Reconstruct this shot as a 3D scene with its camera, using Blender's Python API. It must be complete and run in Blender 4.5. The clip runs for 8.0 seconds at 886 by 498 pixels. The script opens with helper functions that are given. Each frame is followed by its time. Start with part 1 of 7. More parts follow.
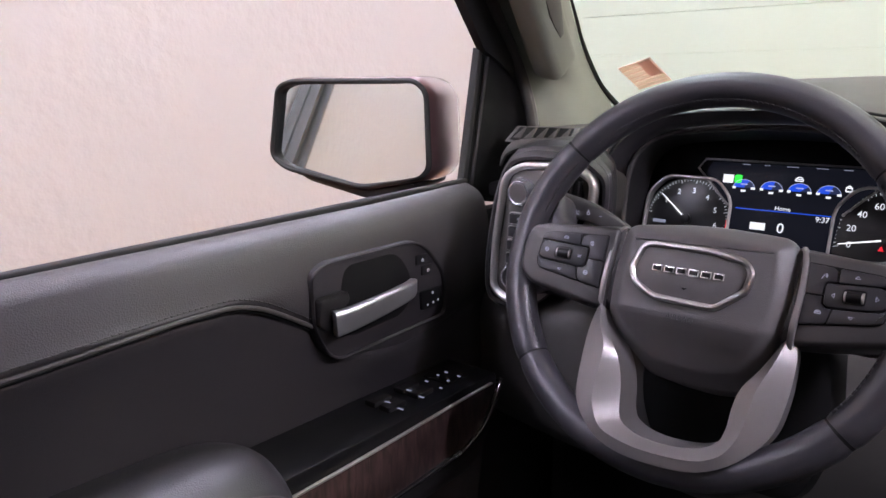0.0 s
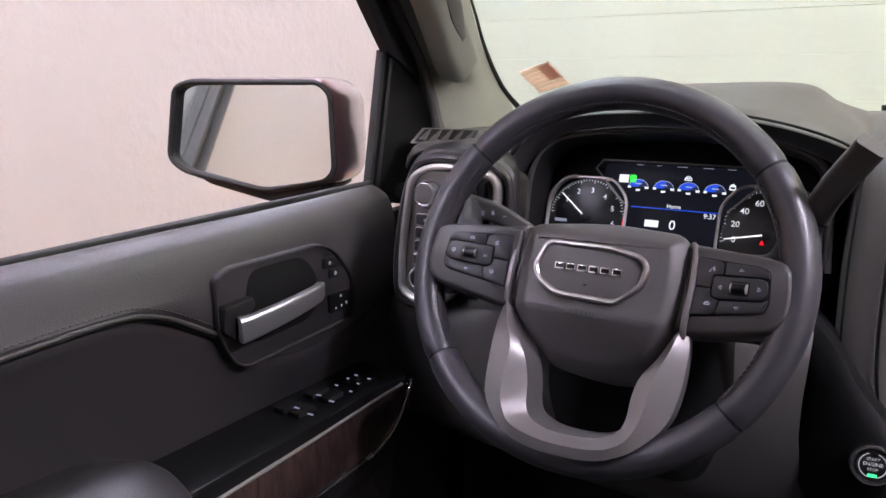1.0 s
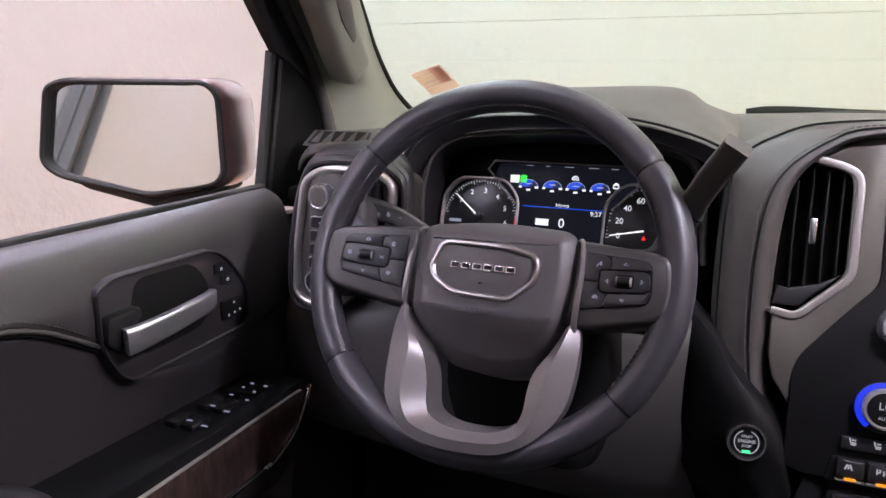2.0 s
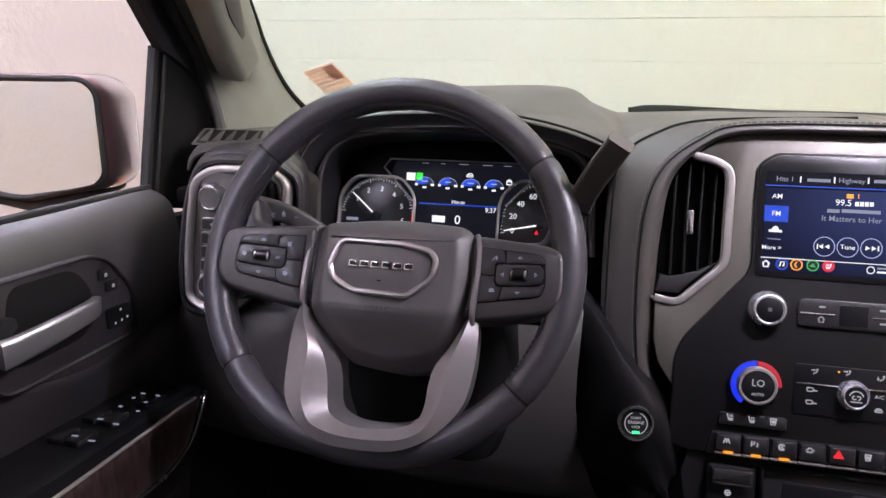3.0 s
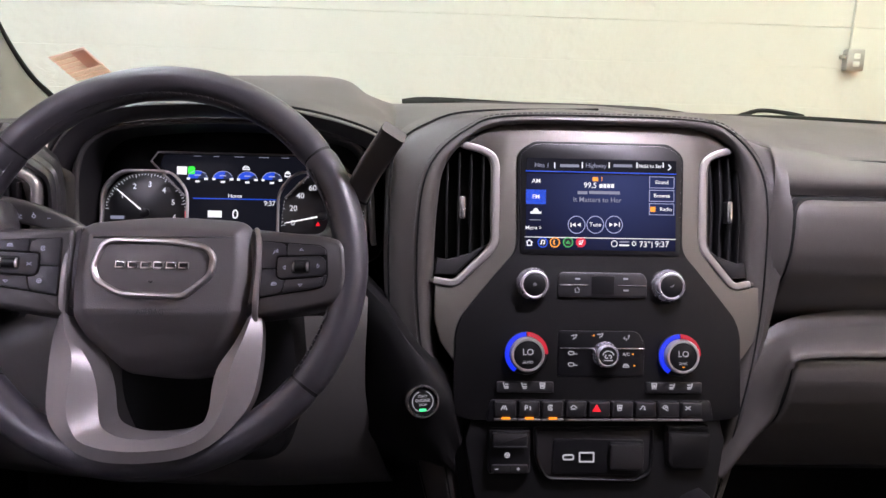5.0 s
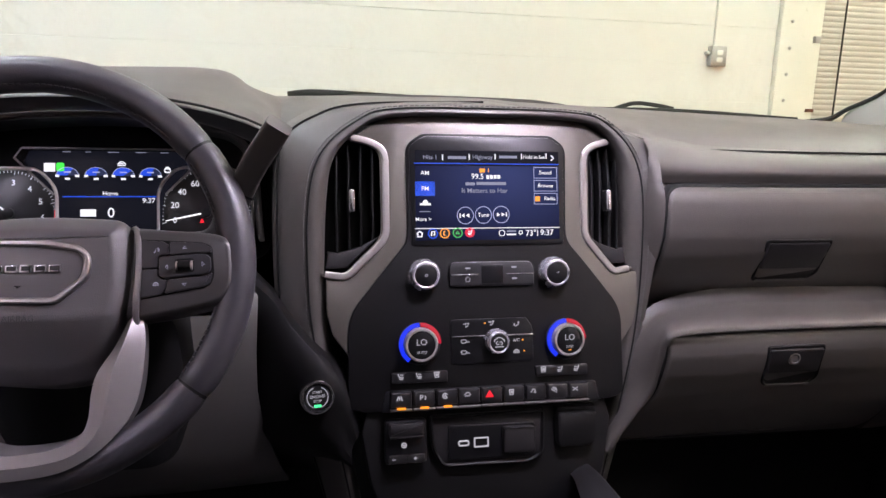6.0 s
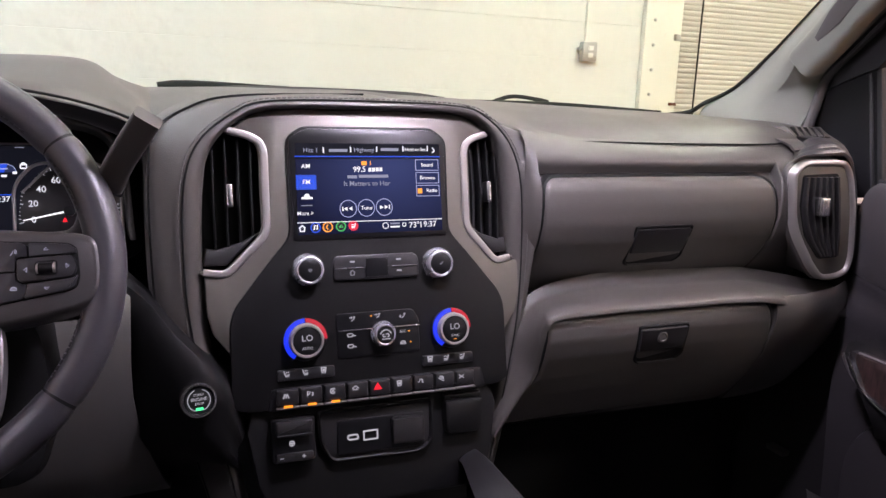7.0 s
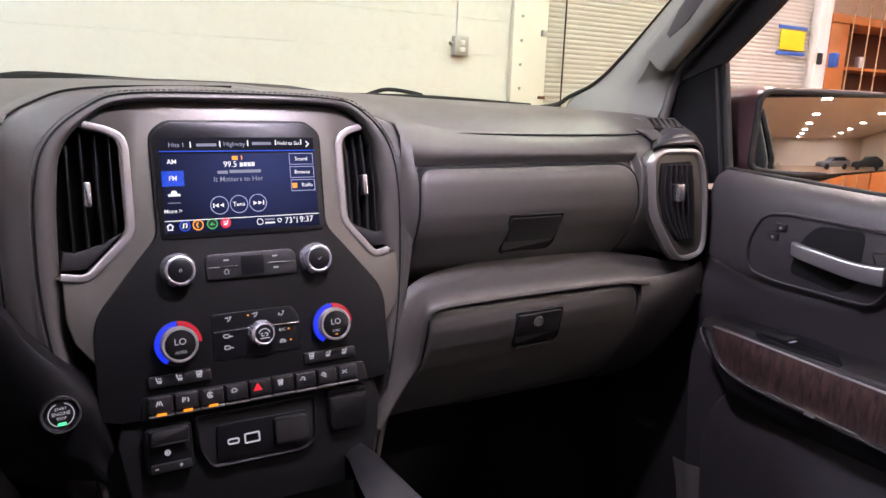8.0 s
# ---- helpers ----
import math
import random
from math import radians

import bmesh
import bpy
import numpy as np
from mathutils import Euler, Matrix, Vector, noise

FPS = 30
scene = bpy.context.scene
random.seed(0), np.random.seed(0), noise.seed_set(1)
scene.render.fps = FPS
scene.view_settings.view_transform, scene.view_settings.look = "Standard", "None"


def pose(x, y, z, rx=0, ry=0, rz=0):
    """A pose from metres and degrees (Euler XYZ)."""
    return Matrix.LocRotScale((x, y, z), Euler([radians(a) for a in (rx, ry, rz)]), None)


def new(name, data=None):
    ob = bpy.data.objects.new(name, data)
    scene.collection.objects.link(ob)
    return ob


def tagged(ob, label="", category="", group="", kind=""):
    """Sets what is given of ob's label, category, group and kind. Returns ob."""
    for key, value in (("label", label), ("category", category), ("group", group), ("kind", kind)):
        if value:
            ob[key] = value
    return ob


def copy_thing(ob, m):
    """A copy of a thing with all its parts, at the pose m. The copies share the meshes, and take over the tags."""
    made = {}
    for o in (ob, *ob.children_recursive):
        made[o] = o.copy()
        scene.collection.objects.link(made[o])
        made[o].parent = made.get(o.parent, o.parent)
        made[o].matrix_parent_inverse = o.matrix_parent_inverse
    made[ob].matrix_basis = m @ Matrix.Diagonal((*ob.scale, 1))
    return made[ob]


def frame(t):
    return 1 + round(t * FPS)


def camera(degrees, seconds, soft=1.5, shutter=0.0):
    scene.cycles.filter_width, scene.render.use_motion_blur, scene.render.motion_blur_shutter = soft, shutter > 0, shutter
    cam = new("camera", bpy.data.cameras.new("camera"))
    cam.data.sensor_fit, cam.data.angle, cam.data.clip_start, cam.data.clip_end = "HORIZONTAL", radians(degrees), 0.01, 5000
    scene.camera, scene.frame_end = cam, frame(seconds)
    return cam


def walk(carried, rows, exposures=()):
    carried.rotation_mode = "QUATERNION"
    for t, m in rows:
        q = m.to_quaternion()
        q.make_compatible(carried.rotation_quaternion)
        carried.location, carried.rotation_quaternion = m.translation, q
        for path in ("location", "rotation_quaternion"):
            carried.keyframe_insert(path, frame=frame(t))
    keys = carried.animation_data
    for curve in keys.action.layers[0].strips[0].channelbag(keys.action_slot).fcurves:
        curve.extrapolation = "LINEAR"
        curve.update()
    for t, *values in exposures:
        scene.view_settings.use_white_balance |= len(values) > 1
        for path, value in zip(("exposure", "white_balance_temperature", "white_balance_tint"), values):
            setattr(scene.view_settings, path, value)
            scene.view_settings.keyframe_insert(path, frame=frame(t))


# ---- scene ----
cam = camera(63.3, 8.0, soft=1.5)
ROWS = [
    (0, -0.2418, -0.0271, 1.4736, 78.18, -0.59, 38.15),
    (0.5, -0.2404, -0.0273, 1.4734, 78.31, -0.71, 34.74),
    (1, -0.2397, -0.0291, 1.4736, 78.44, -0.91, 30.74),
    (1.5, -0.2391, -0.0303, 1.4734, 78.63, -1.07, 26.55),
    (3, -0.2373, -0.0346, 1.4721, 78.86, -1.25, 14.12),
    (3.5, -0.2363, -0.0367, 1.4724, 78.80, -1.38, 9.96),
    (4, -0.2352, -0.0373, 1.4731, 78.65, -1.55, 5.46),
    (4.5, -0.2332, -0.0392, 1.4725, 78.61, -1.60, 1.22),
    (6, -0.2295, -0.0444, 1.4721, 78.29, -1.61, -11.70),
    (6.5, -0.2290, -0.0457, 1.4726, 78.11, -1.82, -16.12),
    (7, -0.2280, -0.0470, 1.4724, 77.99, -1.95, -20.90),
    (7.5, -0.2278, -0.0471, 1.4714, 77.91, -2.01, -25.82),
    (8, -0.2261, -0.0484, 1.4707, 77.86, -1.97, -30.61),
]
walk(cam, [(t, pose(x, y, z, a, b, c)) for t, x, y, z, a, b, c in ROWS], [(0, 0.12, 6450, 11), (4, 0.12, 6600, 13), (8, 0.21, 6550, 17)])

# ---- world and light ----
world = bpy.data.worlds.new("hall_air")
scene.world = world
world.use_nodes = True
world.node_tree.nodes["Background"].inputs[0].default_value = (1, 0.96, 0.9, 1)
world.node_tree.nodes["Background"].inputs[1].default_value = 0.05
scene.view_settings.exposure = 0.0
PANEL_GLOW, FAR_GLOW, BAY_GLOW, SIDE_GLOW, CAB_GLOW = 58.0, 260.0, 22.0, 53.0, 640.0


# ---- materials ----
def material(name, base, rough=0.5, metal=0.0, grain=0.0, size=400.0, stain=0.12, stain_size=9.0, kind="noise", coat=0.0, spec=0.5, rough_var=0.12):
    """A surface with fine relief (grain, at size per metre) and slow variation of colour and gloss (stain)."""
    m = bpy.data.materials.new(name)
    m.use_nodes = True
    nt = m.node_tree
    b = nt.nodes["Principled BSDF"]
    b.inputs["Metallic"].default_value = metal
    b.inputs["Coat Weight"].default_value = coat
    b.inputs["Coat Roughness"].default_value = 0.08
    b.inputs["Specular IOR Level"].default_value = spec
    co = nt.nodes.new("ShaderNodeTexCoord")
    slow = nt.nodes.new("ShaderNodeTexNoise")
    slow.inputs["Scale"].default_value, slow.inputs["Detail"].default_value = stain_size, 5
    nt.links.new(co.outputs["Object"], slow.inputs["Vector"])
    mix = nt.nodes.new("ShaderNodeMix")
    mix.data_type = "RGBA"
    lo, hi = [max(0.0, c * (1 - stain)) for c in base], [min(1.0, c * (1 + stain)) for c in base]
    mix.inputs[6].default_value, mix.inputs[7].default_value = (*lo, 1), (*hi, 1)
    nt.links.new(slow.outputs["Fac"], mix.inputs[0])
    nt.links.new(mix.outputs[2], b.inputs["Base Color"])
    rr = nt.nodes.new("ShaderNodeMapRange")
    rr.inputs[3].default_value, rr.inputs[4].default_value = max(0.02, rough - rough_var), min(1, rough + rough_var)
    nt.links.new(slow.outputs["Fac"], rr.inputs[0])
    nt.links.new(rr.outputs[0], b.inputs["Roughness"])
    if grain:
        if kind == "leather":
            fine = nt.nodes.new("ShaderNodeTexVoronoi")
            fine.feature = "SMOOTH_F1"
            out = fine.outputs["Distance"]
        else:
            fine = nt.nodes.new("ShaderNodeTexNoise")
            fine.inputs["Detail"].default_value = 3
            out = fine.outputs["Fac"]
        fine.inputs["Scale"].default_value = size
        nt.links.new(co.outputs["Object"], fine.inputs["Vector"])
        bump = nt.nodes.new("ShaderNodeBump")
        bump.inputs["Strength"].default_value, bump.inputs["Distance"].default_value = grain, 0.6 / size
        nt.links.new(out, bump.inputs["Height"])
        nt.links.new(bump.outputs[0], b.inputs["Normal"])
    return m


def glow(name, color, strength):
    m = bpy.data.materials.new(name)
    m.use_nodes = True
    b = m.node_tree.nodes["Principled BSDF"]
    b.inputs["Base Color"].default_value = (0.02, 0.02, 0.02, 1)
    b.inputs["Emission Color"].default_value, b.inputs["Emission Strength"].default_value = (*color, 1), strength
    b.inputs["Roughness"].default_value = 0.25
    return m


WHEELHIDE = material("smooth_wheel_leather", (0.042, 0.040, 0.046), 0.35, grain=0.2, size=1200, kind="leather", stain=0.12)
HUBSKIN = material("airbag_cover_skin", (0.102, 0.096, 0.098), 0.42, grain=0.3, size=1200, kind="leather", stain=0.10)
LEATHER = material("black_leather", (0.029, 0.027, 0.030), 0.40, grain=0.35, size=900, kind="leather", stain=0.15)
DASH = material("dash_soft_vinyl", (0.062, 0.0565, 0.0525), 0.45, grain=0.35, size=1100, kind="leather", stain=0.12)
PADSKIN = material("black_door_pad_vinyl", (0.047, 0.043, 0.045), 0.50, grain=0.4, size=900, kind="leather", stain=0.15, spec=0.55)
PLASTIC = material("dark_moulded_plastic", (0.017, 0.016, 0.017), 0.46, grain=0.25, size=1300, stain=0.15, spec=0.25)
DOORSKIN = material("dark_door_plastic", (0.032, 0.029, 0.032), 0.5, grain=0.3, size=1000, stain=0.15, spec=0.4)
HARD = material("grey_moulded_plastic", (0.070, 0.066, 0.064), 0.5, grain=0.3, size=1000, stain=0.12)
STACKSKIN = material("black_panel_plastic", (0.0075, 0.0073, 0.0077), 0.48, grain=0.2, size=1300, stain=0.15, spec=0.16)
KEYCAP = material("satin_black_keycap", (0.014, 0.0135, 0.015), 0.42, grain=0.15, size=1500, stain=0.1)
SWITCHCAP = material("satin_wheel_key", (0.020, 0.0195, 0.0225), 0.42, grain=0.15, size=1500, stain=0.1)
STALKSKIN = material("satin_stalk_plastic", (0.060, 0.057, 0.057), 0.40, grain=0.15, size=1500, stain=0.1)
PODGREY = material("grey_switch_strip", (0.105, 0.100, 0.097), 0.42, grain=0.2, size=1300, stain=0.1)
PODSKIN = material("satin_wheel_pod", (0.048, 0.045, 0.045), 0.40, grain=0.2, size=1300, kind="leather", stain=0.1)
GLOSSY = material("piano_black_plastic", (0.007, 0.007, 0.008), 0.32, coat=0.0, spec=0.3, stain=0.2, rough_var=0.05)
BLACK = material("matt_black_plastic", (0.009, 0.009, 0.0095), 0.6, stain=0.2, spec=0.15)
SILVER = material("satin_silver_trim", (0.262, 0.245, 0.246), 0.40, metal=0.65, grain=0.05, size=1500, stain=0.05)
BRONZE = material("bronze_grey_trim", (0.108, 0.099, 0.086), 0.46, metal=0.5, grain=0.08, size=1800, stain=0.06)
SATIN = material("bright_satin_chrome", (0.56, 0.54, 0.52), 0.38, metal=0.75, stain=0.04, rough_var=0.05)
CRYSTAL = material("bright_ribbed_ring", (0.46, 0.46, 0.50), 0.26, metal=0.7, stain=0.04, rough_var=0.06, coat=0.6)
VENTMETAL = material("dull_satin_vent_metal", (0.40, 0.375, 0.36), 0.36, metal=0.75, stain=0.05, rough_var=0.06)
BADGEMETAL = material("brushed_badge_metal", (0.40, 0.39, 0.385), 0.32, metal=0.9, stain=0.05, rough_var=0.06)
CHROME = material("polished_chrome", (0.78, 0.78, 0.79), 0.26, metal=1.0, stain=0.04, rough_var=0.06)
GRIPMETAL = material("brushed_handle_metal", (0.52, 0.52, 0.54), 0.31, metal=0.85, stain=0.05, rough_var=0.06)
PILLAR = material("grey_pillar_cloth", (0.195, 0.203, 0.172), 0.8, grain=0.4, size=900, stain=0.08)
RUBBER = material("black_rubber", (0.012, 0.012, 0.012), 0.7, grain=0.2, size=500)
CARPET = material("black_carpet", (0.030, 0.029, 0.031), 0.95, grain=1.0, size=500, stain=0.3)
PAINT = material("dark_red_car_paint", (0.17, 0.095, 0.102), 0.30, metal=0.6, coat=1.0, stain=0.05, rough_var=0.04)
STITCH = material("grey_thread", (0.065, 0.062, 0.060), 0.7)
SOFTMARK = glow("soft_backlit_mark", (0.75, 0.75, 0.88), 0.45)
MARK = glow("backlit_mark", (0.86, 0.85, 0.95), 0.5)
WALLPAINT = material("white_wall_paint", (0.66, 0.66, 0.62), 0.6, grain=0.16, size=10, stain=0.05, stain_size=1.5)
PINKWALL = material("off_white_wall_paint", (0.478, 0.458, 0.448), 0.7, grain=0.15, size=14, stain=0.04, stain_size=0.9)


# ---- mesh helpers ----
def part(name, bm, mat, parent=None, label="", m=None, sharp=35, smooth=True):
    """Links a bmesh as one mesh object, under parent if given."""
    me = bpy.data.meshes.new(name)
    bmesh.ops.recalc_face_normals(bm, faces=bm.faces)
    bm.to_mesh(me)
    bm.free()
    if smooth:
        me.polygons.foreach_set("use_smooth", [True] * len(me.polygons))
        me.set_sharp_from_angle(angle=radians(sharp))
    me.materials.append(mat)
    ob = new(name, me)
    if m is not None:
        ob.matrix_basis = m
    if parent is not None:
        ob.parent = parent
    if label:
        tagged(ob, label)
    return ob


def thing(name, label, category, group="", kind="", m=None):
    ob = new(name)
    ob.empty_display_size = 0.05
    if m is not None:
        ob.matrix_basis = m
    return tagged(ob, label, category, group, kind)


def spline(pts, n):
    """n points along a smooth curve through pts."""
    p = [Vector(q) for q in pts]
    if len(p) == 2:
        return [p[0].lerp(p[1], i / (n - 1)) for i in range(n)]
    p = [2 * p[0] - p[1], *p, 2 * p[-1] - p[-2]]
    out, spans = [], len(p) - 3
    for i in range(n):
        s = i / (n - 1) * spans
        k = min(int(s), spans - 1)
        u = s - k
        a, b, c, d = p[k:k + 4]
        out.append(0.5 * (2 * b + (c - a) * u + (2 * a - 5 * b + 4 * c - d) * u * u + (3 * b - a - 3 * c + d) * u ** 3))
    return out


def rounded(pts, r, n=4):
    """The outline pts (u, v) with its corners rounded by r (one number, or one for each)."""
    out, k = [], len(pts)
    for i in range(k):
        a, b, c = Vector(pts[i - 1]), Vector(pts[i]), Vector(pts[(i + 1) % k])
        rad = r[i] if isinstance(r, (list, tuple)) else r
        d1, d2 = (a - b), (c - b)
        l = min(rad, d1.length * 0.48, d2.length * 0.48)
        if l < 1e-5:
            out.append(b)
            continue
        s, e = b + d1.normalized() * l, b + d2.normalized() * l
        for j in range(n + 1):
            t = j / n
            out.append((1 - t) ** 2 * s + 2 * t * (1 - t) * b + t * t * e)
    return out


def rect(w, h, x=0.0, z=0.0):
    return [(x - w / 2, z - h / 2), (x + w / 2, z - h / 2), (x + w / 2, z + h / 2), (x - w / 2, z + h / 2)]


def circle(r, n=32, x=0.0, z=0.0):
    return [Vector((x + r * math.cos(2 * math.pi * i / n), z + r * math.sin(2 * math.pi * i / n))) for i in range(n)]


def rounded_path(pts, r, n=4):
    """An open line of (u, v) with its inner corners rounded by r."""
    out = [Vector(pts[0])]
    for a, b, c in zip(pts, pts[1:], pts[2:]):
        a, b, c = Vector(a), Vector(b), Vector(c)
        l = min(r, (a - b).length * 0.48, (c - b).length * 0.48)
        p, q = b + (a - b).normalized() * l, b + (c - b).normalized() * l
        out += [(1 - t) ** 2 * p + 2 * t * (1 - t) * b + t * t * q for t in [j / n for j in range(n + 1)]]
    return out + [Vector(pts[-1])]


def mirrored(half):
    """A closed outline from its right half, given from top middle to bottom middle."""
    return list(half) + [(-x, z) for x, z in reversed(half)]


def inset(outline, d):
    """The outline moved inwards by d (outwards: minus)."""
    pts = [Vector(p) for p in outline]
    area = sum(pts[i - 1].x * pts[i].y - pts[i].x * pts[i - 1].y for i in range(len(pts)))
    s, out = (1 if area > 0 else -1), []
    for i in range(len(pts)):
        a, b, c = pts[i - 1], pts[i], pts[(i + 1) % len(pts)]
        e1, e2 = (b - a), (c - b)
        n1, n2 = Vector((-e1.y, e1.x)), Vector((-e2.y, e2.x))
        n1 = n1.normalized() if n1.length > 1e-9 else n1
        n2 = n2.normalized() if n2.length > 1e-9 else n2
        n = n1 + n2
        n = n.normalized() if n.length > 1e-6 else n1
        out.append(b + n * s * d / max(0.5, n.dot(n1) if n1.length else 1))
    return out


def slab(outline, front, back, edge=0.001, bm=None):
    """An outline in the x-z plane as a solid from y = front (towards the viewer) to y = back, its front edge rounded off by edge."""
    bm = bm or bmesh.new()
    rings = [(outline, back), (outline, front + edge)]
    if edge:
        rings += [(inset(outline, edge * 0.3), front + edge * 0.3), (inset(outline, edge), front)]
    loops = [[bm.verts.new((p[0], y, p[1])) for p in o] for o, y in rings]
    k = len(outline)
    for a, b in zip(loops, loops[1:]):
        for i in range(k):
            bm.faces.new((a[i - 1], a[i], b[i], b[i - 1]))
    bm.faces.new(loops[0])
    bm.faces.new(loops[-1])
    return bm


def ring_slab(outer, inner, front, back, edge=0.001, bm=None):
    """A frame between two outlines with the same number of points."""
    bm = bm or bmesh.new()
    rings = [(outer, back), (outer, front + edge), (inset(outer, edge), front), (inset(inner, -edge), front), (inner, front + edge), (inner, back)]
    loops = [[bm.verts.new((p[0], y, p[1])) for p in o] for o, y in rings]
    k = len(outer)
    for a, b in zip(loops, loops[1:] + loops[:1]):
        for i in range(k):
            bm.faces.new((a[i - 1], a[i], b[i], b[i - 1]))
    return bm


def loft(curves, n=24, close=False, thick=0.0, across=0):
    """A skin through curves (each a list of points), smooth along and, with across > 0, smooth from curve to curve in that many steps."""
    rows = [spline(c, n) for c in curves]
    if across:
        rows = [list(r) for r in zip(*[spline(col, across) for col in zip(*rows)])]
    bm = bmesh.new()
    v = [[bm.verts.new(p) for p in r] for r in rows]
    for a, b in zip(v, v[1:] + (v[:1] if close else [])):
        for i in range(n - 1):
            bm.faces.new((a[i], a[i + 1], b[i + 1], b[i]))
    if close:
        bm.faces.new([r[0] for r in v])
        bm.faces.new([r[-1] for r in v])
    if thick:
        bmesh.ops.recalc_face_normals(bm, faces=bm.faces)
        bmesh.ops.solidify(bm, geom=bm.faces[:], thickness=thick)
    return bm


def sweep(path, profile, closed=False, up=(0, 0, 1), bm=None, scale=None):
    """A profile (list of (a, b): a sideways, b along up) carried along a path."""
    bm = bm or bmesh.new()
    p, up, loops = [Vector(q) for q in path], Vector(up), []
    k = len(p)
    for i in range(k):
        t = (p[(i + 1) % k] - p[i - 1]) if closed else (p[min(i + 1, k - 1)] - p[max(i - 1, 0)])
        t.normalize()
        side = t.cross(up).normalized()
        top = side.cross(t)
        f = scale(i / max(1, k - 1)) if scale else 1.0
        loops.append([bm.verts.new(p[i] + side * a * f + top * b * f) for a, b in profile])
    m = len(profile)
    for a, b in zip(loops, loops[1:] + (loops[:1] if closed else [])):
        for i in range(m):
            bm.faces.new((a[i - 1], a[i], b[i], b[i - 1]))
    if not closed:
        bm.faces.new(loops[0])
        bm.faces.new(loops[-1])
    return bm


def oval(a, b, n=10):
    return [(a * math.cos(2 * math.pi * i / n), b * math.sin(2 * math.pi * i / n)) for i in range(n)]


def box(x0, x1, y0, y1, z0, z1, edge=0.002, bm=None, seg=2):
    own = bmesh.new()
    bmesh.ops.create_cube(own, size=1)
    for v in own.verts:
        v.co = Vector(((x0 + x1) / 2 + v.co.x * (x1 - x0), (y0 + y1) / 2 + v.co.y * (y1 - y0), (z0 + z1) / 2 + v.co.z * (z1 - z0)))
    if edge:
        bmesh.ops.bevel(own, geom=own.edges[:], offset=edge, segments=seg, affect="EDGES", profile=0.5)
    if bm is None:
        return own
    me = bpy.data.meshes.new("tmp")
    own.to_mesh(me)
    own.free()
    bm.from_mesh(me)
    bpy.data.meshes.remove(me)
    return bm


def turned(profile, n=40, axis="y"):
    """A solid turned round y: profile of (radius, y)."""
    bm, loops = bmesh.new(), []
    for r, y in profile:
        loops.append([bm.verts.new((r * math.cos(2 * math.pi * i / n), y, r * math.sin(2 * math.pi * i / n))) for i in range(n)])
    for a, b in zip(loops, loops[1:]):
        for i in range(n):
            bm.faces.new((a[i - 1], a[i], b[i], b[i - 1]))
    bm.faces.new(loops[0])
    bm.faces.new(loops[-1])
    return bm


def stitches(path, step=0.006, length=0.004, r=0.0006, lift=(0, -0.0006, 0)):
    """Short threads along a path."""
    bm, lift = bmesh.new(), Vector(lift)
    p = [Vector(q) for q in path]
    gone, at = 0.0, 0.0
    for a, b in zip(p, p[1:]):
        d = b - a
        while at <= gone + d.length:
            q = a + d.normalized() * (at - gone) + lift
            e = q + d.normalized() * length
            sweep([q, (q + e) / 2 + lift * 0.5, e], oval(r, r, 5), bm=bm, up=(0.3, 0.5, 0.8))
            at += step
        gone += d.length
    return bm


def bend(bm, cuts, fn):
    """Cuts bm by level planes at the heights cuts and moves every vertex along y by fn(x, z)."""
    for z in cuts:
        bmesh.ops.bisect_plane(bm, geom=bm.verts[:] + bm.edges[:] + bm.faces[:], plane_co=(0, 0, z), plane_no=(0, 0, 1))
    for v in bm.verts:
        v.co.y += fn(v.co.x, v.co.z)
    return bm


# ---- the hall ----
WALL_Y = 4.0


def plain_wall(name, x0, x1, y0, y1, z0, z1, mat, label):
    return tagged(part(name, box(x0, x1, y0, y1, z0, z1, edge=0), mat), label, "wall", kind="structure")


FLOOR = material("brown_sealed_floor", (0.33, 0.16, 0.07), 0.34, stain=0.25, stain_size=1.2, coat=0.2)
CEIL = material("beige_ceiling", (0.70, 0.60, 0.49), 0.8, stain=0.05, stain_size=0.8)
BEIGE = material("beige_wall_paint", (0.64, 0.51, 0.39), 0.6, stain=0.06, stain_size=0.7)
tagged(part("floor", box(-3.05, 16, -42, 7.0, -0.1, 0, edge=0), FLOOR), "brown sealed hall floor with a dull shine", "floor", kind="structure")
tagged(part("ceiling", box(-3.05, 16, -42, 7.0, 4.6, 4.8, edge=0), CEIL), "beige hall ceiling", "ceiling", kind="structure")
plain_wall("wall_north", -3.05, 2.950, WALL_Y, WALL_Y + 0.3, 0, 4.6, WALLPAINT, "white painted wall with faint board marks")
plain_wall("wall_north_end", 6.02, 6.21, WALL_Y, WALL_Y + 0.3, 0, 4.6, WALLPAINT, "white painted wall beside the roller door")
plain_wall("wall_north_lintel", 2.950, 6.02, WALL_Y, WALL_Y + 0.3, 3.6, 4.6, WALLPAINT, "white painted wall above the roller door")
plain_wall("wall_north_back", 6.21, 16, 6.6, 6.9, 0, 4.6, BEIGE, "beige wall behind the shelving")
plain_wall("wall_north_return", 6.21, 6.23, 4.3, 6.6, 0, 4.6, BEIGE, "beige wall return")
plain_wall("wall_west", -3.05, -2.75, -42, 4.3, 0, 4.6, PINKWALL, "off-white painted side wall")
plain_wall("wall_east", 16, 16.3, -42, 7, 0, 4.6, BEIGE, "beige hall wall")
plain_wall("wall_south", -3.05, 16.3, -42.3, -42, 0, 4.6, BEIGE, "beige end wall of the hall")

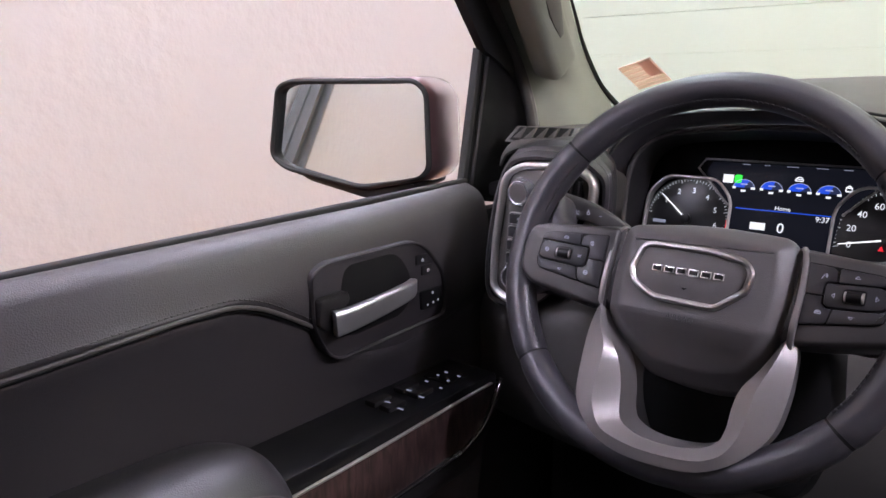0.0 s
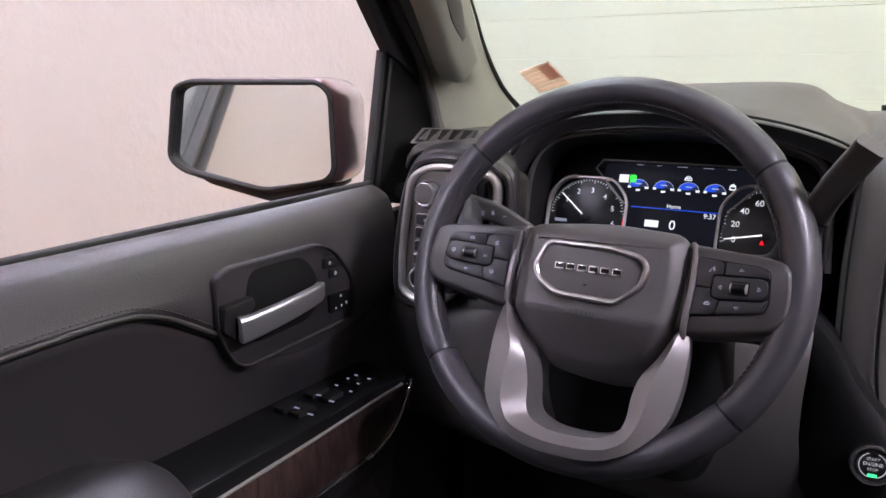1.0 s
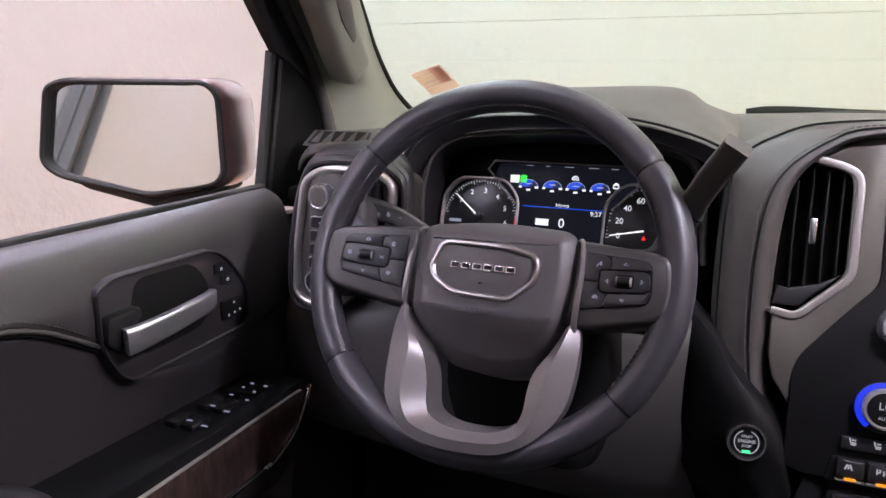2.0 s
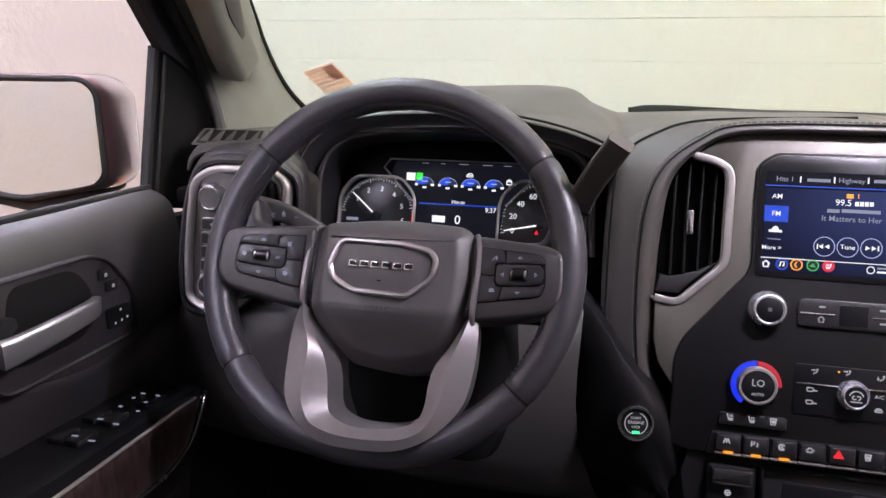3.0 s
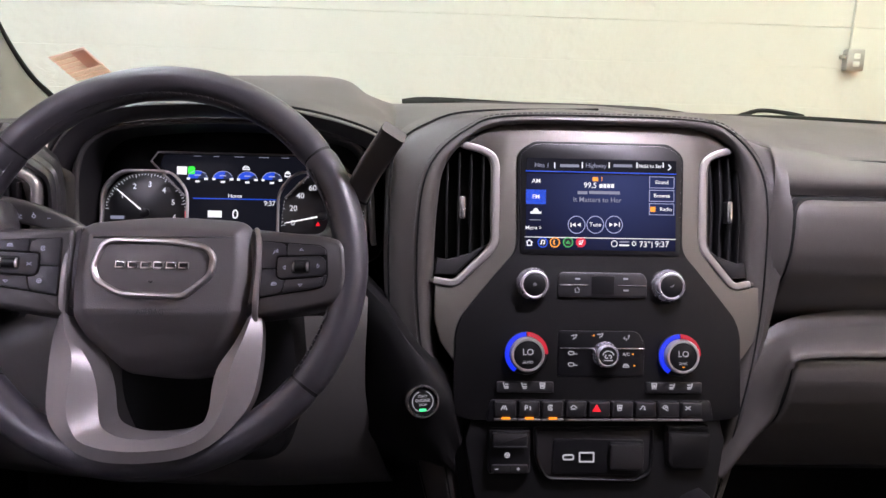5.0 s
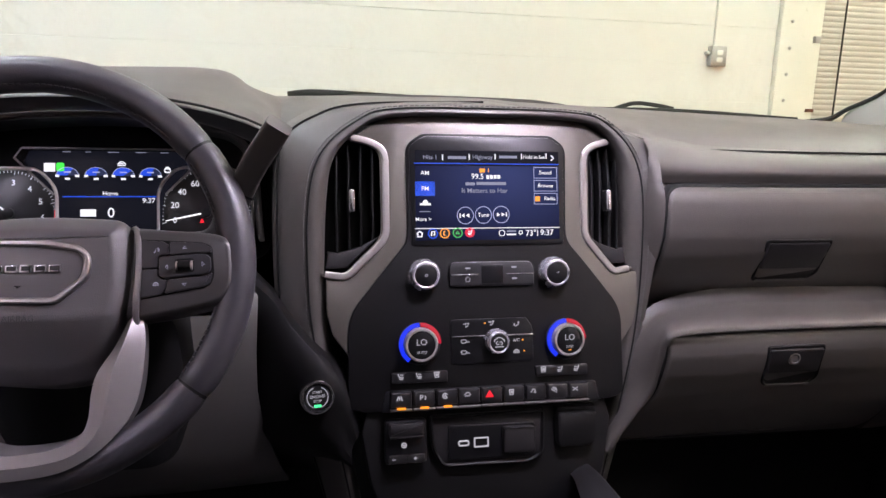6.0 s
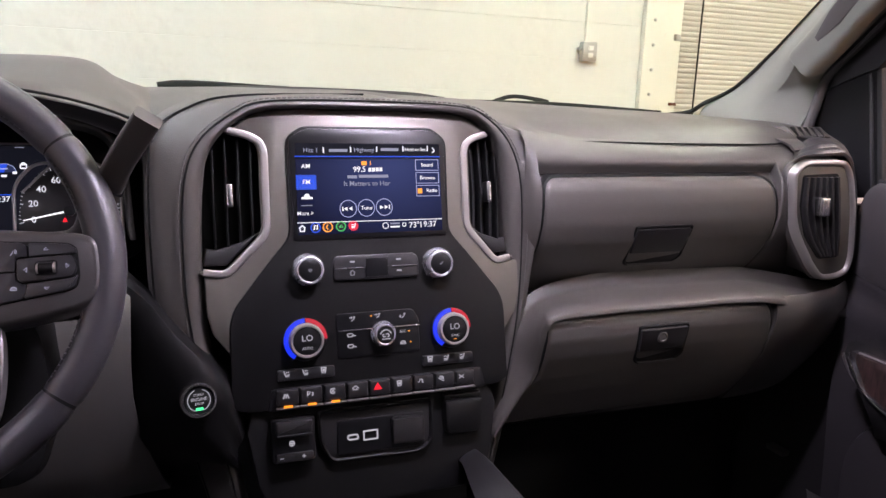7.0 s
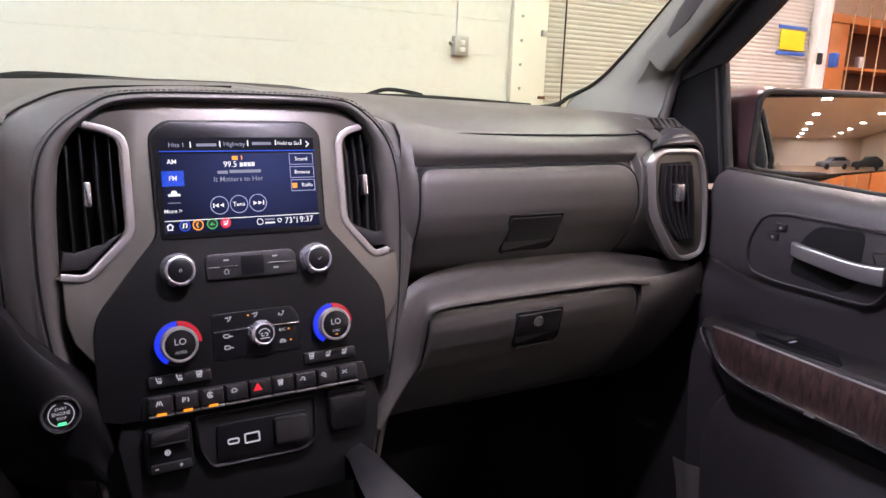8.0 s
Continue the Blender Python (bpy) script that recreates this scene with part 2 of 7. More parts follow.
# Strengths and tints differ by row to shape the cab's light; near rows unseen.
LAMP = glow("white_hall_diffuser", (1.0, 0.96, 0.93), PANEL_GLOW)
FARLAMP = glow("bright_hall_diffuser", (0.97, 0.96, 1.0), FAR_GLOW)
BAYLAMP = glow("white_lamp_diffuser", (1.0, 0.97, 0.95), BAY_GLOW)
WARMBAY = glow("warm_white_lamp_diffuser", (1.0, 0.92, 0.86), BAY_GLOW * 2.7)
SIDELAMP = glow("cool_lamp_diffuser", (0.82, 0.80, 1.0), SIDE_GLOW)
LAMPFRAME = material("white_lamp_frame", (0.75, 0.75, 0.73), 0.5)


def ceiling_light(x, y, lamp, master={}):
    if lamp.name in master:
        return copy_thing(master[lamp.name], pose(x, y, 4.6))
    t = thing("ceiling_light", "white rectangular ceiling light, switched on", "ceiling light", "rows of ceiling lights", m=pose(x, y, 4.6))
    k = 0.55 if lamp is LAMP else 0.5 if lamp is FARLAMP else 1.0
    bm = bmesh.new()
    for a in ((-0.64, 0.64, -0.34, -0.30), (-0.64, 0.64, 0.30, 0.34), (-0.64, -0.60, -0.30, 0.30), (0.60, 0.64, -0.30, 0.30)):
        box(*[k * q for q in a], -0.06, 0, edge=0.004, bm=bm)
    part("frame", bm, LAMPFRAME, t)
    part("diffuser", box(-0.598 * k, 0.598 * k, -0.298 * k, 0.298 * k, -0.05, -0.02, edge=0.003), lamp, t, "glowing white diffuser")
    master[lamp.name] = t
    return t


for row in range(-2, 15):
    for lamp_x in (-1.95, 0.6, 3.6, 6.6, 9.6, 12.6):
        lamp = SIDELAMP if lamp_x < -1 and row < 3 else BAYLAMP if lamp_x < 1 and row < 1 else WARMBAY if lamp_x < 4 and row < 1 else FARLAMP if row > 3 else LAMP
        if row > 3 and (lamp_x not in (3.6, 9.6) or row % 2):
            continue
        ceiling_light(lamp_x, 2.4 - 2.6 * (row + 2), lamp)
# ---- things on and beside the hall walls ----
STEEL = material("galvanised_steel", (0.45, 0.45, 0.44), 0.4, metal=0.7, stain=0.12)
CREAM = material("cream_jamb_paint", (0.69, 0.68, 0.60), 0.5, stain=0.10, stain_size=4)
SLAT = material("beige_roller_slat", (0.50, 0.47, 0.42), 0.5, stain=0.10, stain_size=3)
ORANGEWOOD = material("orange_brown_wood", (0.44, 0.145, 0.036), 0.35, grain=0.1, size=60, stain=0.3, stain_size=3)
DARKWOOD = material("dark_brown_wood", (0.10, 0.03, 0.012), 0.5, stain=0.3, stain_size=4)
YELLOW = material("yellow_sign_sheet", (0.80, 0.58, 0.01), 0.5)
BLUEBAR = material("blue_sign_strip", (0.03, 0.10, 0.42), 0.5)
ROPE = material("pale_rope", (0.42, 0.30, 0.18), 0.8)

roller = tagged(part("roller_door", box(2.950, 6.02, 4.08, 4.12, 0.0, 3.7, edge=0), SLAT), "closed beige roller door with ribbed slats", "roller door", kind="structure")
slat_mesh = None
for k in range(106):
    if slat_mesh is None:
        sl = sweep([(2.955, 4.075, 0.03), (6.015, 4.075, 0.03)], [(0.008, -0.0168), (0.012, -0.011), (0.013, 0.0), (0.012, 0.011), (0.008, 0.0168), (-0.01, 0.0168), (-0.01, -0.0168)])
        first = part("slat", sl, SLAT, roller, sharp=50)
        slat_mesh = first.data
    else:
        ob = new("slat", slat_mesh)
        ob.matrix_basis, ob.parent = pose(0, 0, 0.0340 * k), roller
jamb = tagged(part("door_jamb", box(2.665, 2.948, 3.955, 3.999, 0, 3.7, edge=0.006), CREAM), "cream painted jamb with bolts beside the roller door", "trim", kind="structure")
for z in [0.29 + 0.155 * i for i in range(18)]:
    part("bolt", turned([(0.011, 0.0), (0.011, -0.008), (0.007, -0.012)], 12), STEEL, jamb, m=pose(2.735, 3.956, z))
    if 1.2 < z < 2.4:
        part("bolt", turned([(0.006, 0.0), (0.006, -0.005)], 8), CREAM, jamb, m=pose(2.825, 3.956, z + 0.07))
part("door_switch", box(2.890, 2.930, 3.93, 3.956, 1.875, 1.915, edge=0.003), STEEL, jamb, "small grey box")
part("latch_plate", box(2.895, 2.948, 3.94, 3.956, 1.462, 1.482, edge=0.002), DARKWOOD, jamb)
guide = tagged(part("door_guide", box(5.955, 6.07, 3.95, 3.999, 0, 3.7, edge=0.006), WALLPAINT), "white painted steel guide of the roller door", "trim", kind="structure")
part("guide_lock", box(5.985, 6.03, 3.92, 3.951, 1.845, 1.945, edge=0.006), RUBBER, guide, "small black lock box")
part("guide_pipe", sweep([(6.09, 3.975, 0.0), (6.09, 3.975, 1.9), (6.088, 3.975, 3.6)], oval(0.014, 0.014, 8), up=(0, 1, 0)), LAMPFRAME, guide, "white painted pipe")
cable = thing("pull_cable", "thin dark cable hanging before the roller door", "cable")
part("strand", sweep([(3.16, 4.03, 0.6), (3.1605, 4.03, 2.0), (3.161, 4.03, 3.6)], oval(0.006, 0.006, 6), up=(0, 1, 0)), RUBBER, cable)
socket = thing("socket_box", "grey steel twin socket box on the wall", "socket box")
part("box", box(2.215, 2.315, 3.945, 3.999, 1.715, 1.832, edge=0.006), STEEL, socket)
for z in (1.752, 1.795):
    part("outlet", slab(rounded(rect(0.036, 0.028, 2.268, z), 0.006, 3), 3.941, 3.948, edge=0.001), LAMPFRAME, socket, "white outlet")
part("bracket", box(2.195, 2.222, 3.96, 3.999, 1.78, 1.80, edge=0.003), STEEL, socket)
conduit = thing("conduit", "thin painted conduit above the socket box", "conduit")
part("pipe", sweep([(2.250, 3.985, 1.83), (2.251, 3.985, 2.6), (2.252, 3.985, 4.5)], oval(0.009, 0.009, 8), up=(0, 1, 0)), WALLPAINT, conduit)
sign = thing("wall_sign", "yellow sheet between two blue strips on the roller door", "sign")
part("sheet", box(5.555, 5.895, 4.028, 4.036, 1.958, 2.122, edge=0.001), YELLOW, sign, "plain yellow sheet")
part("strip", box(5.515, 5.915, 4.024, 4.034, 2.132, 2.158, edge=0.001), BLUEBAR, sign)
part("strip", box(5.515, 5.915, 4.024, 4.034, 1.912, 1.940, edge=0.001), BLUEBAR, sign)
pump = thing("blue_dispenser", "small blue dispenser hanging by the guide", "dispenser")
part("bottle", box(6.195, 6.255, 3.90, 3.98, 1.83, 1.96, edge=0.015), BLUEBAR, pump)

shelf = thing("shelf_cabinet", "tall orange-brown wooden cabinet with open shelves", "cabinet", m=pose(6.62, 4.25, 0))
part("side_panel", box(0.0, 0.30, 0.0, 0.5, 0, 2.28, edge=0.004), ORANGEWOOD, shelf)
part("side_panel", box(2.6, 2.66, 0.0, 0.5, 0, 2.28, edge=0.004), ORANGEWOOD, shelf)
part("top_board", box(-0.02, 2.68, -0.02, 0.5, 2.28, 2.36, edge=0.004), ORANGEWOOD, shelf)
part("back_board", box(0.30, 2.6, 0.46, 0.49, 0, 2.28, edge=0.002), DARKWOOD, shelf)
for z in (1.05, 1.45, 1.85):
    part("shelf_board", box(0.30, 2.6, 0.02, 0.46, z, z + 0.03, edge=0.003), ORANGEWOOD, shelf)
for x in (0.31, 1.08, 1.85):
    part("cabinet_door", box(x, x + 0.74, -0.01, 0.015, 0.1, 1.03, edge=0.004), ORANGEWOOD, shelf)
for x, z in ((0.55, 1.48), (0.72, 1.48), (1.3, 1.48), (0.5, 1.88), (0.9, 1.88)):
    tin = thing("tin", "small tin on the cabinet shelf", "tin", "tins on the shelves", m=pose(6.62 + x, 4.45, z))
    part("can", turned([(0.05, 0.0), (0.05, 0.12), (0.045, 0.125)], 16), STEEL, tin, m=pose(0, 0, 0, 90))
for x0, x1 in ((6.74, 6.86), (7.02, 7.12), (7.24, 7.34)):
    line = thing("hanging_rope", "pale rope hanging before the cabinet", "rope", "ropes before the cabinet")
    part("strand", sweep([(x0, 4.15, 0.0), ((x0 + x1) / 2, 4.15, 1.8), (x1, 4.15, 4.6)], oval(0.007, 0.007, 6), up=(0, 1, 0)), ROPE, line)
# painted wall courses
course_mesh = None
north = bpy.data.objects["wall_north"]
for k in range(20):
    if course_mesh is None:
        c = part("course", box(-2.74, 2.665, 3.992, 4.001, 0.0004, 0.2196, edge=0.0015, seg=1), WALLPAINT, north, smooth=False)
        course_mesh = c.data
    else:
        ob = new("course", course_mesh)
        ob.matrix_basis, ob.parent = pose(0, 0.0012 * ((k * 7) % 3 - 1), 0.19 + 0.22 * (k - 1)), north
brace = thing("steel_brace", "dark grey slanting steel brace by the side wall", "brace")
for name, dy in (("web", 0.13), ("flange", 0.0), ("flange", 0.26)):
    w_ = (0.02, 0.26) if name == "web" else (0.16, 0.025)
    part(name, sweep([(-2.63, -1.72 - dy, 0.0), (-2.63, -4.18 - dy, 2.3), (-2.63, -6.64 - dy, 4.6)], rect(*w_), up=(0, 1, 0)), HARD, brace)
# ---- the cab: shell, pillars, windscreen ----
HEAD = material("grey_headliner", (0.55, 0.54, 0.53), 0.9, grain=0.4, size=700, stain=0.05)


def glass(name, tint, gloss=0.025):
    m = bpy.data.materials.new(name)
    m.use_nodes = True
    nt = m.node_tree
    nt.nodes.remove(nt.nodes["Principled BSDF"])
    clear, shine, mix = nt.nodes.new("ShaderNodeBsdfTransparent"), nt.nodes.new("ShaderNodeBsdfGlossy"), nt.nodes.new("ShaderNodeMixShader")
    clear.inputs[0].default_value = (*tint, 1)
    shine.inputs["Roughness"].default_value = 0.01
    mix.inputs[0].default_value = gloss
    nt.links.new(clear.outputs[0], mix.inputs[1])
    nt.links.new(shine.outputs[0], mix.inputs[2])
    nt.links.new(mix.outputs[0], nt.nodes["Material Output"].inputs[0])
    return m


WINDSCREEN = glass("green_tinted_glass", (0.665, 0.785, 0.665))
truck = thing("pickup_truck", "dark red pickup truck cab with a black leather interior", "truck")


def on_screen(x, s):
    """A place on the windscreen: s = 0 at its foot, 1 at the roof, bowed forwards in the middle."""
    bow = 0.06 * (1 - (x / 0.85) ** 2)
    return Vector((x, 1.20 - 0.65 * s + bow, 1.445 + 0.40 * s))


pane = part("windscreen", loft([[on_screen(x * (1 - 0.12 * s), s) for x in (-0.84, -0.4, 0, 0.4, 0.84)] for s in (0, 0.25, 0.5, 0.75, 1)], 25, across=9), WINDSCREEN, truck, "clear green-tinted windscreen")
pane.visible_shadow = False
part("cowl", box(-0.86, 0.86, 1.285, 1.42, 1.30, 1.44, edge=0.01), RUBBER, truck, "black plastic cowl at the foot of the windscreen")
part("roof", loft([[(x, y, z - 0.03 * (x / 0.7) ** 2) for x in (-0.72, -0.4, 0, 0.4, 0.72)] for y, z in ((0.56, 1.845), (0.2, 1.90), (-0.6, 1.93), (-1.5, 1.90))], 15, thick=0.04), HEAD, truck, "grey cloth headliner")
part("rear_wall", box(-0.84, 0.84, -1.56, -1.50, 0.55, 1.40, edge=0.01), PLASTIC, truck)
part("cab_floor", box(-0.84, 0.84, -1.5, 1.15, 0.52, 0.60, edge=0.01), CARPET, truck, "black carpeted cab floor")
part("firewall", box(-0.84, 0.84, 1.15, 1.20, 0.55, 1.36, edge=0.01), BLACK, truck)
for side in (-1, 1):
    part("kick_panel", box(0.81 * side - 0.01, 0.81 * side + 0.01, 0.72, 1.16, 0.55, 1.325, edge=0), PLASTIC, truck)
    # the pillar's trim: three faces from the glass to the door
    s_curve = lambda a: [(side * x, y, z) for x, y, z in a]
    g = 0.016 if side > 0 else 0.0
    glass_edge = s_curve([(0.80 + g, 1.175 + g, 1.440), (0.804 + g, 1.16 + g, 1.472), (0.806 + 1.6 * g, 1.11, 1.505), (0.792 + 1.7 * g, 1.02, 1.56), (0.766 + 1.8 * g, 0.925, 1.618), (0.70 + g, 0.66, 1.78), (0.67, 0.54, 1.85)])
    nose = s_curve([(0.752, 1.00, 1.425), (0.758, 0.99, 1.445), (0.772, 0.965, 1.49), (0.768, 0.93, 1.52), (0.745, 0.86, 1.585), (0.685, 0.60, 1.765), (0.655, 0.50, 1.845)])
    door_edge = s_curve([(0.79, 0.90, 1.43), (0.792, 0.90, 1.445), (0.815, 0.89, 1.50), (0.824, 0.885, 1.535), (0.808, 0.79, 1.605), (0.74, 0.56, 1.76), (0.70, 0.47, 1.845)])
    part("pillar_trim", loft([glass_edge, nose, door_edge], 30, across=10, thick=0.006), PILLAR, truck, "grey cloth pillar trim")
    part("windscreen_seal", sweep(spline(s_curve([(0.74, 1.235, 1.445), (0.785 + g, 1.19 + g, 1.456), (0.800 + g, 1.16 + g, 1.476), (0.803 + 1.6 * g, 1.108, 1.508), (0.789 + 1.7 * g, 1.02, 1.562), (0.763 + 1.8 * g, 0.925, 1.62), (0.698 + g, 0.66, 1.782)]), 40), oval(0.006, 0.006, 8), scale=lambda u: 1.0 - 0.75 * u), RUBBER, truck)
    # grab handle on the pillar
    lift = 0.022 if side > 0 else 0.0
    grip = s_curve([(x, y - 0.6 * lift, z + lift) for x, y, z in ((0.766, 0.905, 1.512), (0.762, 0.885, 1.530), (0.754, 0.845, 1.560), (0.741, 0.79, 1.605), (0.69, 0.60, 1.735), (0.675, 0.55, 1.765))])
    prof = [(a * 1.0, b) for a, b in rounded(rect(0.046, 0.056), 0.014, 4)]
    part("grab_handle", sweep(spline(grip, 40), prof, up=(0, 1, 0), scale=lambda u: min(1.0, 0.20 + 6 * u)), PILLAR, truck, "grey padded grab handle on the pillar")
    # A darker flat strip stands in for shade in the grip's scooped pocket.
    dip = s_curve([(x - 0.0235, y - 0.6 * lift, z + lift) for x, y, z in ((0.755, 0.850, 1.557), (0.748, 0.82, 1.582), (0.738, 0.78, 1.615), (0.705, 0.66, 1.70))])
    part("grip_recess", sweep(spline(dip, 16), rounded(rect(0.004, 0.026), 0.0015, 2), up=(0, 1, 0), scale=lambda u: 0.35 + 0.65 * min(1.0, 2.5 * u)), HARD, truck, "darker strip painted as shade in the grip's pocket")
    part("pillar_core", sweep(spline(s_curve([(0.845, 0.95, 1.36), (0.852, 0.93, 1.45), (0.856, 0.905, 1.53), (0.84, 0.83, 1.61), (0.80, 0.70, 1.70), (0.745, 0.52, 1.82)]), 24), rounded(rect(0.04, 0.07), 0.01, 3), up=(0, 1, 0)), RUBBER, truck)
    part("rear_side", box(0.79 * side - 0.02, 0.79 * side + 0.02, -1.5, -0.32, 0.55, 1.36, edge=0.0), PLASTIC, truck)
    # door frame, window edge and the black sail at the mirror
    pane_edge = s_curve([(0.824, 0.787, 1.538), (0.806, 0.712, 1.592), (0.775, 0.60, 1.672), (0.725, 0.42, 1.79), (0.695, 0.25, 1.845), (0.68, -0.05, 1.862), (0.68, -0.36, 1.86)])
    frame_mid = s_curve([(0.832, 0.835, 1.525), (0.818, 0.760, 1.592), (0.785, 0.64, 1.680), (0.732, 0.45, 1.81), (0.70, 0.27, 1.872), (0.68, -0.05, 1.89), (0.68, -0.36, 1.89)])
    frame_in = s_curve([(0.838, 0.905, 1.50), (0.826, 0.815, 1.595), (0.79, 0.69, 1.69), (0.735, 0.50, 1.83), (0.70, 0.30, 1.90), (0.68, -0.05, 1.915), (0.68, -0.36, 1.915)])
    part("door_frame", loft([pane_edge, frame_mid, frame_in], 40, across=6, thick=0.012), RUBBER, truck, "black door frame and seals")
    part("weatherstrip", sweep(spline(s_curve([(0.790, 0.885, 1.43), (0.800, 0.885, 1.47), (0.822, 0.882, 1.530), (0.806, 0.79, 1.603), (0.775, 0.68, 1.685), (0.72, 0.50, 1.80)]), 40), oval(0.009, 0.008, 10), up=(0, 1, 0)), HARD, truck, "dark grey rubber weatherstrip")
    part("centre_pillar", sweep(s_curve([(0.83, -0.30, 0.7), (0.83, -0.30, 1.36), (0.69, -0.36, 1.87)]), rounded(rect(0.07, 0.14), 0.02, 3), up=(0, 1, 0)), PLASTIC, truck)
    part("rear_pillar", sweep(s_curve([(0.83, -1.45, 0.7), (0.83, -1.45, 1.36), (0.69, -1.45, 1.87)]), rounded(rect(0.08, 0.22), 0.02, 3), up=(0, 1, 0)), PLASTIC, truck)
    part("body_side", loft([[(side * x, y, z) for x, z in ((0.90, 0.45), (0.985, 0.62), (0.985, 0.95), (0.965, 1.15), (0.90, 1.305))] for y in (1.35, 0.8, 0, -1.0, -3.4)], 14, thick=0.012), PAINT, truck, "shiny dark red body side")

# Unseen dark panes, added to hold back hall light from behind the cab.
REARDIM = glass("rear_dimming_glass", (0.10, 0.10, 0.105), 0.04)


def pane_of(corners, name, label):
    """A thin pane between four corners."""
    bm = bmesh.new()
    a, b, c, d = [Vector(p) for p in corners]
    n = (b - a).cross(c - a).normalized() * 0.004
    lo, hi = [bm.verts.new(p) for p in (a, b, c, d)], [bm.verts.new(p + n) for p in (a, b, c, d)]
    bm.faces.new(lo), bm.faces.new(hi)
    for i in range(4):
        bm.faces.new((lo[i - 1], lo[i], hi[i], hi[i - 1]))
    return part(name, bm, REARDIM, truck, label, smooth=False)


pane_of([(-0.80, -1.52, 1.39), (0.80, -1.52, 1.39), (0.66, -1.50, 1.88), (-0.66, -1.50, 1.88)], "rear_window", "unseen dark rear window, added to dim the hall light")
for side in (-1, 1):
    pane_of([(side * 0.83, -0.33, 1.34), (side * 0.83, -1.46, 1.34), (side * 0.69, -1.46, 1.885), (side * 0.69, -0.38, 1.885)], "rear_side_window", "unseen dark rear side window, added to dim the hall light")

# unseen overhead console, assumed; its one lit lamp is added to fill the cab
console = thing("overhead_console", "assumed grey overhead console, out of view, with one lit fill lamp", "overhead console")
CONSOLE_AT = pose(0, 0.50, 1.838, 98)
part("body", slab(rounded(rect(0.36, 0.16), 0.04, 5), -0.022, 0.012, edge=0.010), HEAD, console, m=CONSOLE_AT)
CABFILL = glow("cool_cab_fill", (0.88, 0.83, 1.0), CAB_GLOW)
for lamp_x, lens, told in ((-0.12, LAMPFRAME, "unlit lens of the assumed console"), (0.12, CABFILL, "lit lens of the added cab fill lamp")):
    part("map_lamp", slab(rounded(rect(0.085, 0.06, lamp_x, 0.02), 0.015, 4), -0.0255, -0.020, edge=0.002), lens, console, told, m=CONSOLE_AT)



# front seats behind the camera, bonnet, roof skin and wheels that close the truck
# Seats are unseen; added to keep rear light off the lower dash.
def front_seat(x):
    t = thing("front_seat", "unseen black leather front seat with a headrest, added to block rear light", "seat", "front seats", m=pose(x, 0, 0))
    side = [(0.24, 0.90), (0.20, 0.98), (-0.25, 0.95), (-0.36, 0.93), (-0.36, 0.80), (0.20, 0.80)]
    turn = Matrix.Rotation(radians(90), 4, "Z")
    part("cushion", slab(rounded(side, 0.05, 4), -0.24, 0.24, edge=0.05), LEATHER, t, m=turn)
    back = [(-0.30, 0.92), (-0.40, 1.20), (-0.47, 1.42), (-0.53, 1.43), (-0.56, 1.38), (-0.52, 1.10), (-0.44, 0.88)]
    part("backrest", slab(rounded(back, 0.04, 4), -0.24, 0.24, edge=0.05), LEATHER, t, m=turn)
    part("headrest", box(-0.13, 0.13, -0.57, -0.48, 1.46, 1.64, edge=0.035, seg=3), LEATHER, t)
    for d in (-0.06, 0.06):
        part("headrest_post", sweep([(d, -0.525, 1.38), (d, -0.525, 1.50)], oval(0.007, 0.007, 8), up=(1, 0, 0)), CHROME, t)
    part("seat_base", box(-0.20, 0.20, -0.30, 0.16, 0.60, 0.82, edge=0.02), BLACK, t)
    return t


seat_l = front_seat(-0.46)
copy_thing(seat_l, pose(0.46, 0, 0))
part("bonnet", loft([[(x, y, z - 0.06 * (x / 0.9) ** 4) for x in (-0.94, -0.6, 0, 0.6, 0.94)] for y, z in ((1.42, 1.27), (1.9, 1.25), (2.5, 1.20), (2.72, 1.12), (2.78, 0.95))], 17, across=14, thick=0.01), PAINT, truck, "shiny dark red bonnet")
part("front_end", box(-0.96, 0.96, 2.70, 2.80, 0.45, 0.98, edge=0.03), GLOSSY, truck, "black grille and bumper")
for side in (-1, 1):
    part("wing", loft([[(side * x, y, z) for x, z in ((0.96, 0.45), (0.99, 0.62), (0.99, 0.95), (0.965, 1.10), (0.92, 1.21))] for y in (1.34, 1.7, 2.4, 2.72)], 12, thick=0.012), PAINT, truck)
    for y in (2.05, -2.1):
        w = part("wheel", turned([(0.25, -0.13), (0.40, -0.13), (0.42, -0.09), (0.42, 0.09), (0.40, 0.13), (0.25, 0.13)], 40), RUBBER, truck, "black tyre", m=pose(side * 0.88, y, 0.42, 0, 0, 90))
        part("rim", turned([(0.25, -0.12), (0.24, -0.12), (0.20, -0.08), (0.06, -0.10), (0.02, -0.11)], 32), SILVER, w, "silver wheel rim")
part("load_bed", box(-0.86, 0.86, -3.4, -1.60, 0.70, 0.78, edge=0.01), RUBBER, truck, "black load bed")
# ---- dashboard ----
dash = thing("dashboard", "black soft-touch dashboard with stitched seams", "dashboard")


def seam(path, r=0.0014, mat=None, name="seam", n=60, label=""):
    return part(name, sweep(spline(path, n), oval(r, r, 6), up=(0.2, 0.9, 0.1)), mat or BLACK, dash, label)


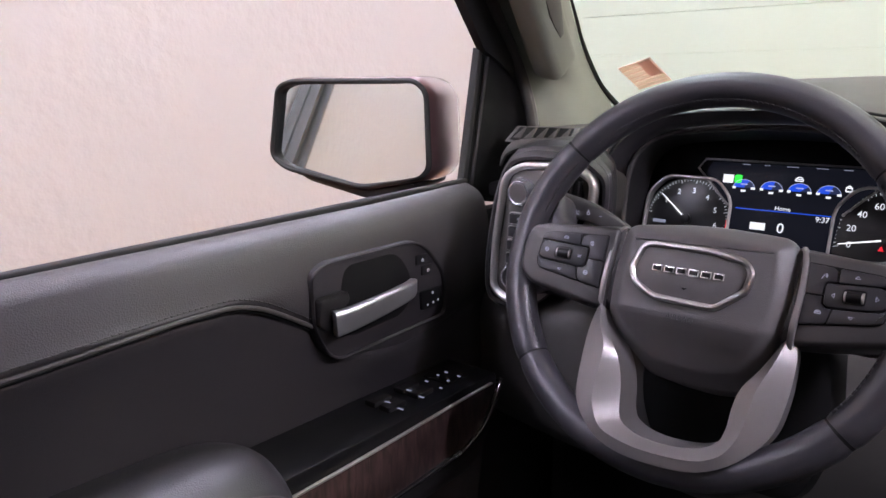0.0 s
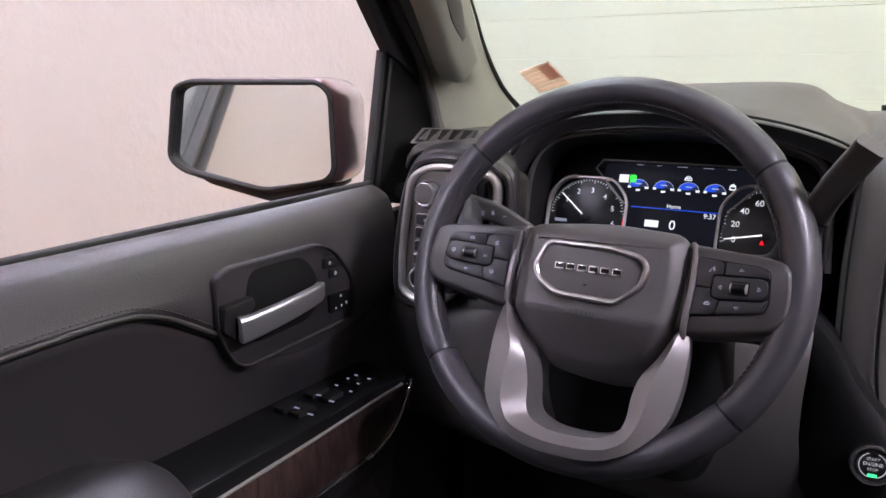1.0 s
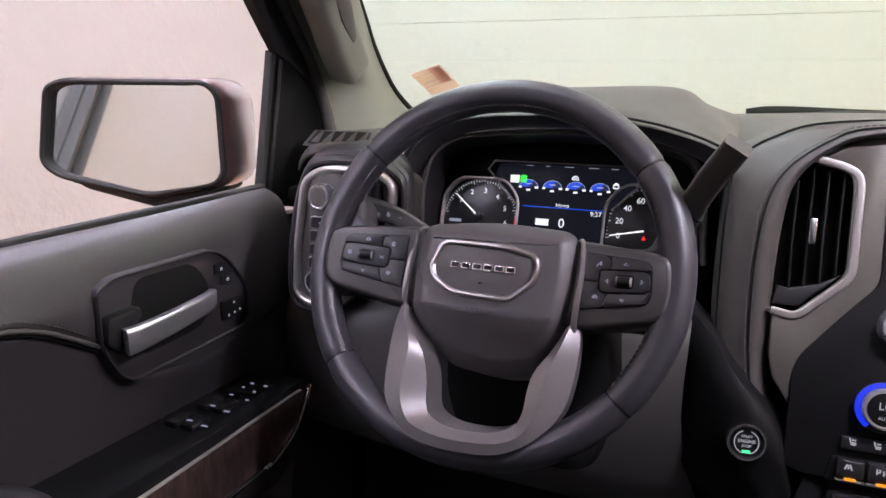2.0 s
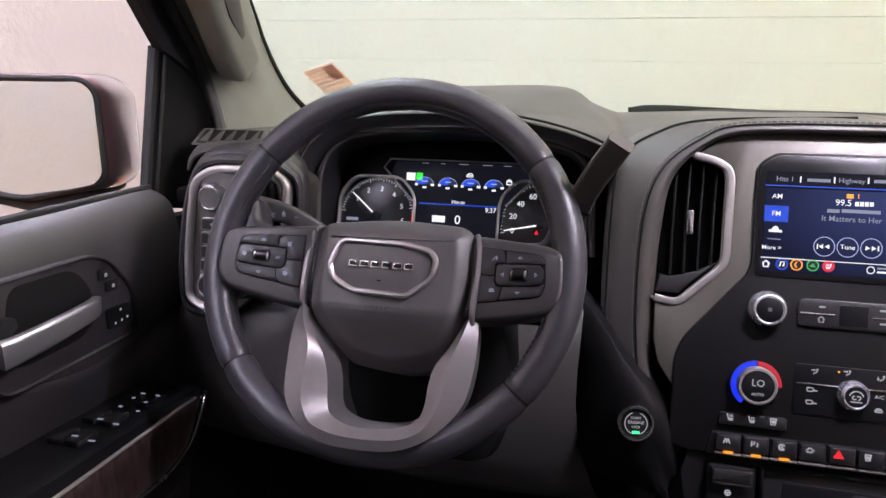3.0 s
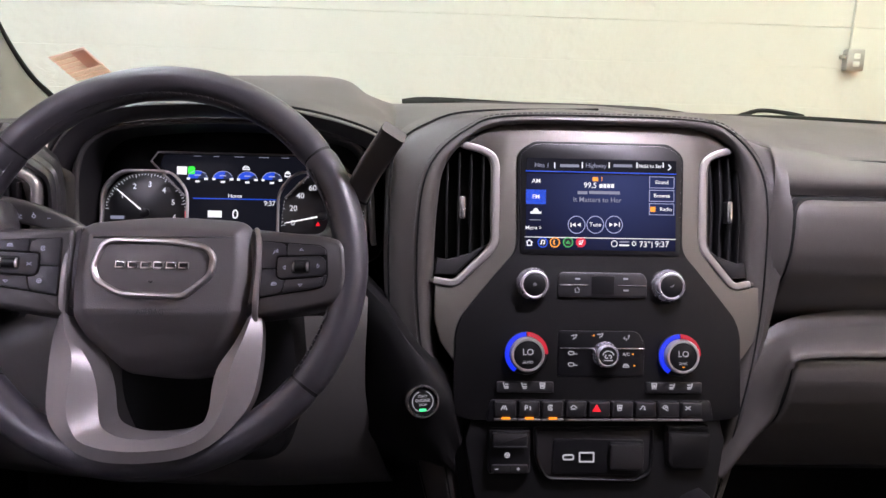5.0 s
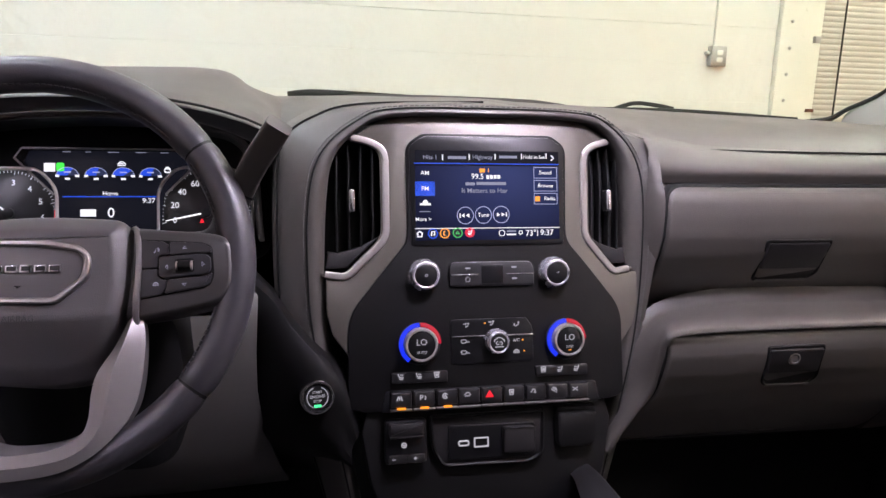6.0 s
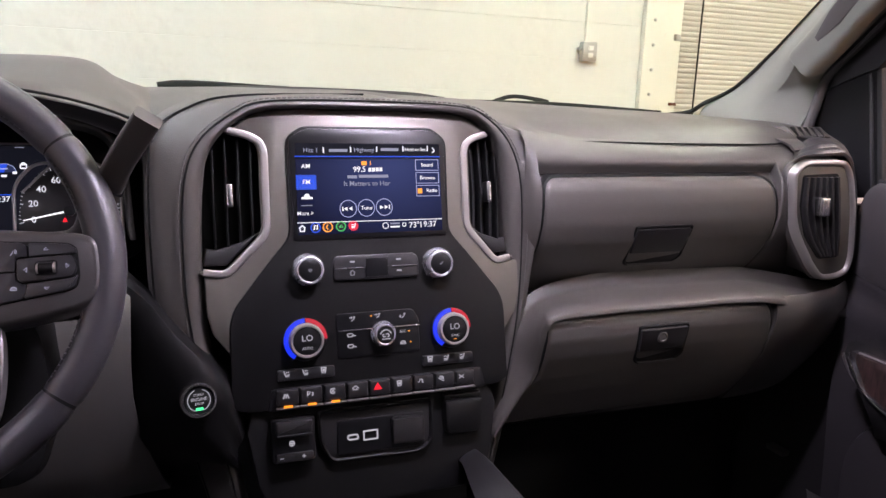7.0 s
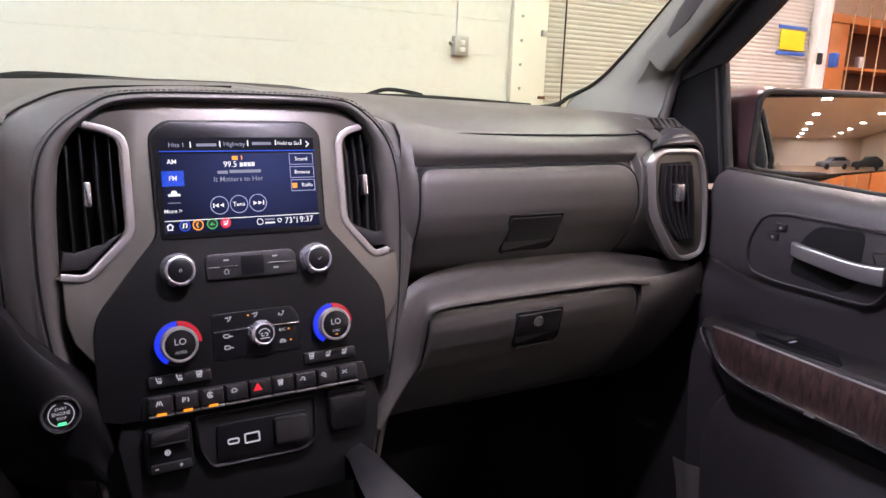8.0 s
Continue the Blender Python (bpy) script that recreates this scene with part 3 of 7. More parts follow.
# top pad, from the binnacle to the passenger's end
rear = [(-0.27, 1.24, 1.470), (-0.15, 1.25, 1.474), (0.0, 1.26, 1.474), (0.2, 1.255, 1.470), (0.30, 1.25, 1.467), (0.45, 1.24, 1.462), (0.62, 1.215, 1.455), (0.765, 1.17, 1.448)]
mid = [(-0.27, 1.02, 1.462), (-0.16, 1.02, 1.473), (0.0, 1.02, 1.475), (0.17, 1.02, 1.470), (0.27, 1.01, 1.466), (0.42, 1.0, 1.461), (0.62, 0.98, 1.456), (0.765, 0.96, 1.449)]
near = [(-0.262, 0.88, 1.425), (-0.19, 0.88, 1.455), (0.0, 0.88, 1.475), (0.18, 0.88, 1.456), (0.26, 0.87, 1.447), (0.40, 0.86, 1.444), (0.62, 0.85, 1.443), (0.765, 0.84, 1.438)]
edge = [(-0.246, 0.825, 1.395), (-0.20, 0.825, 1.437), (0.0, 0.825, 1.462), (0.187, 0.815, 1.440), (0.255, 0.801, 1.4215), (0.38, 0.80, 1.418), (0.62, 0.795, 1.420), (0.765, 0.79, 1.420)]
part("top_pad", loft([rear, mid, near, edge, [(x, y - 0.007, z - 0.009) for x, y, z in edge]], 60, across=16, thick=0.002), DASH, dash, "black stitched dash top")
seam([(0.125, 0.8065, 1.4623), (0.148, 0.8025, 1.4533), (0.173, 0.7975, 1.4393), (0.197, 0.7955, 1.4288), (0.223, 0.7935, 1.4228), (0.255, 0.7915, 1.4198), (0.364, 0.7910, 1.4183), (0.46, 0.7910, 1.4178), (0.562, 0.7910, 1.4178), (0.625, 0.7915, 1.4188), (0.66, 0.7945, 1.4233)], 0.0014)
part("speaker_grille", loft([[(-0.15, 1.20, 1.4745), (-0.10, 1.20, 1.4785), (0.05, 1.21, 1.4795), (0.19, 1.20, 1.4770), (0.215, 1.19, 1.4725)], [(-0.15, 1.10, 1.474), (-0.10, 1.085, 1.4735), (0.05, 1.08, 1.4730), (0.19, 1.085, 1.4715), (0.215, 1.10, 1.470)]], 24, thick=0.004), BLACK, dash, "black windscreen vent strip")

# passenger's face: one leather skin, two bowed lids and the rolled ledge between them
UPPER = [(1.4195, 0.8005), (1.414, 0.7865), (1.405, 0.7725), (1.395, 0.7630), (1.386, 0.7575), (1.379, 0.7545), (1.372, 0.7490), (1.36, 0.7445), (1.34, 0.7420), (1.315, 0.7425), (1.29, 0.7500), (1.265, 0.7650), (1.245, 0.7815), (1.228, 0.7970), (1.19, 0.832)]
LOWER = [(1.207, 0.7075), (1.200, 0.7030), (1.19, 0.7005), (1.175, 0.7000), (1.15, 0.7060), (1.12, 0.7175), (1.09, 0.7340), (1.06, 0.7545), (1.035, 0.7735), (1.015, 0.7890)]


def depth(profile, z):
    """The y of a profile of (z, y) at the height z."""
    for (z1, y1), (z0, y0) in zip(profile, profile[1:]):
        if z >= z0:
            return y1 + (y0 - y1) * min(1.0, max(0.0, (z1 - z) / (z1 - z0)))
    return profile[-1][1]


def face_row(z):
    """One level of the passenger's face, stepping back behind the upper lid and rising towards the arch."""
    out = []
    for x in (0.198, 0.203, 0.2095, 0.2115, 0.2130, 0.225, 0.25, 0.30, 0.45, 0.58, 0.598, 0.6035, 0.606, 0.615, 0.635, 0.66, 0.72):
        back = 0.026 * max(0.0, 1 - (x - 0.198) / 0.014) ** 2 * max(0.0, min(1.0, (1.405 - z) / 0.05))
        rise = (0.018 * max(0.0, 1 - (x - 0.205) / 0.16) ** 1.6) * max(0.0, min(1.0, (z - 1.385) / 0.03))
        sunk = (0.2120 < x < 0.605) * (0.004 * (z < 1.3795) + 0.013 * max(0.0, min(1.0, (1.393 - z) / 0.012)) * max(0.0, min(1.0, (z - 1.330) / 0.04)))
        out.append((x, depth(UPPER, z) + back + sunk, z + rise))
    return out


part("passenger_face", loft([face_row(z) for z in (1.4195, 1.4165, 1.414, 1.4095, 1.405, 1.40, 1.395, 1.3905, 1.386, 1.3825, 1.380, 1.379, 1.372, 1.36, 1.34, 1.315, 1.29, 1.265, 1.245, 1.228, 1.20)], 70), DASH, dash, "black leather-look panel round the glove box", sharp=50)
ledge_back = [(0.150, 0.768, 1.045), (0.170, 0.765, 1.105), (0.182, 0.763, 1.145), (0.197, 0.764, 1.178), (0.222, 0.768, 1.200), (0.258, 0.772, 1.213), (0.34, 0.773, 1.221), (0.43, 0.773, 1.220), (0.53, 0.773, 1.218), (0.60, 0.773, 1.213), (0.78, 0.778, 1.176)]
ledge_lip = [(0.157, 0.735, 1.040), (0.187, 0.728, 1.095), (0.203, 0.721, 1.125), (0.2055, 0.711, 1.165), (0.2065, 0.705, 1.1915), (0.222, 0.700, 1.2065), (0.314, 0.700, 1.2095), (0.41, 0.700, 1.2095), (0.51, 0.700, 1.2085), (0.575, 0.701, 1.202), (0.78, 0.750, 1.150)]
between = lambda k, d: [tuple(Vector(p).lerp(Vector(q), k) + Vector(d)) for p, q in zip(ledge_back, ledge_lip)]
ledge_tuck = [(x + 0.003, y + 0.014, z - 0.003) for x, y, z in ledge_lip]
part("ledge", loft([between(-0.2, (0, 0.004, 0.012)), ledge_back, between(0.35, (-0.001, -0.001, 0.0025)), between(0.75, (-0.002, -0.002, 0.0055)), between(0.93, (-0.001, -0.002, 0.0035)), ledge_lip, ledge_tuck], 70, across=22, thick=0.003), DASH, dash, "rolled grey dash ledge between the glove boxes", sharp=60)
LOW_X = (0.212, 0.25, 0.35, 0.45, 0.54, 0.574, 0.5785, 0.583, 0.61, 0.65, 0.70, 0.74, 0.775)
low_rows = [[(x, depth(LOWER, z) + 0.014 * (x < 0.576) + 1.6 * max(0.0, x - 0.60) ** 2, z) for x in LOW_X] for z in (1.207, 1.20, 1.19, 1.175, 1.15, 1.12, 1.09, 1.06, 1.035, 1.0185)]
low_rows.append([(x, 0.95, 1.010) for x in LOW_X])
part("lower_surround", loft(low_rows, 50, thick=0.003), DASH, dash, "dark grey lower dash skin", sharp=50)


CURVES = {}


def glove_box(name, outline, profile, front, label):
    """A lid that follows the face's profile, with a dark gap round it."""
    lo, hi = min(p[1] for p in outline), max(p[1] for p in outline)
    curve = lambda x, z: depth(profile, z) - front
    CURVES[name] = curve
    cuts = [lo + (hi - lo) * k / 26 for k in range(1, 26)]
    part("lid_gap", bend(ring_slab(inset(outline, -0.0024), inset(outline, 0.0012), front + 0.0030, front + 0.018, 0.0003), cuts, curve), BLACK, dash, "dark gap round the lid")
    return part(name, bend(slab(outline, front, front + 0.018, edge=0.007), cuts, curve), DASH, dash, label, sharp=50)


up_out = rounded([(0.214, 1.205), (0.606, 1.205), (0.6045, 1.30), (0.592, 1.377), (0.2165, 1.377)], [0.004, 0.004, 0.03, 0.036, 0.022], 6)
upper_box = glove_box("upper_glove_box", up_out, UPPER, 0.742, "closed upper glove box lid, black")
lo_out = rounded([(0.163, 1.030), (0.58, 1.018), (0.590, 1.10), (0.576, 1.165), (0.566, 1.2050), (0.2095, 1.2055), (0.2085, 1.165), (0.2075, 1.122), (0.1925, 1.096)], [0.006, 0.03, 0.05, 0.03, 0.022, 0.020, 0.03, 0.02, 0.02], 6)
lower_box = glove_box("lower_glove_box", lo_out, LOWER, 0.700, "closed lower glove box lid, dark grey")


def latch(parent, x0, x1, z0, z1, front, lock):
    """A pull latch lying on the bowed lid: frame, painted-dark well, flap and lip."""
    lie = CURVES[parent.name]
    put = lambda name, bm, mat, label="": part(name, bend(bm, [], lie), mat, parent, label)
    hole = rounded([(x0 + 0.007, z0 + 0.003), (x0 + 0.014, z0 - 0.004), (x1 - 0.004, z0 - 0.003), (x1 + 0.005, z0 + 0.006), (x1 + 0.003, z1), (x0 + 0.003, z1)], [0.004, 0.006, 0.006, 0.005, 0.005, 0.005], 3)
    put("latch_frame", ring_slab(hole, inset(hole, 0.0035), front - 0.0028, front + 0.004, 0.0012), BLACK, "black latch surround")
    # Flat black sheet, its darkness standing for the shaded finger well.
    put("latch_well", slab(inset(hole, 0.003), front - 0.0006, front + 0.001, edge=0.0001), BLACK)
    flap = rounded([(x0 + 0.0085, z0 + 0.017), (x1 - 0.0010, z0 + 0.017), (x1 - 0.0005, z1 - 0.0045), (x0 + 0.0065, z1 - 0.0045)], 0.003, 3)
    put("latch_handle", slab(flap, front - 0.0045, front - 0.001, edge=0.0016), PLASTIC, "black pull latch")
    put("latch_lip", box(x0 + 0.015, x1 - 0.005, front - 0.0046, front - 0.001, z0 - 0.0045, z0 - 0.0005, edge=0.0014), HARD)
    if lock:
        bm = turned([(0.0080, front - 0.0035), (0.0080, front - 0.0060), (0.0070, front - 0.0066), (0.0055, front - 0.0066), (0.0050, front - 0.0052), (0.0020, front - 0.0052)], 24)
        part("lock_cylinder", bm, DASH, parent, "dark grey key lock", m=pose((x0 + x1) / 2, lie(0, z1 - 0.02), (z0 + z1) / 2 + 0.010))


part("side_stitching", stitches(spline([(0.6095, 0.7405, 1.365), (0.612, 0.7395, 1.33), (0.616, 0.7400, 1.29)], 20), 0.0055, 0.004, 0.0006), STITCH, dash, "grey thread beside the glove box")
latch(upper_box, 0.353, 0.449, 1.252, 1.311, 0.742, False)
latch(lower_box, 0.340, 0.422, 1.131, 1.186, 0.700, True)

# leather arch round the centre
half_in = [(-0.150, 0.748, 0.97), (-0.178, 0.755, 1.12), (-0.192, 0.768, 1.20), (-0.196, 0.774, 1.28), (-0.193, 0.781, 1.36), (-0.183, 0.787, 1.407), (-0.152, 0.793, 1.439), (-0.11, 0.796, 1.4525)]
half_mid = [(-0.158, 0.738, 0.96), (-0.190, 0.744, 1.12), (-0.208, 0.757, 1.20), (-0.214, 0.766, 1.28), (-0.211, 0.773, 1.365), (-0.195, 0.782, 1.413), (-0.156, 0.792, 1.446), (-0.115, 0.796, 1.460)]
half_out = [(-0.185, 0.768, 0.95), (-0.226, 0.770, 1.12), (-0.242, 0.778, 1.20), (-0.247, 0.788, 1.28), (-0.246, 0.803, 1.385), (-0.237, 0.812, 1.424), (-0.205, 0.818, 1.448), (-0.15, 0.822, 1.464)]
both = lambda h, top, k, dy: h + [(0.0, top[0], top[1])] + [(-x * (1 - k * min(1.0, max(0.0, (1.455 - z) / 0.05))), y + dy * max(0.0, min(1.0, (1.44 - z) / 0.05)), z) for x, y, z in reversed(h)]
arch_in, arch_mid, arch_out = both(half_in, (0.797, 1.4545), 0.075, 0), both(half_mid, (0.797, 1.463), 0.075, 0), both(half_out, (0.823, 1.470), 0.14, -0.008)
arch_out = [(x, y, z - 0.022 * max(0.0, min(1.0, (x - 0.09) / 0.08))) for x, y, z in arch_out]
back_in = [(x * 0.985, y + 0.03, z - 0.004) for x, y, z in arch_in]
arch_back = [(x * 1.03, y + 0.06, z + 0.005) for x, y, z in arch_out]
part("centre_arch", loft([back_in, arch_in, arch_mid, arch_out, arch_back], 90, across=20, thick=0.004), DASH, dash, "stitched black leather arch round the centre panel")
lifted = [(x, y - 0.0012, z + 0.0006) for x, y, z in arch_mid]
seam(lifted, 0.0011, n=90)
part("stitching", stitches(spline([(x * 1.018 + 0.0, y - 0.0005, z + 0.003) for x, y, z in arch_mid], 120), 0.0065, 0.0045, 0.0009), STITCH, dash, "grey thread along the arch")
seam([(x, y - 0.001, z + 0.001) for x, y, z in arch_out if x < 0.1], 0.0013, n=110)
# cheek: the skin that runs from the arch's stitching over into the passenger's face
cheek_in = [(x, y - 0.0008, z + 0.0004) for x, y, z in arch_mid if x > 0.1][:6]
cheek_in.insert(3, tuple(Vector(cheek_in[2]).lerp(Vector(cheek_in[3]), 0.5)))
cheek_out = [(0.125, 0.8065, 1.4630), (0.173, 0.7985, 1.4395), (0.228, 0.7945, 1.4215), (0.2185, 0.7740, 1.3965), (0.2118, 0.7590, 1.3700), (0.2105, 0.7520, 1.3000), (0.2065, 0.7610, 1.2050)]
cheek_mid = [tuple((Vector(p) + Vector(q)) / 2 + Vector((0, -0.0022, 0.0008))) for p, q in zip(cheek_in, cheek_out)]
part("arch_cheek", loft([cheek_in, cheek_mid, cheek_out], 60, across=12, thick=0.002), DASH, dash, "smooth skin beside the stitched arch", sharp=60)
thread = [tuple(Vector(p).lerp(Vector(q), 0.30) + Vector((0, -0.0024, 0.0006))) for p, q in zip(cheek_in, cheek_out)]
part("stitching", stitches(spline(thread[3:], 50), 0.0065, 0.0045, 0.0008), STITCH, dash, "grey thread along the arch")

# binnacle hood over the instruments
brow = [(-0.640, 0.80, 1.36), (-0.632, 0.80, 1.40), (-0.600, 0.797, 1.438), (-0.545, 0.792, 1.460), (-0.436, 0.788, 1.466), (-0.338, 0.792, 1.457), (-0.262, 0.802, 1.434), (-0.238, 0.81, 1.405)]
brow_top = [(-0.655, 0.83, 1.37), (-0.648, 0.84, 1.42), (-0.612, 0.84, 1.456), (-0.548, 0.84, 1.476), (-0.436, 0.84, 1.480), (-0.330, 0.84, 1.474), (-0.258, 0.85, 1.450), (-0.226, 0.85, 1.41)]
hood_back = [(-0.71, 1.0, 1.43), (-0.69, 1.0, 1.452), (-0.64, 1.0, 1.483), (-0.56, 1.0, 1.498), (-0.44, 1.0, 1.504), (-0.325, 1.0, 1.504), (-0.282, 1.0, 1.482), (-0.245, 1.0, 1.465)]
hood_end = [(-0.765, 1.17, 1.44), (-0.70, 1.2, 1.450), (-0.64, 1.21, 1.465), (-0.56, 1.22, 1.480), (-0.44, 1.23, 1.488), (-0.33, 1.23, 1.487), (-0.29, 1.23, 1.475), (-0.25, 1.24, 1.468)]
lip_in = [(-0.628, 0.812, 1.36), (-0.620, 0.812, 1.395), (-0.592, 0.81, 1.427), (-0.540, 0.807, 1.447), (-0.436, 0.803, 1.453), (-0.340, 0.807, 1.444), (-0.272, 0.815, 1.42), (-0.252, 0.82, 1.395)]
part("binnacle_hood", loft([hood_end, hood_back, brow_top, brow], 50, across=16, thick=0.004), DASH, dash, "grey-black soft hood over the instruments")
part("brow_roll", loft([brow, lip_in, [(x * 1.0, y + 0.02, z) for x, y, z in lip_in]], 50, across=8, thick=0.002), LEATHER, dash, "black stitched brow")
seam([(x, y - 0.002, z + 0.004) for x, y, z in brow], 0.0015, n=50)
lip2 = [(-0.618, 0.822, 1.30), (-0.612, 0.822, 1.385), (-0.588, 0.822, 1.425), (-0.535, 0.822, 1.440), (-0.43, 0.82, 1.446), (-0.335, 0.822, 1.436), (-0.278, 0.826, 1.408), (-0.266, 0.83, 1.30)]
lip3 = [(-0.612, 0.872, 1.30), (-0.606, 0.872, 1.38), (-0.582, 0.872, 1.416), (-0.535, 0.872, 1.428), (-0.43, 0.872, 1.434), (-0.335, 0.872, 1.426), (-0.284, 0.874, 1.40), (-0.272, 0.876, 1.30)]
part("binnacle_lining", loft([lip2, lip3], 40, across=4, thick=0.003), PLASTIC, dash)
part("binnacle_lip", sweep(spline(lip2, 50), oval(0.0035, 0.0035, 8), up=(0.1, 1, 0.1)), HARD, dash, "dark grey lip round the instruments")

# knee panel, lower dash and centre tunnel
knee_t = [(-0.765, 0.735, 1.225), (-0.68, 0.728, 1.228), (-0.55, 0.74, 1.235), (-0.40, 0.76, 1.235), (-0.27, 0.765, 1.235)]
knee_m = [(-0.765, 0.725, 1.17), (-0.68, 0.716, 1.165), (-0.55, 0.725, 1.14), (-0.40, 0.75, 1.12), (-0.27, 0.755, 1.12)]
knee_b = [(-0.765, 0.76, 1.05), (-0.68, 0.755, 1.04), (-0.55, 0.765, 1.02), (-0.40, 0.79, 1.00), (-0.24, 0.80, 1.00)]
knee_e = [(-0.765, 0.95, 1.0), (-0.68, 0.95, 1.0), (-0.55, 0.95, 0.99), (-0.40, 0.95, 0.97), (-0.24, 0.95, 0.97)]
part("knee_panel", loft([[(x, y + 0.05, z + 0.02) for x, y, z in knee_t], knee_t, knee_m, knee_b, knee_e], 30, across=14, thick=0.004), HARD, dash, "dark grey knee panel below the wheel")
pod_r = [(-0.280, 0.83, 1.27), (-0.247, 0.80, 1.243), (-0.222, 0.78, 1.215), (-0.190, 0.77, 1.180), (-0.165, 0.77, 1.145), (-0.150, 0.77, 1.09)]
pod_a = [(-0.290, 0.80, 1.265), (-0.252, 0.762, 1.240), (-0.228, 0.742, 1.210), (-0.196, 0.730, 1.175), (-0.172, 0.728, 1.140), (-0.158, 0.735, 1.085)]
pod_b = [(-0.300, 0.80, 1.18), (-0.262, 0.755, 1.175), (-0.235, 0.735, 1.158), (-0.206, 0.724, 1.135), (-0.182, 0.724, 1.110), (-0.165, 0.735, 1.07)]
pod_c = [(-0.31, 0.81, 1.06), (-0.275, 0.775, 1.065), (-0.245, 0.755, 1.07), (-0.215, 0.742, 1.07), (-0.19, 0.738, 1.06), (-0.165, 0.742, 1.04)]
pod_d = [(-0.31, 0.90, 0.98), (-0.275, 0.88, 0.98), (-0.245, 0.87, 0.98), (-0.215, 0.86, 0.98), (-0.19, 0.86, 0.98), (-0.16, 0.86, 0.98)]
part("start_pod", loft([pod_r, pod_a, pod_b, pod_c, pod_d], 20, across=14, thick=0.004), STACKSKIN, dash, "black panel round the start button")
part("column_cover", slab(rounded([(-0.53, 1.255), (-0.54, 1.15), (-0.51, 1.07), (-0.36, 1.07), (-0.335, 1.15), (-0.345, 1.255)], 0.03, 5), 0.705, 0.95, edge=0.02), BLACK, dash, "black lower column cover")
part("under_dash", box(-0.76, 0.76, 0.93, 0.96, 0.62, 1.10, edge=0), BLACK, dash)
# ---- centre panel: screen, vents, knobs ----
STACK = pose(0, 0.8, 1.413, -12.4)
stack = thing("centre_panel", "centre panel with bronze-grey frame, black controls and a lit screen", "control panel", m=STACK)
silver_half = [(0.0, 0.044), (0.105, 0.044), (0.140, 0.028), (0.158, 0.0145), (0.139, 0.009), (0.124, 0.001), (0.121, -0.010), (0.121, -0.100), (0.126, -0.110), (0.164, -0.147), (0.172, -0.151), (0.193, -0.147), (0.1925, -0.19), (0.186, -0.215), (0.168, -0.240), (0.168, -0.26), (0, -0.26)]
part("frame_panel", slab(mirrored(silver_half[:-1] + [(0.001, -0.26)]), -0.003, 0.012, edge=0.002), BRONZE, stack, "satin bronze-grey frame")
black_half = rounded([(0.001, 0.0195), (0.080, 0.0195), (0.099, 0.006), (0.098, -0.108), (0.121, -0.134), (0.163, -0.186), (0.169, -0.205), (0.170, -0.30), (0.150, -0.305), (0.001, -0.305)], [0, 0.006, 0.010, 0.012, 0.012, 0.012, 0.01, 0.01, 0, 0], 4)
part("control_plate", slab(mirrored(black_half), -0.007, 0.0, edge=0.002), STACKSKIN, stack, "black control plate")
low_half = [(0.001, -0.303), (0.148, -0.303), (0.155, -0.33), (0.145, -0.39), (0.130, -0.43), (0.001, -0.43)]
part("lower_plate", slab(mirrored(low_half), 0.0, 0.03, edge=0.004), BLACK, stack)

SCREEN = glow("screen_blue", (0.024, 0.036, 0.15), 0.48)
DARKSCREEN = glow("screen_black", (0.010, 0.011, 0.018), 0.6)
for shown in (SCREEN, DARKSCREEN):
    skin = shown.node_tree.nodes["Principled BSDF"]
    skin.inputs["Specular IOR Level"].default_value, skin.inputs["Base Color"].default_value = 0.12, (0.004, 0.004, 0.005, 1)
page = SCREEN.node_tree
at_, move_, ball, blend = page.nodes.new("ShaderNodeTexCoord"), page.nodes.new("ShaderNodeMapping"), page.nodes.new("ShaderNodeTexGradient"), page.nodes.new("ShaderNodeMix")
move_.inputs["Location"].default_value, move_.inputs["Scale"].default_value = (-0.20, 0.0, 0.30), (8.0, 8.0, 11.0)
ball.gradient_type, blend.data_type = "SPHERICAL", "RGBA"
blend.inputs[6].default_value, blend.inputs[7].default_value = (0.008, 0.011, 0.050, 1), (0.060, 0.088, 0.29, 1)
page.links.new(at_.outputs["Object"], move_.inputs[0])
page.links.new(move_.outputs[0], ball.inputs[0])
page.links.new(ball.outputs["Fac"], blend.inputs[0])
page.links.new(blend.outputs[2], page.nodes["Principled BSDF"].inputs["Emission Color"])
glass_out = rounded([(-0.094, -0.113), (0.094, -0.113), (0.0955, 0.004), (0.078, 0.016), (-0.078, 0.016), (-0.0955, 0.004)], [0.004, 0.004, 0.006, 0.006, 0.006, 0.006], 3)
screen = part("screen", slab(glass_out, -0.0085, -0.006, edge=0.0008), GLOSSY, stack, "lit touch screen with a radio page")
part("display", slab(rect(0.177, 0.088, 0, -0.063), -0.0092, -0.0086, edge=0), SCREEN, screen, "glowing dark blue radio page")
part("tab_strip", slab(rect(0.177, 0.017, 0, -0.0095), -0.0092, -0.0086, edge=0), DARKSCREEN, screen)


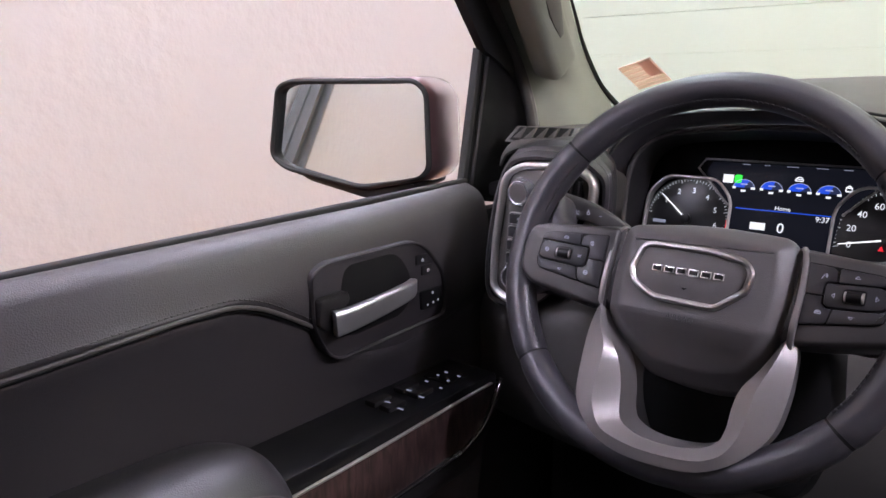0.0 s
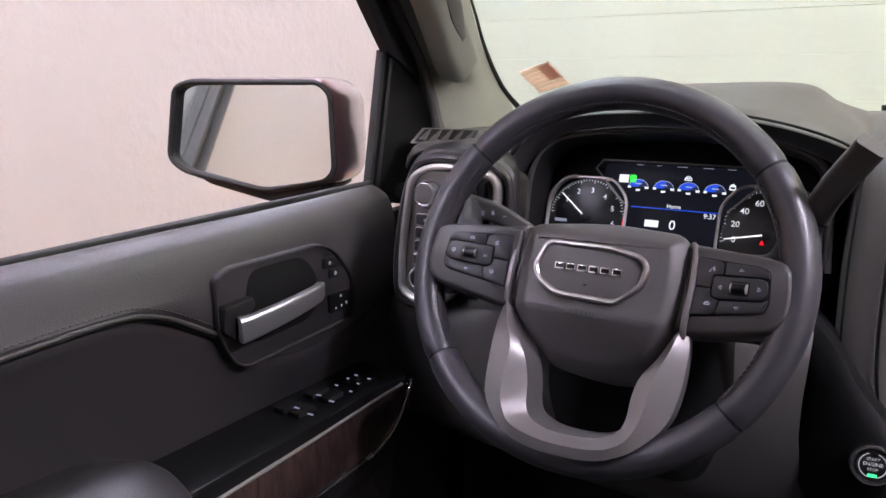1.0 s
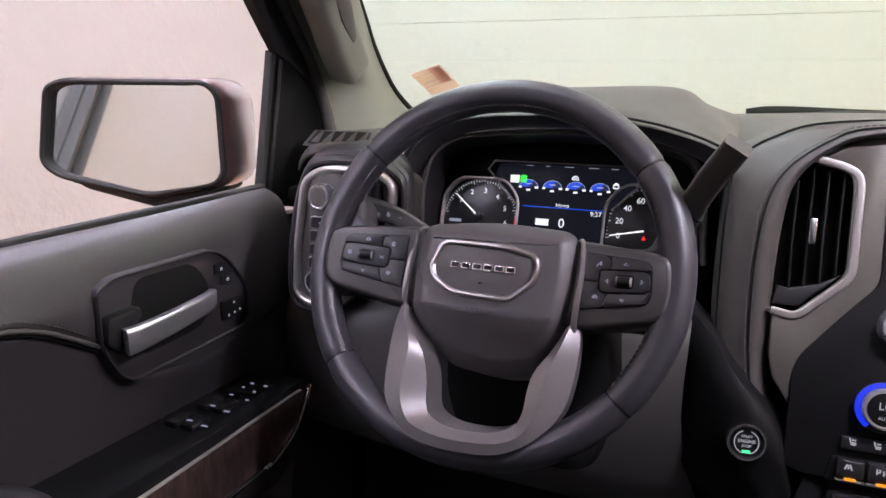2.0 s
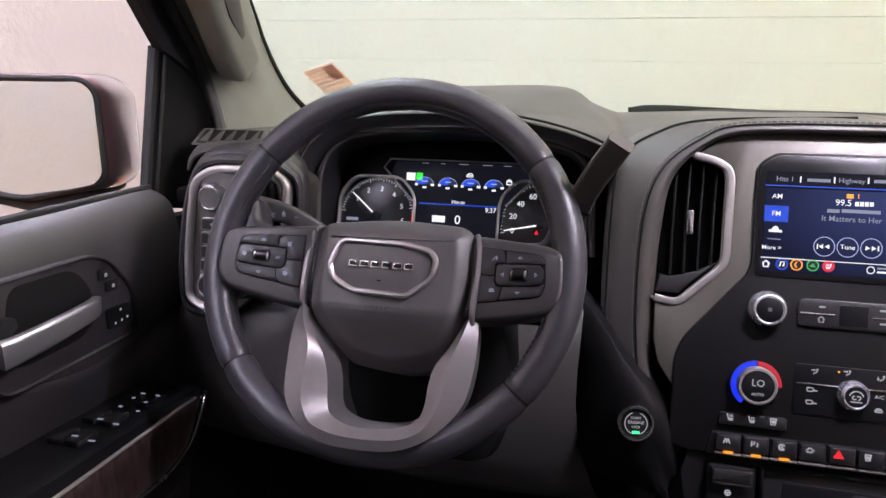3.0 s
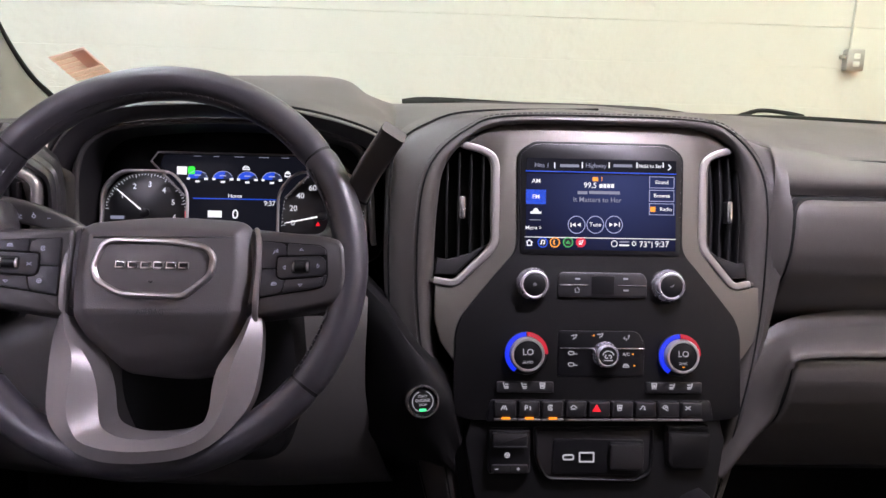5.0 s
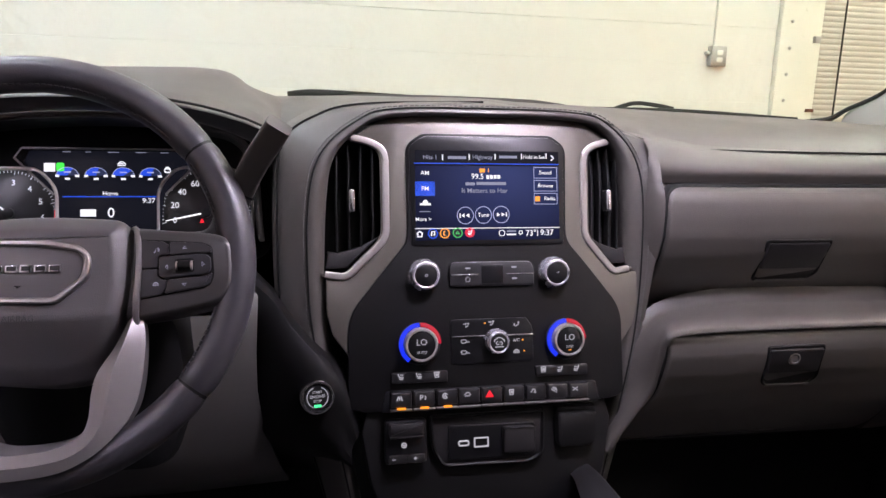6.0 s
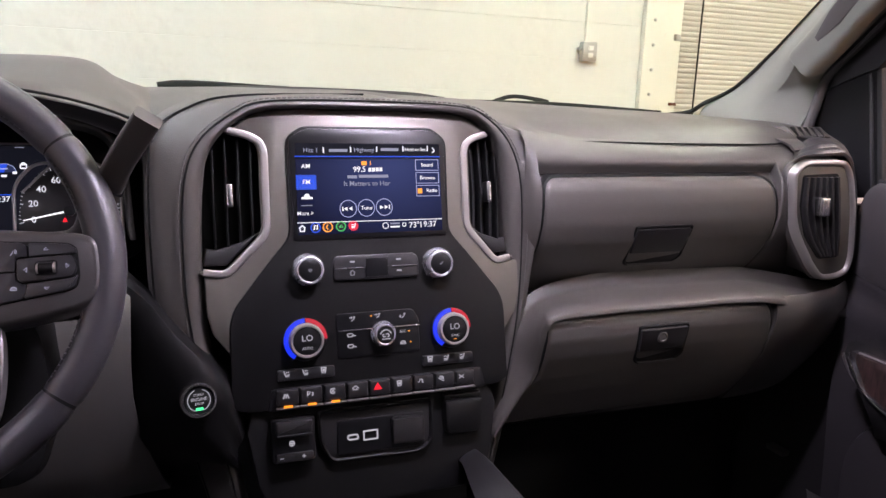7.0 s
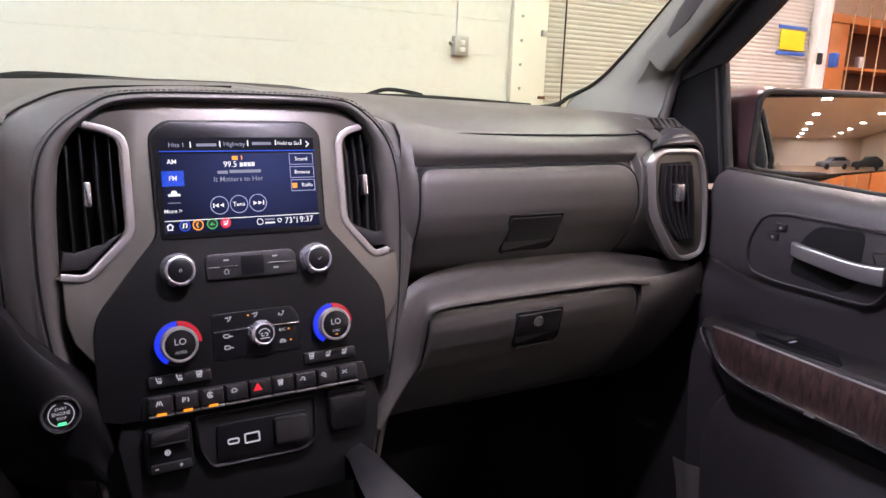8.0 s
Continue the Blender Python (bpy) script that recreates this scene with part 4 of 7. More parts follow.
def vent(parent, side):
    """A centre vent: black well, upright slats, chrome tab and a satin frame on the inner side."""
    wide = lambda x: side * (x if side < 0 or x < 0.1228 else 0.1228 + (x - 0.1228) * 0.82)
    s = lambda pts: [(wide(x), z) for x, z in pts]
    outline = s(rounded([(0.126, 0.004), (0.166, 0.012), (0.190, -0.045), (0.200, -0.13), (0.194, -0.143), (0.170, -0.147), (0.126, -0.104)], 0.006, 3))
    v = part("vent", slab(inset(outline, -0.006), 0.020, 0.03, edge=0), BLACK, parent, "black air vent with upright slats")
    for i in range(4):
        x = 0.137 + 0.0140 * i
        top, bot = 0.004 - 0.0 * i, -0.108 - 0.007 * min(i, 3)
        top = 0.003 + 0.001 * i if i < 3 else 0.0 - 0.02 * (i - 2.6)
        bm = bmesh.new()
        sweep([(wide(x), 0.012, top), (wide(x + 0.001), 0.009, (top + bot) / 2), (wide(x), 0.012, bot)], rounded(rect(0.0018, 0.017), 0.0008, 2), up=(0, 1, 0), bm=bm)
        part("slat", bm, STACKSKIN, v)
    part("vent_tab", slab(rounded(rect(0.0075, 0.027, wide(0.1625), -0.060), 0.003, 3), -0.007, 0.006, edge=0.002), CHROME, v, "chrome vent tab")
    lip = [(wide(x), 0, z) for x, z in ((0.162, 0.0135), (0.140, 0.0085), (0.1265, 0.001), (0.1228, -0.010), (0.1228, -0.098), (0.1275, -0.108), (0.165, -0.1445), (0.173, -0.148), (0.194, -0.1445))]
    band = [Vector((p[0], -0.0015, p[1])) for p in rounded_path([(x, z) for x, _, z in lip], 0.006)]
    part("vent_frame", sweep(band, rounded(rect(0.0084, 0.008), 0.0022, 3), up=(0, 1, 0)), VENTMETAL, v, "bright satin vent frame", sharp=50)
    step = [Vector((p.x + side * 0.0042, -0.0002, p.z)) for p in band]
    part("frame_step", sweep(step, rounded(rect(0.0040, 0.008), 0.0010, 2), up=(0, 1, 0)), BRONZE, v, "darker inner step of the frame")
    part("vent_sill", slab(s([(0.130, -0.101), (0.168, -0.138), (0.194, -0.138), (0.190, -0.118), (0.178, -0.120), (0.150, -0.112)]), 0.002, 0.02, edge=0.003), PLASTIC, v)


vent(stack, -1)
vent(stack, 1)


def knob(name, x, z, r, depth, parent, label, face=GLOSSY, ring=CRYSTAL, knurl=36):
    k = part(name, turned([(r * 1.0, 0.0), (r * 1.0, -0.003), (r * 0.98, -0.006), (r * 0.88, -depth + 0.004), (r * 0.82, -depth + 0.001), (r * 0.74, -depth), (r * 0.68, -depth + 0.0005), (r * 0.66, -depth + 0.002)], 48), ring, parent, label, m=pose(x, -0.006, z))
    part("knob_face", turned([(r * 0.67, -depth + 0.004), (r * 0.67, -depth + 0.0006), (r * 0.64, -depth + 0.0002)], 40), face, k)
    bm = bmesh.new()
    for i in range(knurl):
        a = 2 * math.pi * i / knurl
        c, s_ = math.cos(a), math.sin(a)
        sweep([(r * 0.985 * c, -0.005, r * 0.985 * s_), (r * 0.865 * c, -depth + 0.004, r * 0.865 * s_)], rect(0.0009, 0.0012), up=(c, 0, s_), bm=bm)
    part("knurling", bm, ring, k)
    return k


knob_a = knob("volume_knob", -0.0797, -0.1475, 0.0195, 0.017, stack, "chrome volume knob")
knob_b = knob("tune_knob", 0.0797, -0.1475, 0.0195, 0.017, stack, "chrome tuning knob")


def colour_dial(x, z):
    k = part("temperature_dial", turned([(0.0245, 0.0), (0.0245, -0.004), (0.0235, -0.006), (0.0195, -0.010)], 48), GLOSSY, stack, "temperature dial with a blue and red light ring", m=pose(x, -0.006, z))
    for name, mat, a0, a1 in (("blue_light", BLUE, 92, 235), ("red_light", RED, 0, 88)):
        arc = [(0.0218 * math.cos(radians(a0 + (a1 - a0) * i / 24)), -0.0075, 0.0218 * math.sin(radians(a0 + (a1 - a0) * i / 24))) for i in range(25)]
        part(name, sweep(arc, oval(0.0033, 0.0024, 8), up=(0, 1, 0)), mat, k)
    ring = turned([(0.0198, -0.004), (0.0198, -0.016), (0.0185, -0.019), (0.0165, -0.019), (0.0160, -0.0175)], 48)
    part("dial_ring", ring, SATIN, k, "knurled chrome ring")
    part("dial_face", turned([(0.0162, -0.012), (0.0162, -0.0178), (0.0155, -0.0182)], 40), GLOSSY, k, "black dial face")
    return k


BLUE, RED = glow("blue_ring_light", (0.012, 0.040, 1.0), 0.85), glow("red_ring_light", (0.80, 0.012, 0.035), 0.60)
AMBER, GREEN, REDMARK = glow("amber_light", (1.0, 0.30, 0.015), 1.3), glow("green_light", (0.05, 0.9, 0.3), 1.5), glow("red_mark", (0.95, 0.010, 0.025), 1.0)
ORANGE = glow("orange_mark", (1.0, 0.35, 0.03), 1.2)
dial_a, dial_b = colour_dial(-0.0865, -0.2275), colour_dial(0.0935, -0.2285)
hvac = part("climate_panel", slab(rounded([(-0.049, -0.254), (0.053, -0.254), (0.053, -0.214), (0.045, -0.201), (-0.049, -0.201)], [0.004, 0.004, 0.006, 0.006, 0.004], 3), -0.0085, -0.005, edge=0.001), GLOSSY, stack, "gloss black climate control panel")
part("chrome_strip", box(-0.047, 0.053, -0.0100, -0.0080, -0.2222, -0.2205, edge=0.0004), CHROME, hvac)
fan = knob("fan_knob", 0.0065, -0.2285, 0.0155, 0.016, stack, "knurled chrome fan knob")
for x in (-0.087, 0.088):
    part("seat_heat_keys", slab(rounded(rect(0.066, 0.0125, x, -0.2662), 0.002, 2), -0.012, -0.005, edge=0.0015), KEYCAP, stack, "strip of black seat heating keys")
media = part("media_keys", slab(rounded([(-0.050, -0.162), (0.055, -0.162), (0.055, -0.140), (0.049, -0.133), (-0.046, -0.133), (-0.050, -0.138)], 0.004, 3), -0.0105, -0.005, edge=0.0015), KEYCAP, stack, "black media keys")
part("chrome_strip", box(-0.048, -0.015, -0.0118, -0.010, -0.1484, -0.1474, edge=0.0003), CHROME, media)
part("chrome_strip", box(0.020, 0.053, -0.0118, -0.010, -0.1484, -0.1474, edge=0.0003), CHROME, media)
part("blank_plate", slab(rect(0.027, 0.022, 0.0025, -0.148), -0.0112, -0.010, edge=0.0004), GLOSSY, media)

# row of switches with a chrome foot
row = part("switch_bank", slab(rounded([(-0.132, -0.306), (0.137, -0.306), (0.132, -0.281), (-0.127, -0.281)], 0.004, 3), -0.010, 0.0, edge=0.002), GLOSSY, stack, "row of nine black switches")
for i in range(9):
    x = -0.110 + 0.0272 * i
    key = part("switch_key", slab(rounded(rect(0.0245, 0.0175, x, -0.2905), 0.002, 2), -0.0165, -0.009, edge=0.0022), KEYCAP, row)
    part("key_foot", box(x - 0.0128, x + 0.0128, -0.0175, -0.011, -0.3032, -0.3014, edge=0.0005), SILVER, row)
    if i < 3:
        part("status_light", box(x - 0.005, x + 0.005, -0.0182, -0.0165, -0.3018, -0.2992, edge=0.0005), AMBER, row, "glowing amber light")

# lower bay: trailer brake keys, sockets, covers
brake = part("trailer_brake_panel", slab(rounded([(-0.1285, -0.3655), (-0.0800, -0.3655), (-0.0800, -0.3150), (-0.1285, -0.3150)], 0.004, 3), -0.011, 0.0, edge=0.002), GLOSSY, stack, "black trailer brake control")
part("brake_slide", slab(rounded([(-0.1245, -0.3330), (-0.0840, -0.3330), (-0.0830, -0.3175), (-0.1250, -0.3175)], 0.003, 3), -0.0175, -0.010, edge=0.003), PLASTIC, brake, "black brake slide")
part("slide_lip", box(-0.1235, -0.0845, -0.0185, -0.015, -0.3345, -0.3325, edge=0.0008), KEYCAP, brake)
part("brake_keys", slab(rounded([(-0.1255, -0.3640), (-0.0825, -0.3640), (-0.0830, -0.3545), (-0.1250, -0.3545)], 0.002, 2), -0.0155, -0.010, edge=0.0014), PLASTIC, brake)
part("key_split", box(-0.1042, -0.1036, -0.0159, -0.0150, -0.3635, -0.3550, edge=0), BLACK, brake)
bay_out = rounded([(-0.0610, -0.3745), (0.0490, -0.3765), (0.0650, -0.3650), (0.0665, -0.3130), (-0.0760, -0.3130), (-0.0740, -0.3520)], [0.008, 0.012, 0.008, 0.006, 0.006, 0.012], 4)
bay = part("socket_bay", slab(bay_out, -0.004, 0.0, edge=0.002), PLASTIC, stack, "black socket bay")
part("bay_rim", ring_slab(bay_out, inset(bay_out, 0.004), -0.0085, 0.0, 0.0022), STACKSKIN, bay, "raised black rim")
part("socket_plate", slab(rounded([(-0.0540, -0.3665), (0.0540, -0.3685), (0.0545, -0.3280), (-0.0525, -0.3265)], 0.004, 3), -0.0075, -0.003, edge=0.0012), GLOSSY, bay)
part("socket_cover", slab(rounded([(0.0120, -0.3610), (0.0480, -0.3620), (0.0520, -0.3560), (0.0520, -0.3310), (0.0120, -0.3300)], [0.004, 0.008, 0.006, 0.005, 0.005], 4), -0.0150, -0.007, edge=0.003), PLASTIC, bay, "black socket flap")
part("flap_hinge", box(0.0130, 0.0510, -0.0160, -0.0135, -0.3325, -0.3310, edge=0.0006), KEYCAP, bay)
cover_out = rounded([(0.0860, -0.3600), (0.1240, -0.3600), (0.1310, -0.3540), (0.1325, -0.3185), (0.0810, -0.3175), (0.0815, -0.3540)], [0.010, 0.010, 0.006, 0.005, 0.005, 0.006], 4)
part("blank_cover", slab(cover_out, -0.0125, 0.0, edge=0.004), STACKSKIN, stack, "black blank cover")
part("cover_step", slab(rounded(rect(0.0500, 0.0070, 0.1065, -0.3150), 0.002, 2), -0.0085, 0.0, edge=0.0015), STACKSKIN, stack)
part("console_rail", loft([[(0.101, 0.745, 1.012), (0.098, 0.70, 1.030), (0.060, 0.55, 1.055), (0.025, 0.25, 1.062)], [(0.113, 0.745, 1.020), (0.112, 0.70, 1.038), (0.086, 0.55, 1.063), (0.068, 0.25, 1.070)], [(0.127, 0.745, 1.014), (0.127, 0.70, 1.033), (0.112, 0.55, 1.056), (0.112, 0.25, 1.062)], [(0.130, 0.745, 0.95), (0.131, 0.70, 0.95), (0.118, 0.55, 0.95), (0.118, 0.25, 0.93)]], 18, across=14, thick=0.003), KEYCAP, stack, "black console rail", m=STACK.inverted())
part("console_tray", box(-0.11, 0.11, -0.50, 0.02, -0.53, -0.46, edge=0.01), BLACK, stack)
# ---- steering wheel ----
WHEEL = pose(-0.4568, 0.6207, 1.3210, -22.97)
wheel = thing("steering_wheel", "black leather steering wheel with satin silver lower spoke", "steering wheel", m=WHEEL)
RIM_R, RIM_T = 0.178, 0.0162


def rim_point(a, r=RIM_R, y=0.0):
    return Vector((r * math.cos(a), y, r * math.sin(a)))


SEAMS = (36.5, 143.0, 218.5, 321.5)
for a0, a1 in zip(SEAMS, (143.0, 218.5, 321.5, 396.5)):
    n = 44
    path = [rim_point(radians(a0 + 0.40 + (a1 - a0 - 0.8) * i / n)) for i in range(n + 1)]
    fat = lambda u: 1.0 - 0.07 * (abs(2 * u - 1) > 0.985)
    part("rim", sweep(path, oval(RIM_T, 0.0172, 20), up=(0, 1, 0), scale=fat), WHEELHIDE, wheel, "leather-wrapped rim section")
for a in SEAMS:
    part("rim_seam", sweep([rim_point(radians(a - 0.5)), rim_point(radians(a + 0.5))], oval(RIM_T * 0.92, 0.0158, 20), up=(0, 1, 0)), BLACK, wheel)
for a0, a1 in ((146, 166), (195, 216), (324, 345), (16, 34), (44, 136)):
    path = [rim_point(radians(a0 + (a1 - a0) * i / 60), RIM_R - 0.0140, -0.0088) for i in range(61)]
    part("rim_stitching", stitches(path, 0.0052, 0.0036, 0.0010, lift=(0, -0.0008, 0)), LEATHER, wheel, "black baseball stitching")


def domed(outline, levels):
    """A cushion: levels of (inset, y) from the back to the front."""
    bm = bmesh.new()
    loops = [[bm.verts.new((p[0], y, p[1])) for p in inset(outline, d)] for d, y in levels]
    k = len(outline)
    for a, b in zip(loops, loops[1:]):
        for i in range(k):
            bm.faces.new((a[i - 1], a[i], b[i], b[i - 1]))
    bm.faces.new(loops[0])
    bm.faces.new(loops[-1])
    return bm


# airbag cover: a padded shield with bevelled flanks and an undercut foot
shield = rounded([(-0.0735, 0.0375), (0.006, 0.0460), (0.0855, 0.0415), (0.0905, -0.012), (0.0850, -0.052), (0.0735, -0.077), (0.062, -0.0945), (0.018, -0.1055), (-0.036, -0.0990), (-0.047, -0.086), (-0.064, -0.069), (-0.073, -0.052), (-0.0760, -0.020)], [0.016, 0.03, 0.018, 0.02, 0.02, 0.02, 0.016, 0.03, 0.014, 0.02, 0.02, 0.02, 0.02], 6)
cover = domed(shield, [(0.0, 0.05), (0.0, 0.006), (0.0012, 0.002), (0.0036, -0.001), (0.0120, -0.0078), (0.0140, -0.0094), (0.0165, -0.0104), (0.0190, -0.0108)])
hub = part("airbag_cover", bend(cover, [-0.044, -0.049, -0.056, -0.066, -0.078, -0.088], lambda x, z: 0.046 * (max(0.0, -0.044 - z) / 0.06) ** 1.35), HUBSKIN, wheel, "black padded airbag cover", sharp=45)
badge_out = rounded([(-0.0471, 0.0158), (-0.0387, 0.0208), (0.0196, 0.0204), (0.0490, 0.0150), (0.0572, 0.0046), (0.0546, -0.0148), (0.0303, -0.0352), (-0.0271, -0.0335), (-0.0490, -0.0215), (-0.0550, -0.0070)], [0.004, 0.004, 0.006, 0.006, 0.006, 0.006, 0.006, 0.006, 0.006, 0.006], 3)
part("badge_frame", ring_slab(badge_out, inset(badge_out, 0.0054), -0.0165, -0.010, 0.0016), BADGEMETAL, hub, "bright satin badge frame")
part("badge_field", slab(inset(badge_out, 0.0050), -0.0138, -0.011, edge=0.0005), HUBSKIN, hub)
for i in range(6):
    part("badge_block", slab(rounded(rect(0.0098, 0.0068, -0.0275 + 0.0112 * i, -0.0045), 0.0010, 2), -0.0155, -0.0130, edge=0.0006), CHROME, hub, "plain chrome block")
    part("badge_core", slab(rect(0.0074, 0.0040, -0.0275 + 0.0112 * i, -0.0045), -0.0159, -0.0153, edge=0.0001), GLOSSY, hub)
part("badge_dot", slab([(-0.003, -0.0190), (0.003, -0.0190), (0.0, -0.0212)], -0.0145, -0.013, edge=0.0002), GLOSSY, hub)

# side spokes with their switch plates
pods = []
for s in (-1, 1):
    o = 0.004
    arm = rounded([(s * x + o, z) for x, z in ((0.066, 0.036), (0.088, 0.0355), (0.130, 0.0318), (0.1465, 0.0335), (0.155, 0.062), (0.180, 0.052), (0.186, -0.02), (0.181, -0.050), (0.156, -0.0365), (0.131, -0.0450), (0.104, -0.0495), (0.066, -0.053))], [0.004, 0.01, 0.02, 0.012, 0.004, 0.02, 0.02, 0.006, 0.016, 0.02, 0.02, 0.01], 5)
    spoke = part("spoke", domed(arm, [(0.012, 0.050), (0.003, 0.040), (0.0, 0.026), (0.0, 0.012), (0.0016, 0.006), (0.005, 0.0018), (0.009, 0.0)]), WHEELHIDE, wheel, "black spoke", sharp=50)
    # switch pod, turned a little towards the driver
    long = 1.085 if s < 0 else 1.0
    u = lambda pts: [(s * long * a, z) for a, z in pts]
    pod_out = rounded(u(((-0.004, 0.0325), (0.0394, 0.0290), (0.0665, 0.0255), (0.0790, 0.0212), (0.0838, 0.0138), (0.0857, -0.0110), (0.0835, -0.0270), (0.0733, -0.0385), (0.0400, -0.0455), (-0.004, -0.0515))), [0.008, 0.02, 0.02, 0.009, 0.009, 0.02, 0.012, 0.012, 0.02, 0.008], 4)
    pod = part("switch_pod", domed(pod_out, [(0.008, 0.045), (0.0, 0.030), (0.0, 0.0075), (0.0008, 0.0035), (0.0028, 0.0010), (0.0052, 0.0)]), PODSKIN, wheel, "dark grey switch pod", m=pose(s * 0.085 + 0.006, -0.005, 0, 0, 0, -s * 9.4), sharp=50)
    pods.append(pod)
    bed = rounded(u(((0.0050, 0.0216), (0.0603, 0.0164), (0.0668, 0.0122), (0.0690, -0.0136), (0.0660, -0.0222), (0.0596, -0.0245), (0.0042, -0.0326))), [0.002, 0.006, 0.004, 0.006, 0.005, 0.006, 0.002], 4)
    part("key_bed", slab(bed, -0.0004, 0.002, edge=0.0002), BLACK, pod)
    for pts in (((0.0056, 0.0204), (0.0240, 0.0186), (0.0287, 0.0155), (0.0291, 0.0068), (0.0215, 0.0064), (0.0200, 0.0045), (0.0200, -0.0050), (0.0056, -0.0050)),
                ((0.0054, -0.0060), (0.0200, -0.0060), (0.0200, -0.0125), (0.0240, -0.0159), (0.0281, -0.0160), (0.0268, -0.0250), (0.0235, -0.0287), (0.0050, -0.0314)),
                ((0.0301, 0.0180), (0.0600, 0.0153), (0.0656, 0.0115), (0.0666, 0.0068), (0.0635, 0.0071), (0.0301, 0.0064)),
                ((0.0292, -0.0160), (0.0630, -0.0139), (0.0675, -0.0110), (0.0652, -0.0214), (0.0594, -0.0234), (0.0262, -0.0282))):
        part("key", slab(rounded(u(pts), 0.0014, 3), -0.0022, 0.0, edge=0.0006), SWITCHCAP, pod)
    pad = rounded(u(((0.0211, 0.0050), (0.0608, 0.0060), (0.0657, 0.0028), (0.0665, -0.0083), (0.0628, -0.0127), (0.0247, -0.0148), (0.0211, -0.0116))), 0.003, 3)
    part("cross_pad", slab(pad, -0.0030, 0.0, edge=0.0009), SWITCHCAP, pod, "black four-way pad")
    ru = s * long * 0.0436
    part("roller_well", slab(rounded(rect(0.0170 * long, 0.0125, ru, -0.0042), 0.003, 3), -0.0033, -0.001, edge=0.0002), BLACK, pod)
    part("roller", sweep([(ru - 0.0056, 0.0, -0.0042), (ru + 0.0056, 0.0, -0.0042)], oval(0.0054, 0.0066, 20), up=(0, 1, 0)), GLOSSY, pod, "black roller")
    for d in (-1, 1):
        part("roller_end", sweep([(ru + d * 0.0056, 0.0, -0.0042), (ru + d * 0.0072, 0.0, -0.0042)], oval(0.0051, 0.0063, 20), up=(0, 1, 0)), SATIN, pod, "satin roller end")
    # bright edge between cover and spoke, running down into the lower spoke
    e, sink = (0.006, 0.0) if s < 0 else (0.0070, -0.0045)
    strip = [(s * 0.0800 + e, 0.016, 0.0330), (s * 0.0835 + e, 0.009, 0.0300), (s * 0.0862 + e, 0.003, 0.018), (s * 0.0872 + e, 0.001, -0.005), (s * 0.0860 + e, -0.001, -0.035), (s * 0.0856 + e, 0.006, -0.051)]
    strip = [(x, y + sink, z) for x, y, z in strip]
    part("spoke_edge", sweep(spline(strip, 24), rounded(rect(0.0050, 0.014), 0.002, 2), up=(0, 1, 0), scale=lambda u: 0.5 + 0.5 * min(1.0, 5 * u)), SILVER, spoke, "satin silver edge")

# lower spoke: satin silver U with a crease along each leg
u_path = [(-0.0825, 0.001, -0.046), (-0.0850, -0.003, -0.068), (-0.0838, -0.008, -0.099), (-0.0775, -0.015, -0.137), (-0.0585, -0.022, -0.1595), (-0.0364, -0.0245, -0.1720), (-0.0064, -0.025, -0.1765), (0.0359, -0.025, -0.1737), (0.0623, -0.0225, -0.1630), (0.0815, -0.017, -0.1454), (0.0948, -0.012, -0.1243), (0.1000, -0.008, -0.094), (0.1000, -0.003, -0.062), (0.0960, 0.001, -0.044)]
m_path = [(-0.0775, -0.006, -0.046), (-0.0720, -0.011, -0.064), (-0.0615, -0.015, -0.089), (-0.0602, -0.020, -0.1285), (-0.0520, -0.025, -0.1485), (-0.0385, -0.0275, -0.1605), (-0.0062, -0.028, -0.1665), (0.0361, -0.028, -0.1640), (0.0585, -0.026, -0.1550), (0.0690, -0.022, -0.1400), (0.0735, -0.018, -0.1200), (0.0765, -0.015, -0.094), (0.0850, -0.011, -0.068), (0.0905, -0.006, -0.046)]
i_path = [(-0.0730, -0.002, -0.050), (-0.0670, -0.005, -0.067), (-0.0485, -0.007, -0.0938), (-0.0400, -0.008, -0.116), (-0.0350, -0.010, -0.1410), (-0.0260, -0.013, -0.1512), (-0.0030, -0.016, -0.1572), (0.0334, -0.016, -0.1545), (0.0525, -0.013, -0.1450), (0.0580, -0.010, -0.1317), (0.0590, -0.008, -0.112), (0.0630, -0.007, -0.094), (0.0750, -0.005, -0.0740), (0.0860, -0.002, -0.050)]
deep = [((x - 0.008) * 0.95 + 0.008, 0.026, z * 0.965) for x, y, z in i_path]
behind = [((x - 0.008) * 0.985 + 0.008, 0.020, z * 0.985) for x, y, z in u_path]
part("lower_spoke", loft([behind, u_path, m_path, i_path, deep], 90), SILVER, wheel, "satin silver lower spoke", sharp=22)
part("hub_shell", slab(rounded([(-0.070, 0.03), (0.080, 0.03), (0.082, -0.04), (0.060, -0.075), (-0.040, -0.075), (-0.068, -0.04)], 0.02, 4), 0.02, 0.06, edge=0.01), BLACK, wheel)
part("column_shroud", loft([[(r * math.cos(a), y, r * 0.8 * math.sin(a) - 0.01) for a in [2 * math.pi * i / 12 for i in range(13)]] for r, y in ((0.046, 0.05), (0.056, 0.08), (0.066, 0.20))], 36), BLACK, wheel, "black column shroud")

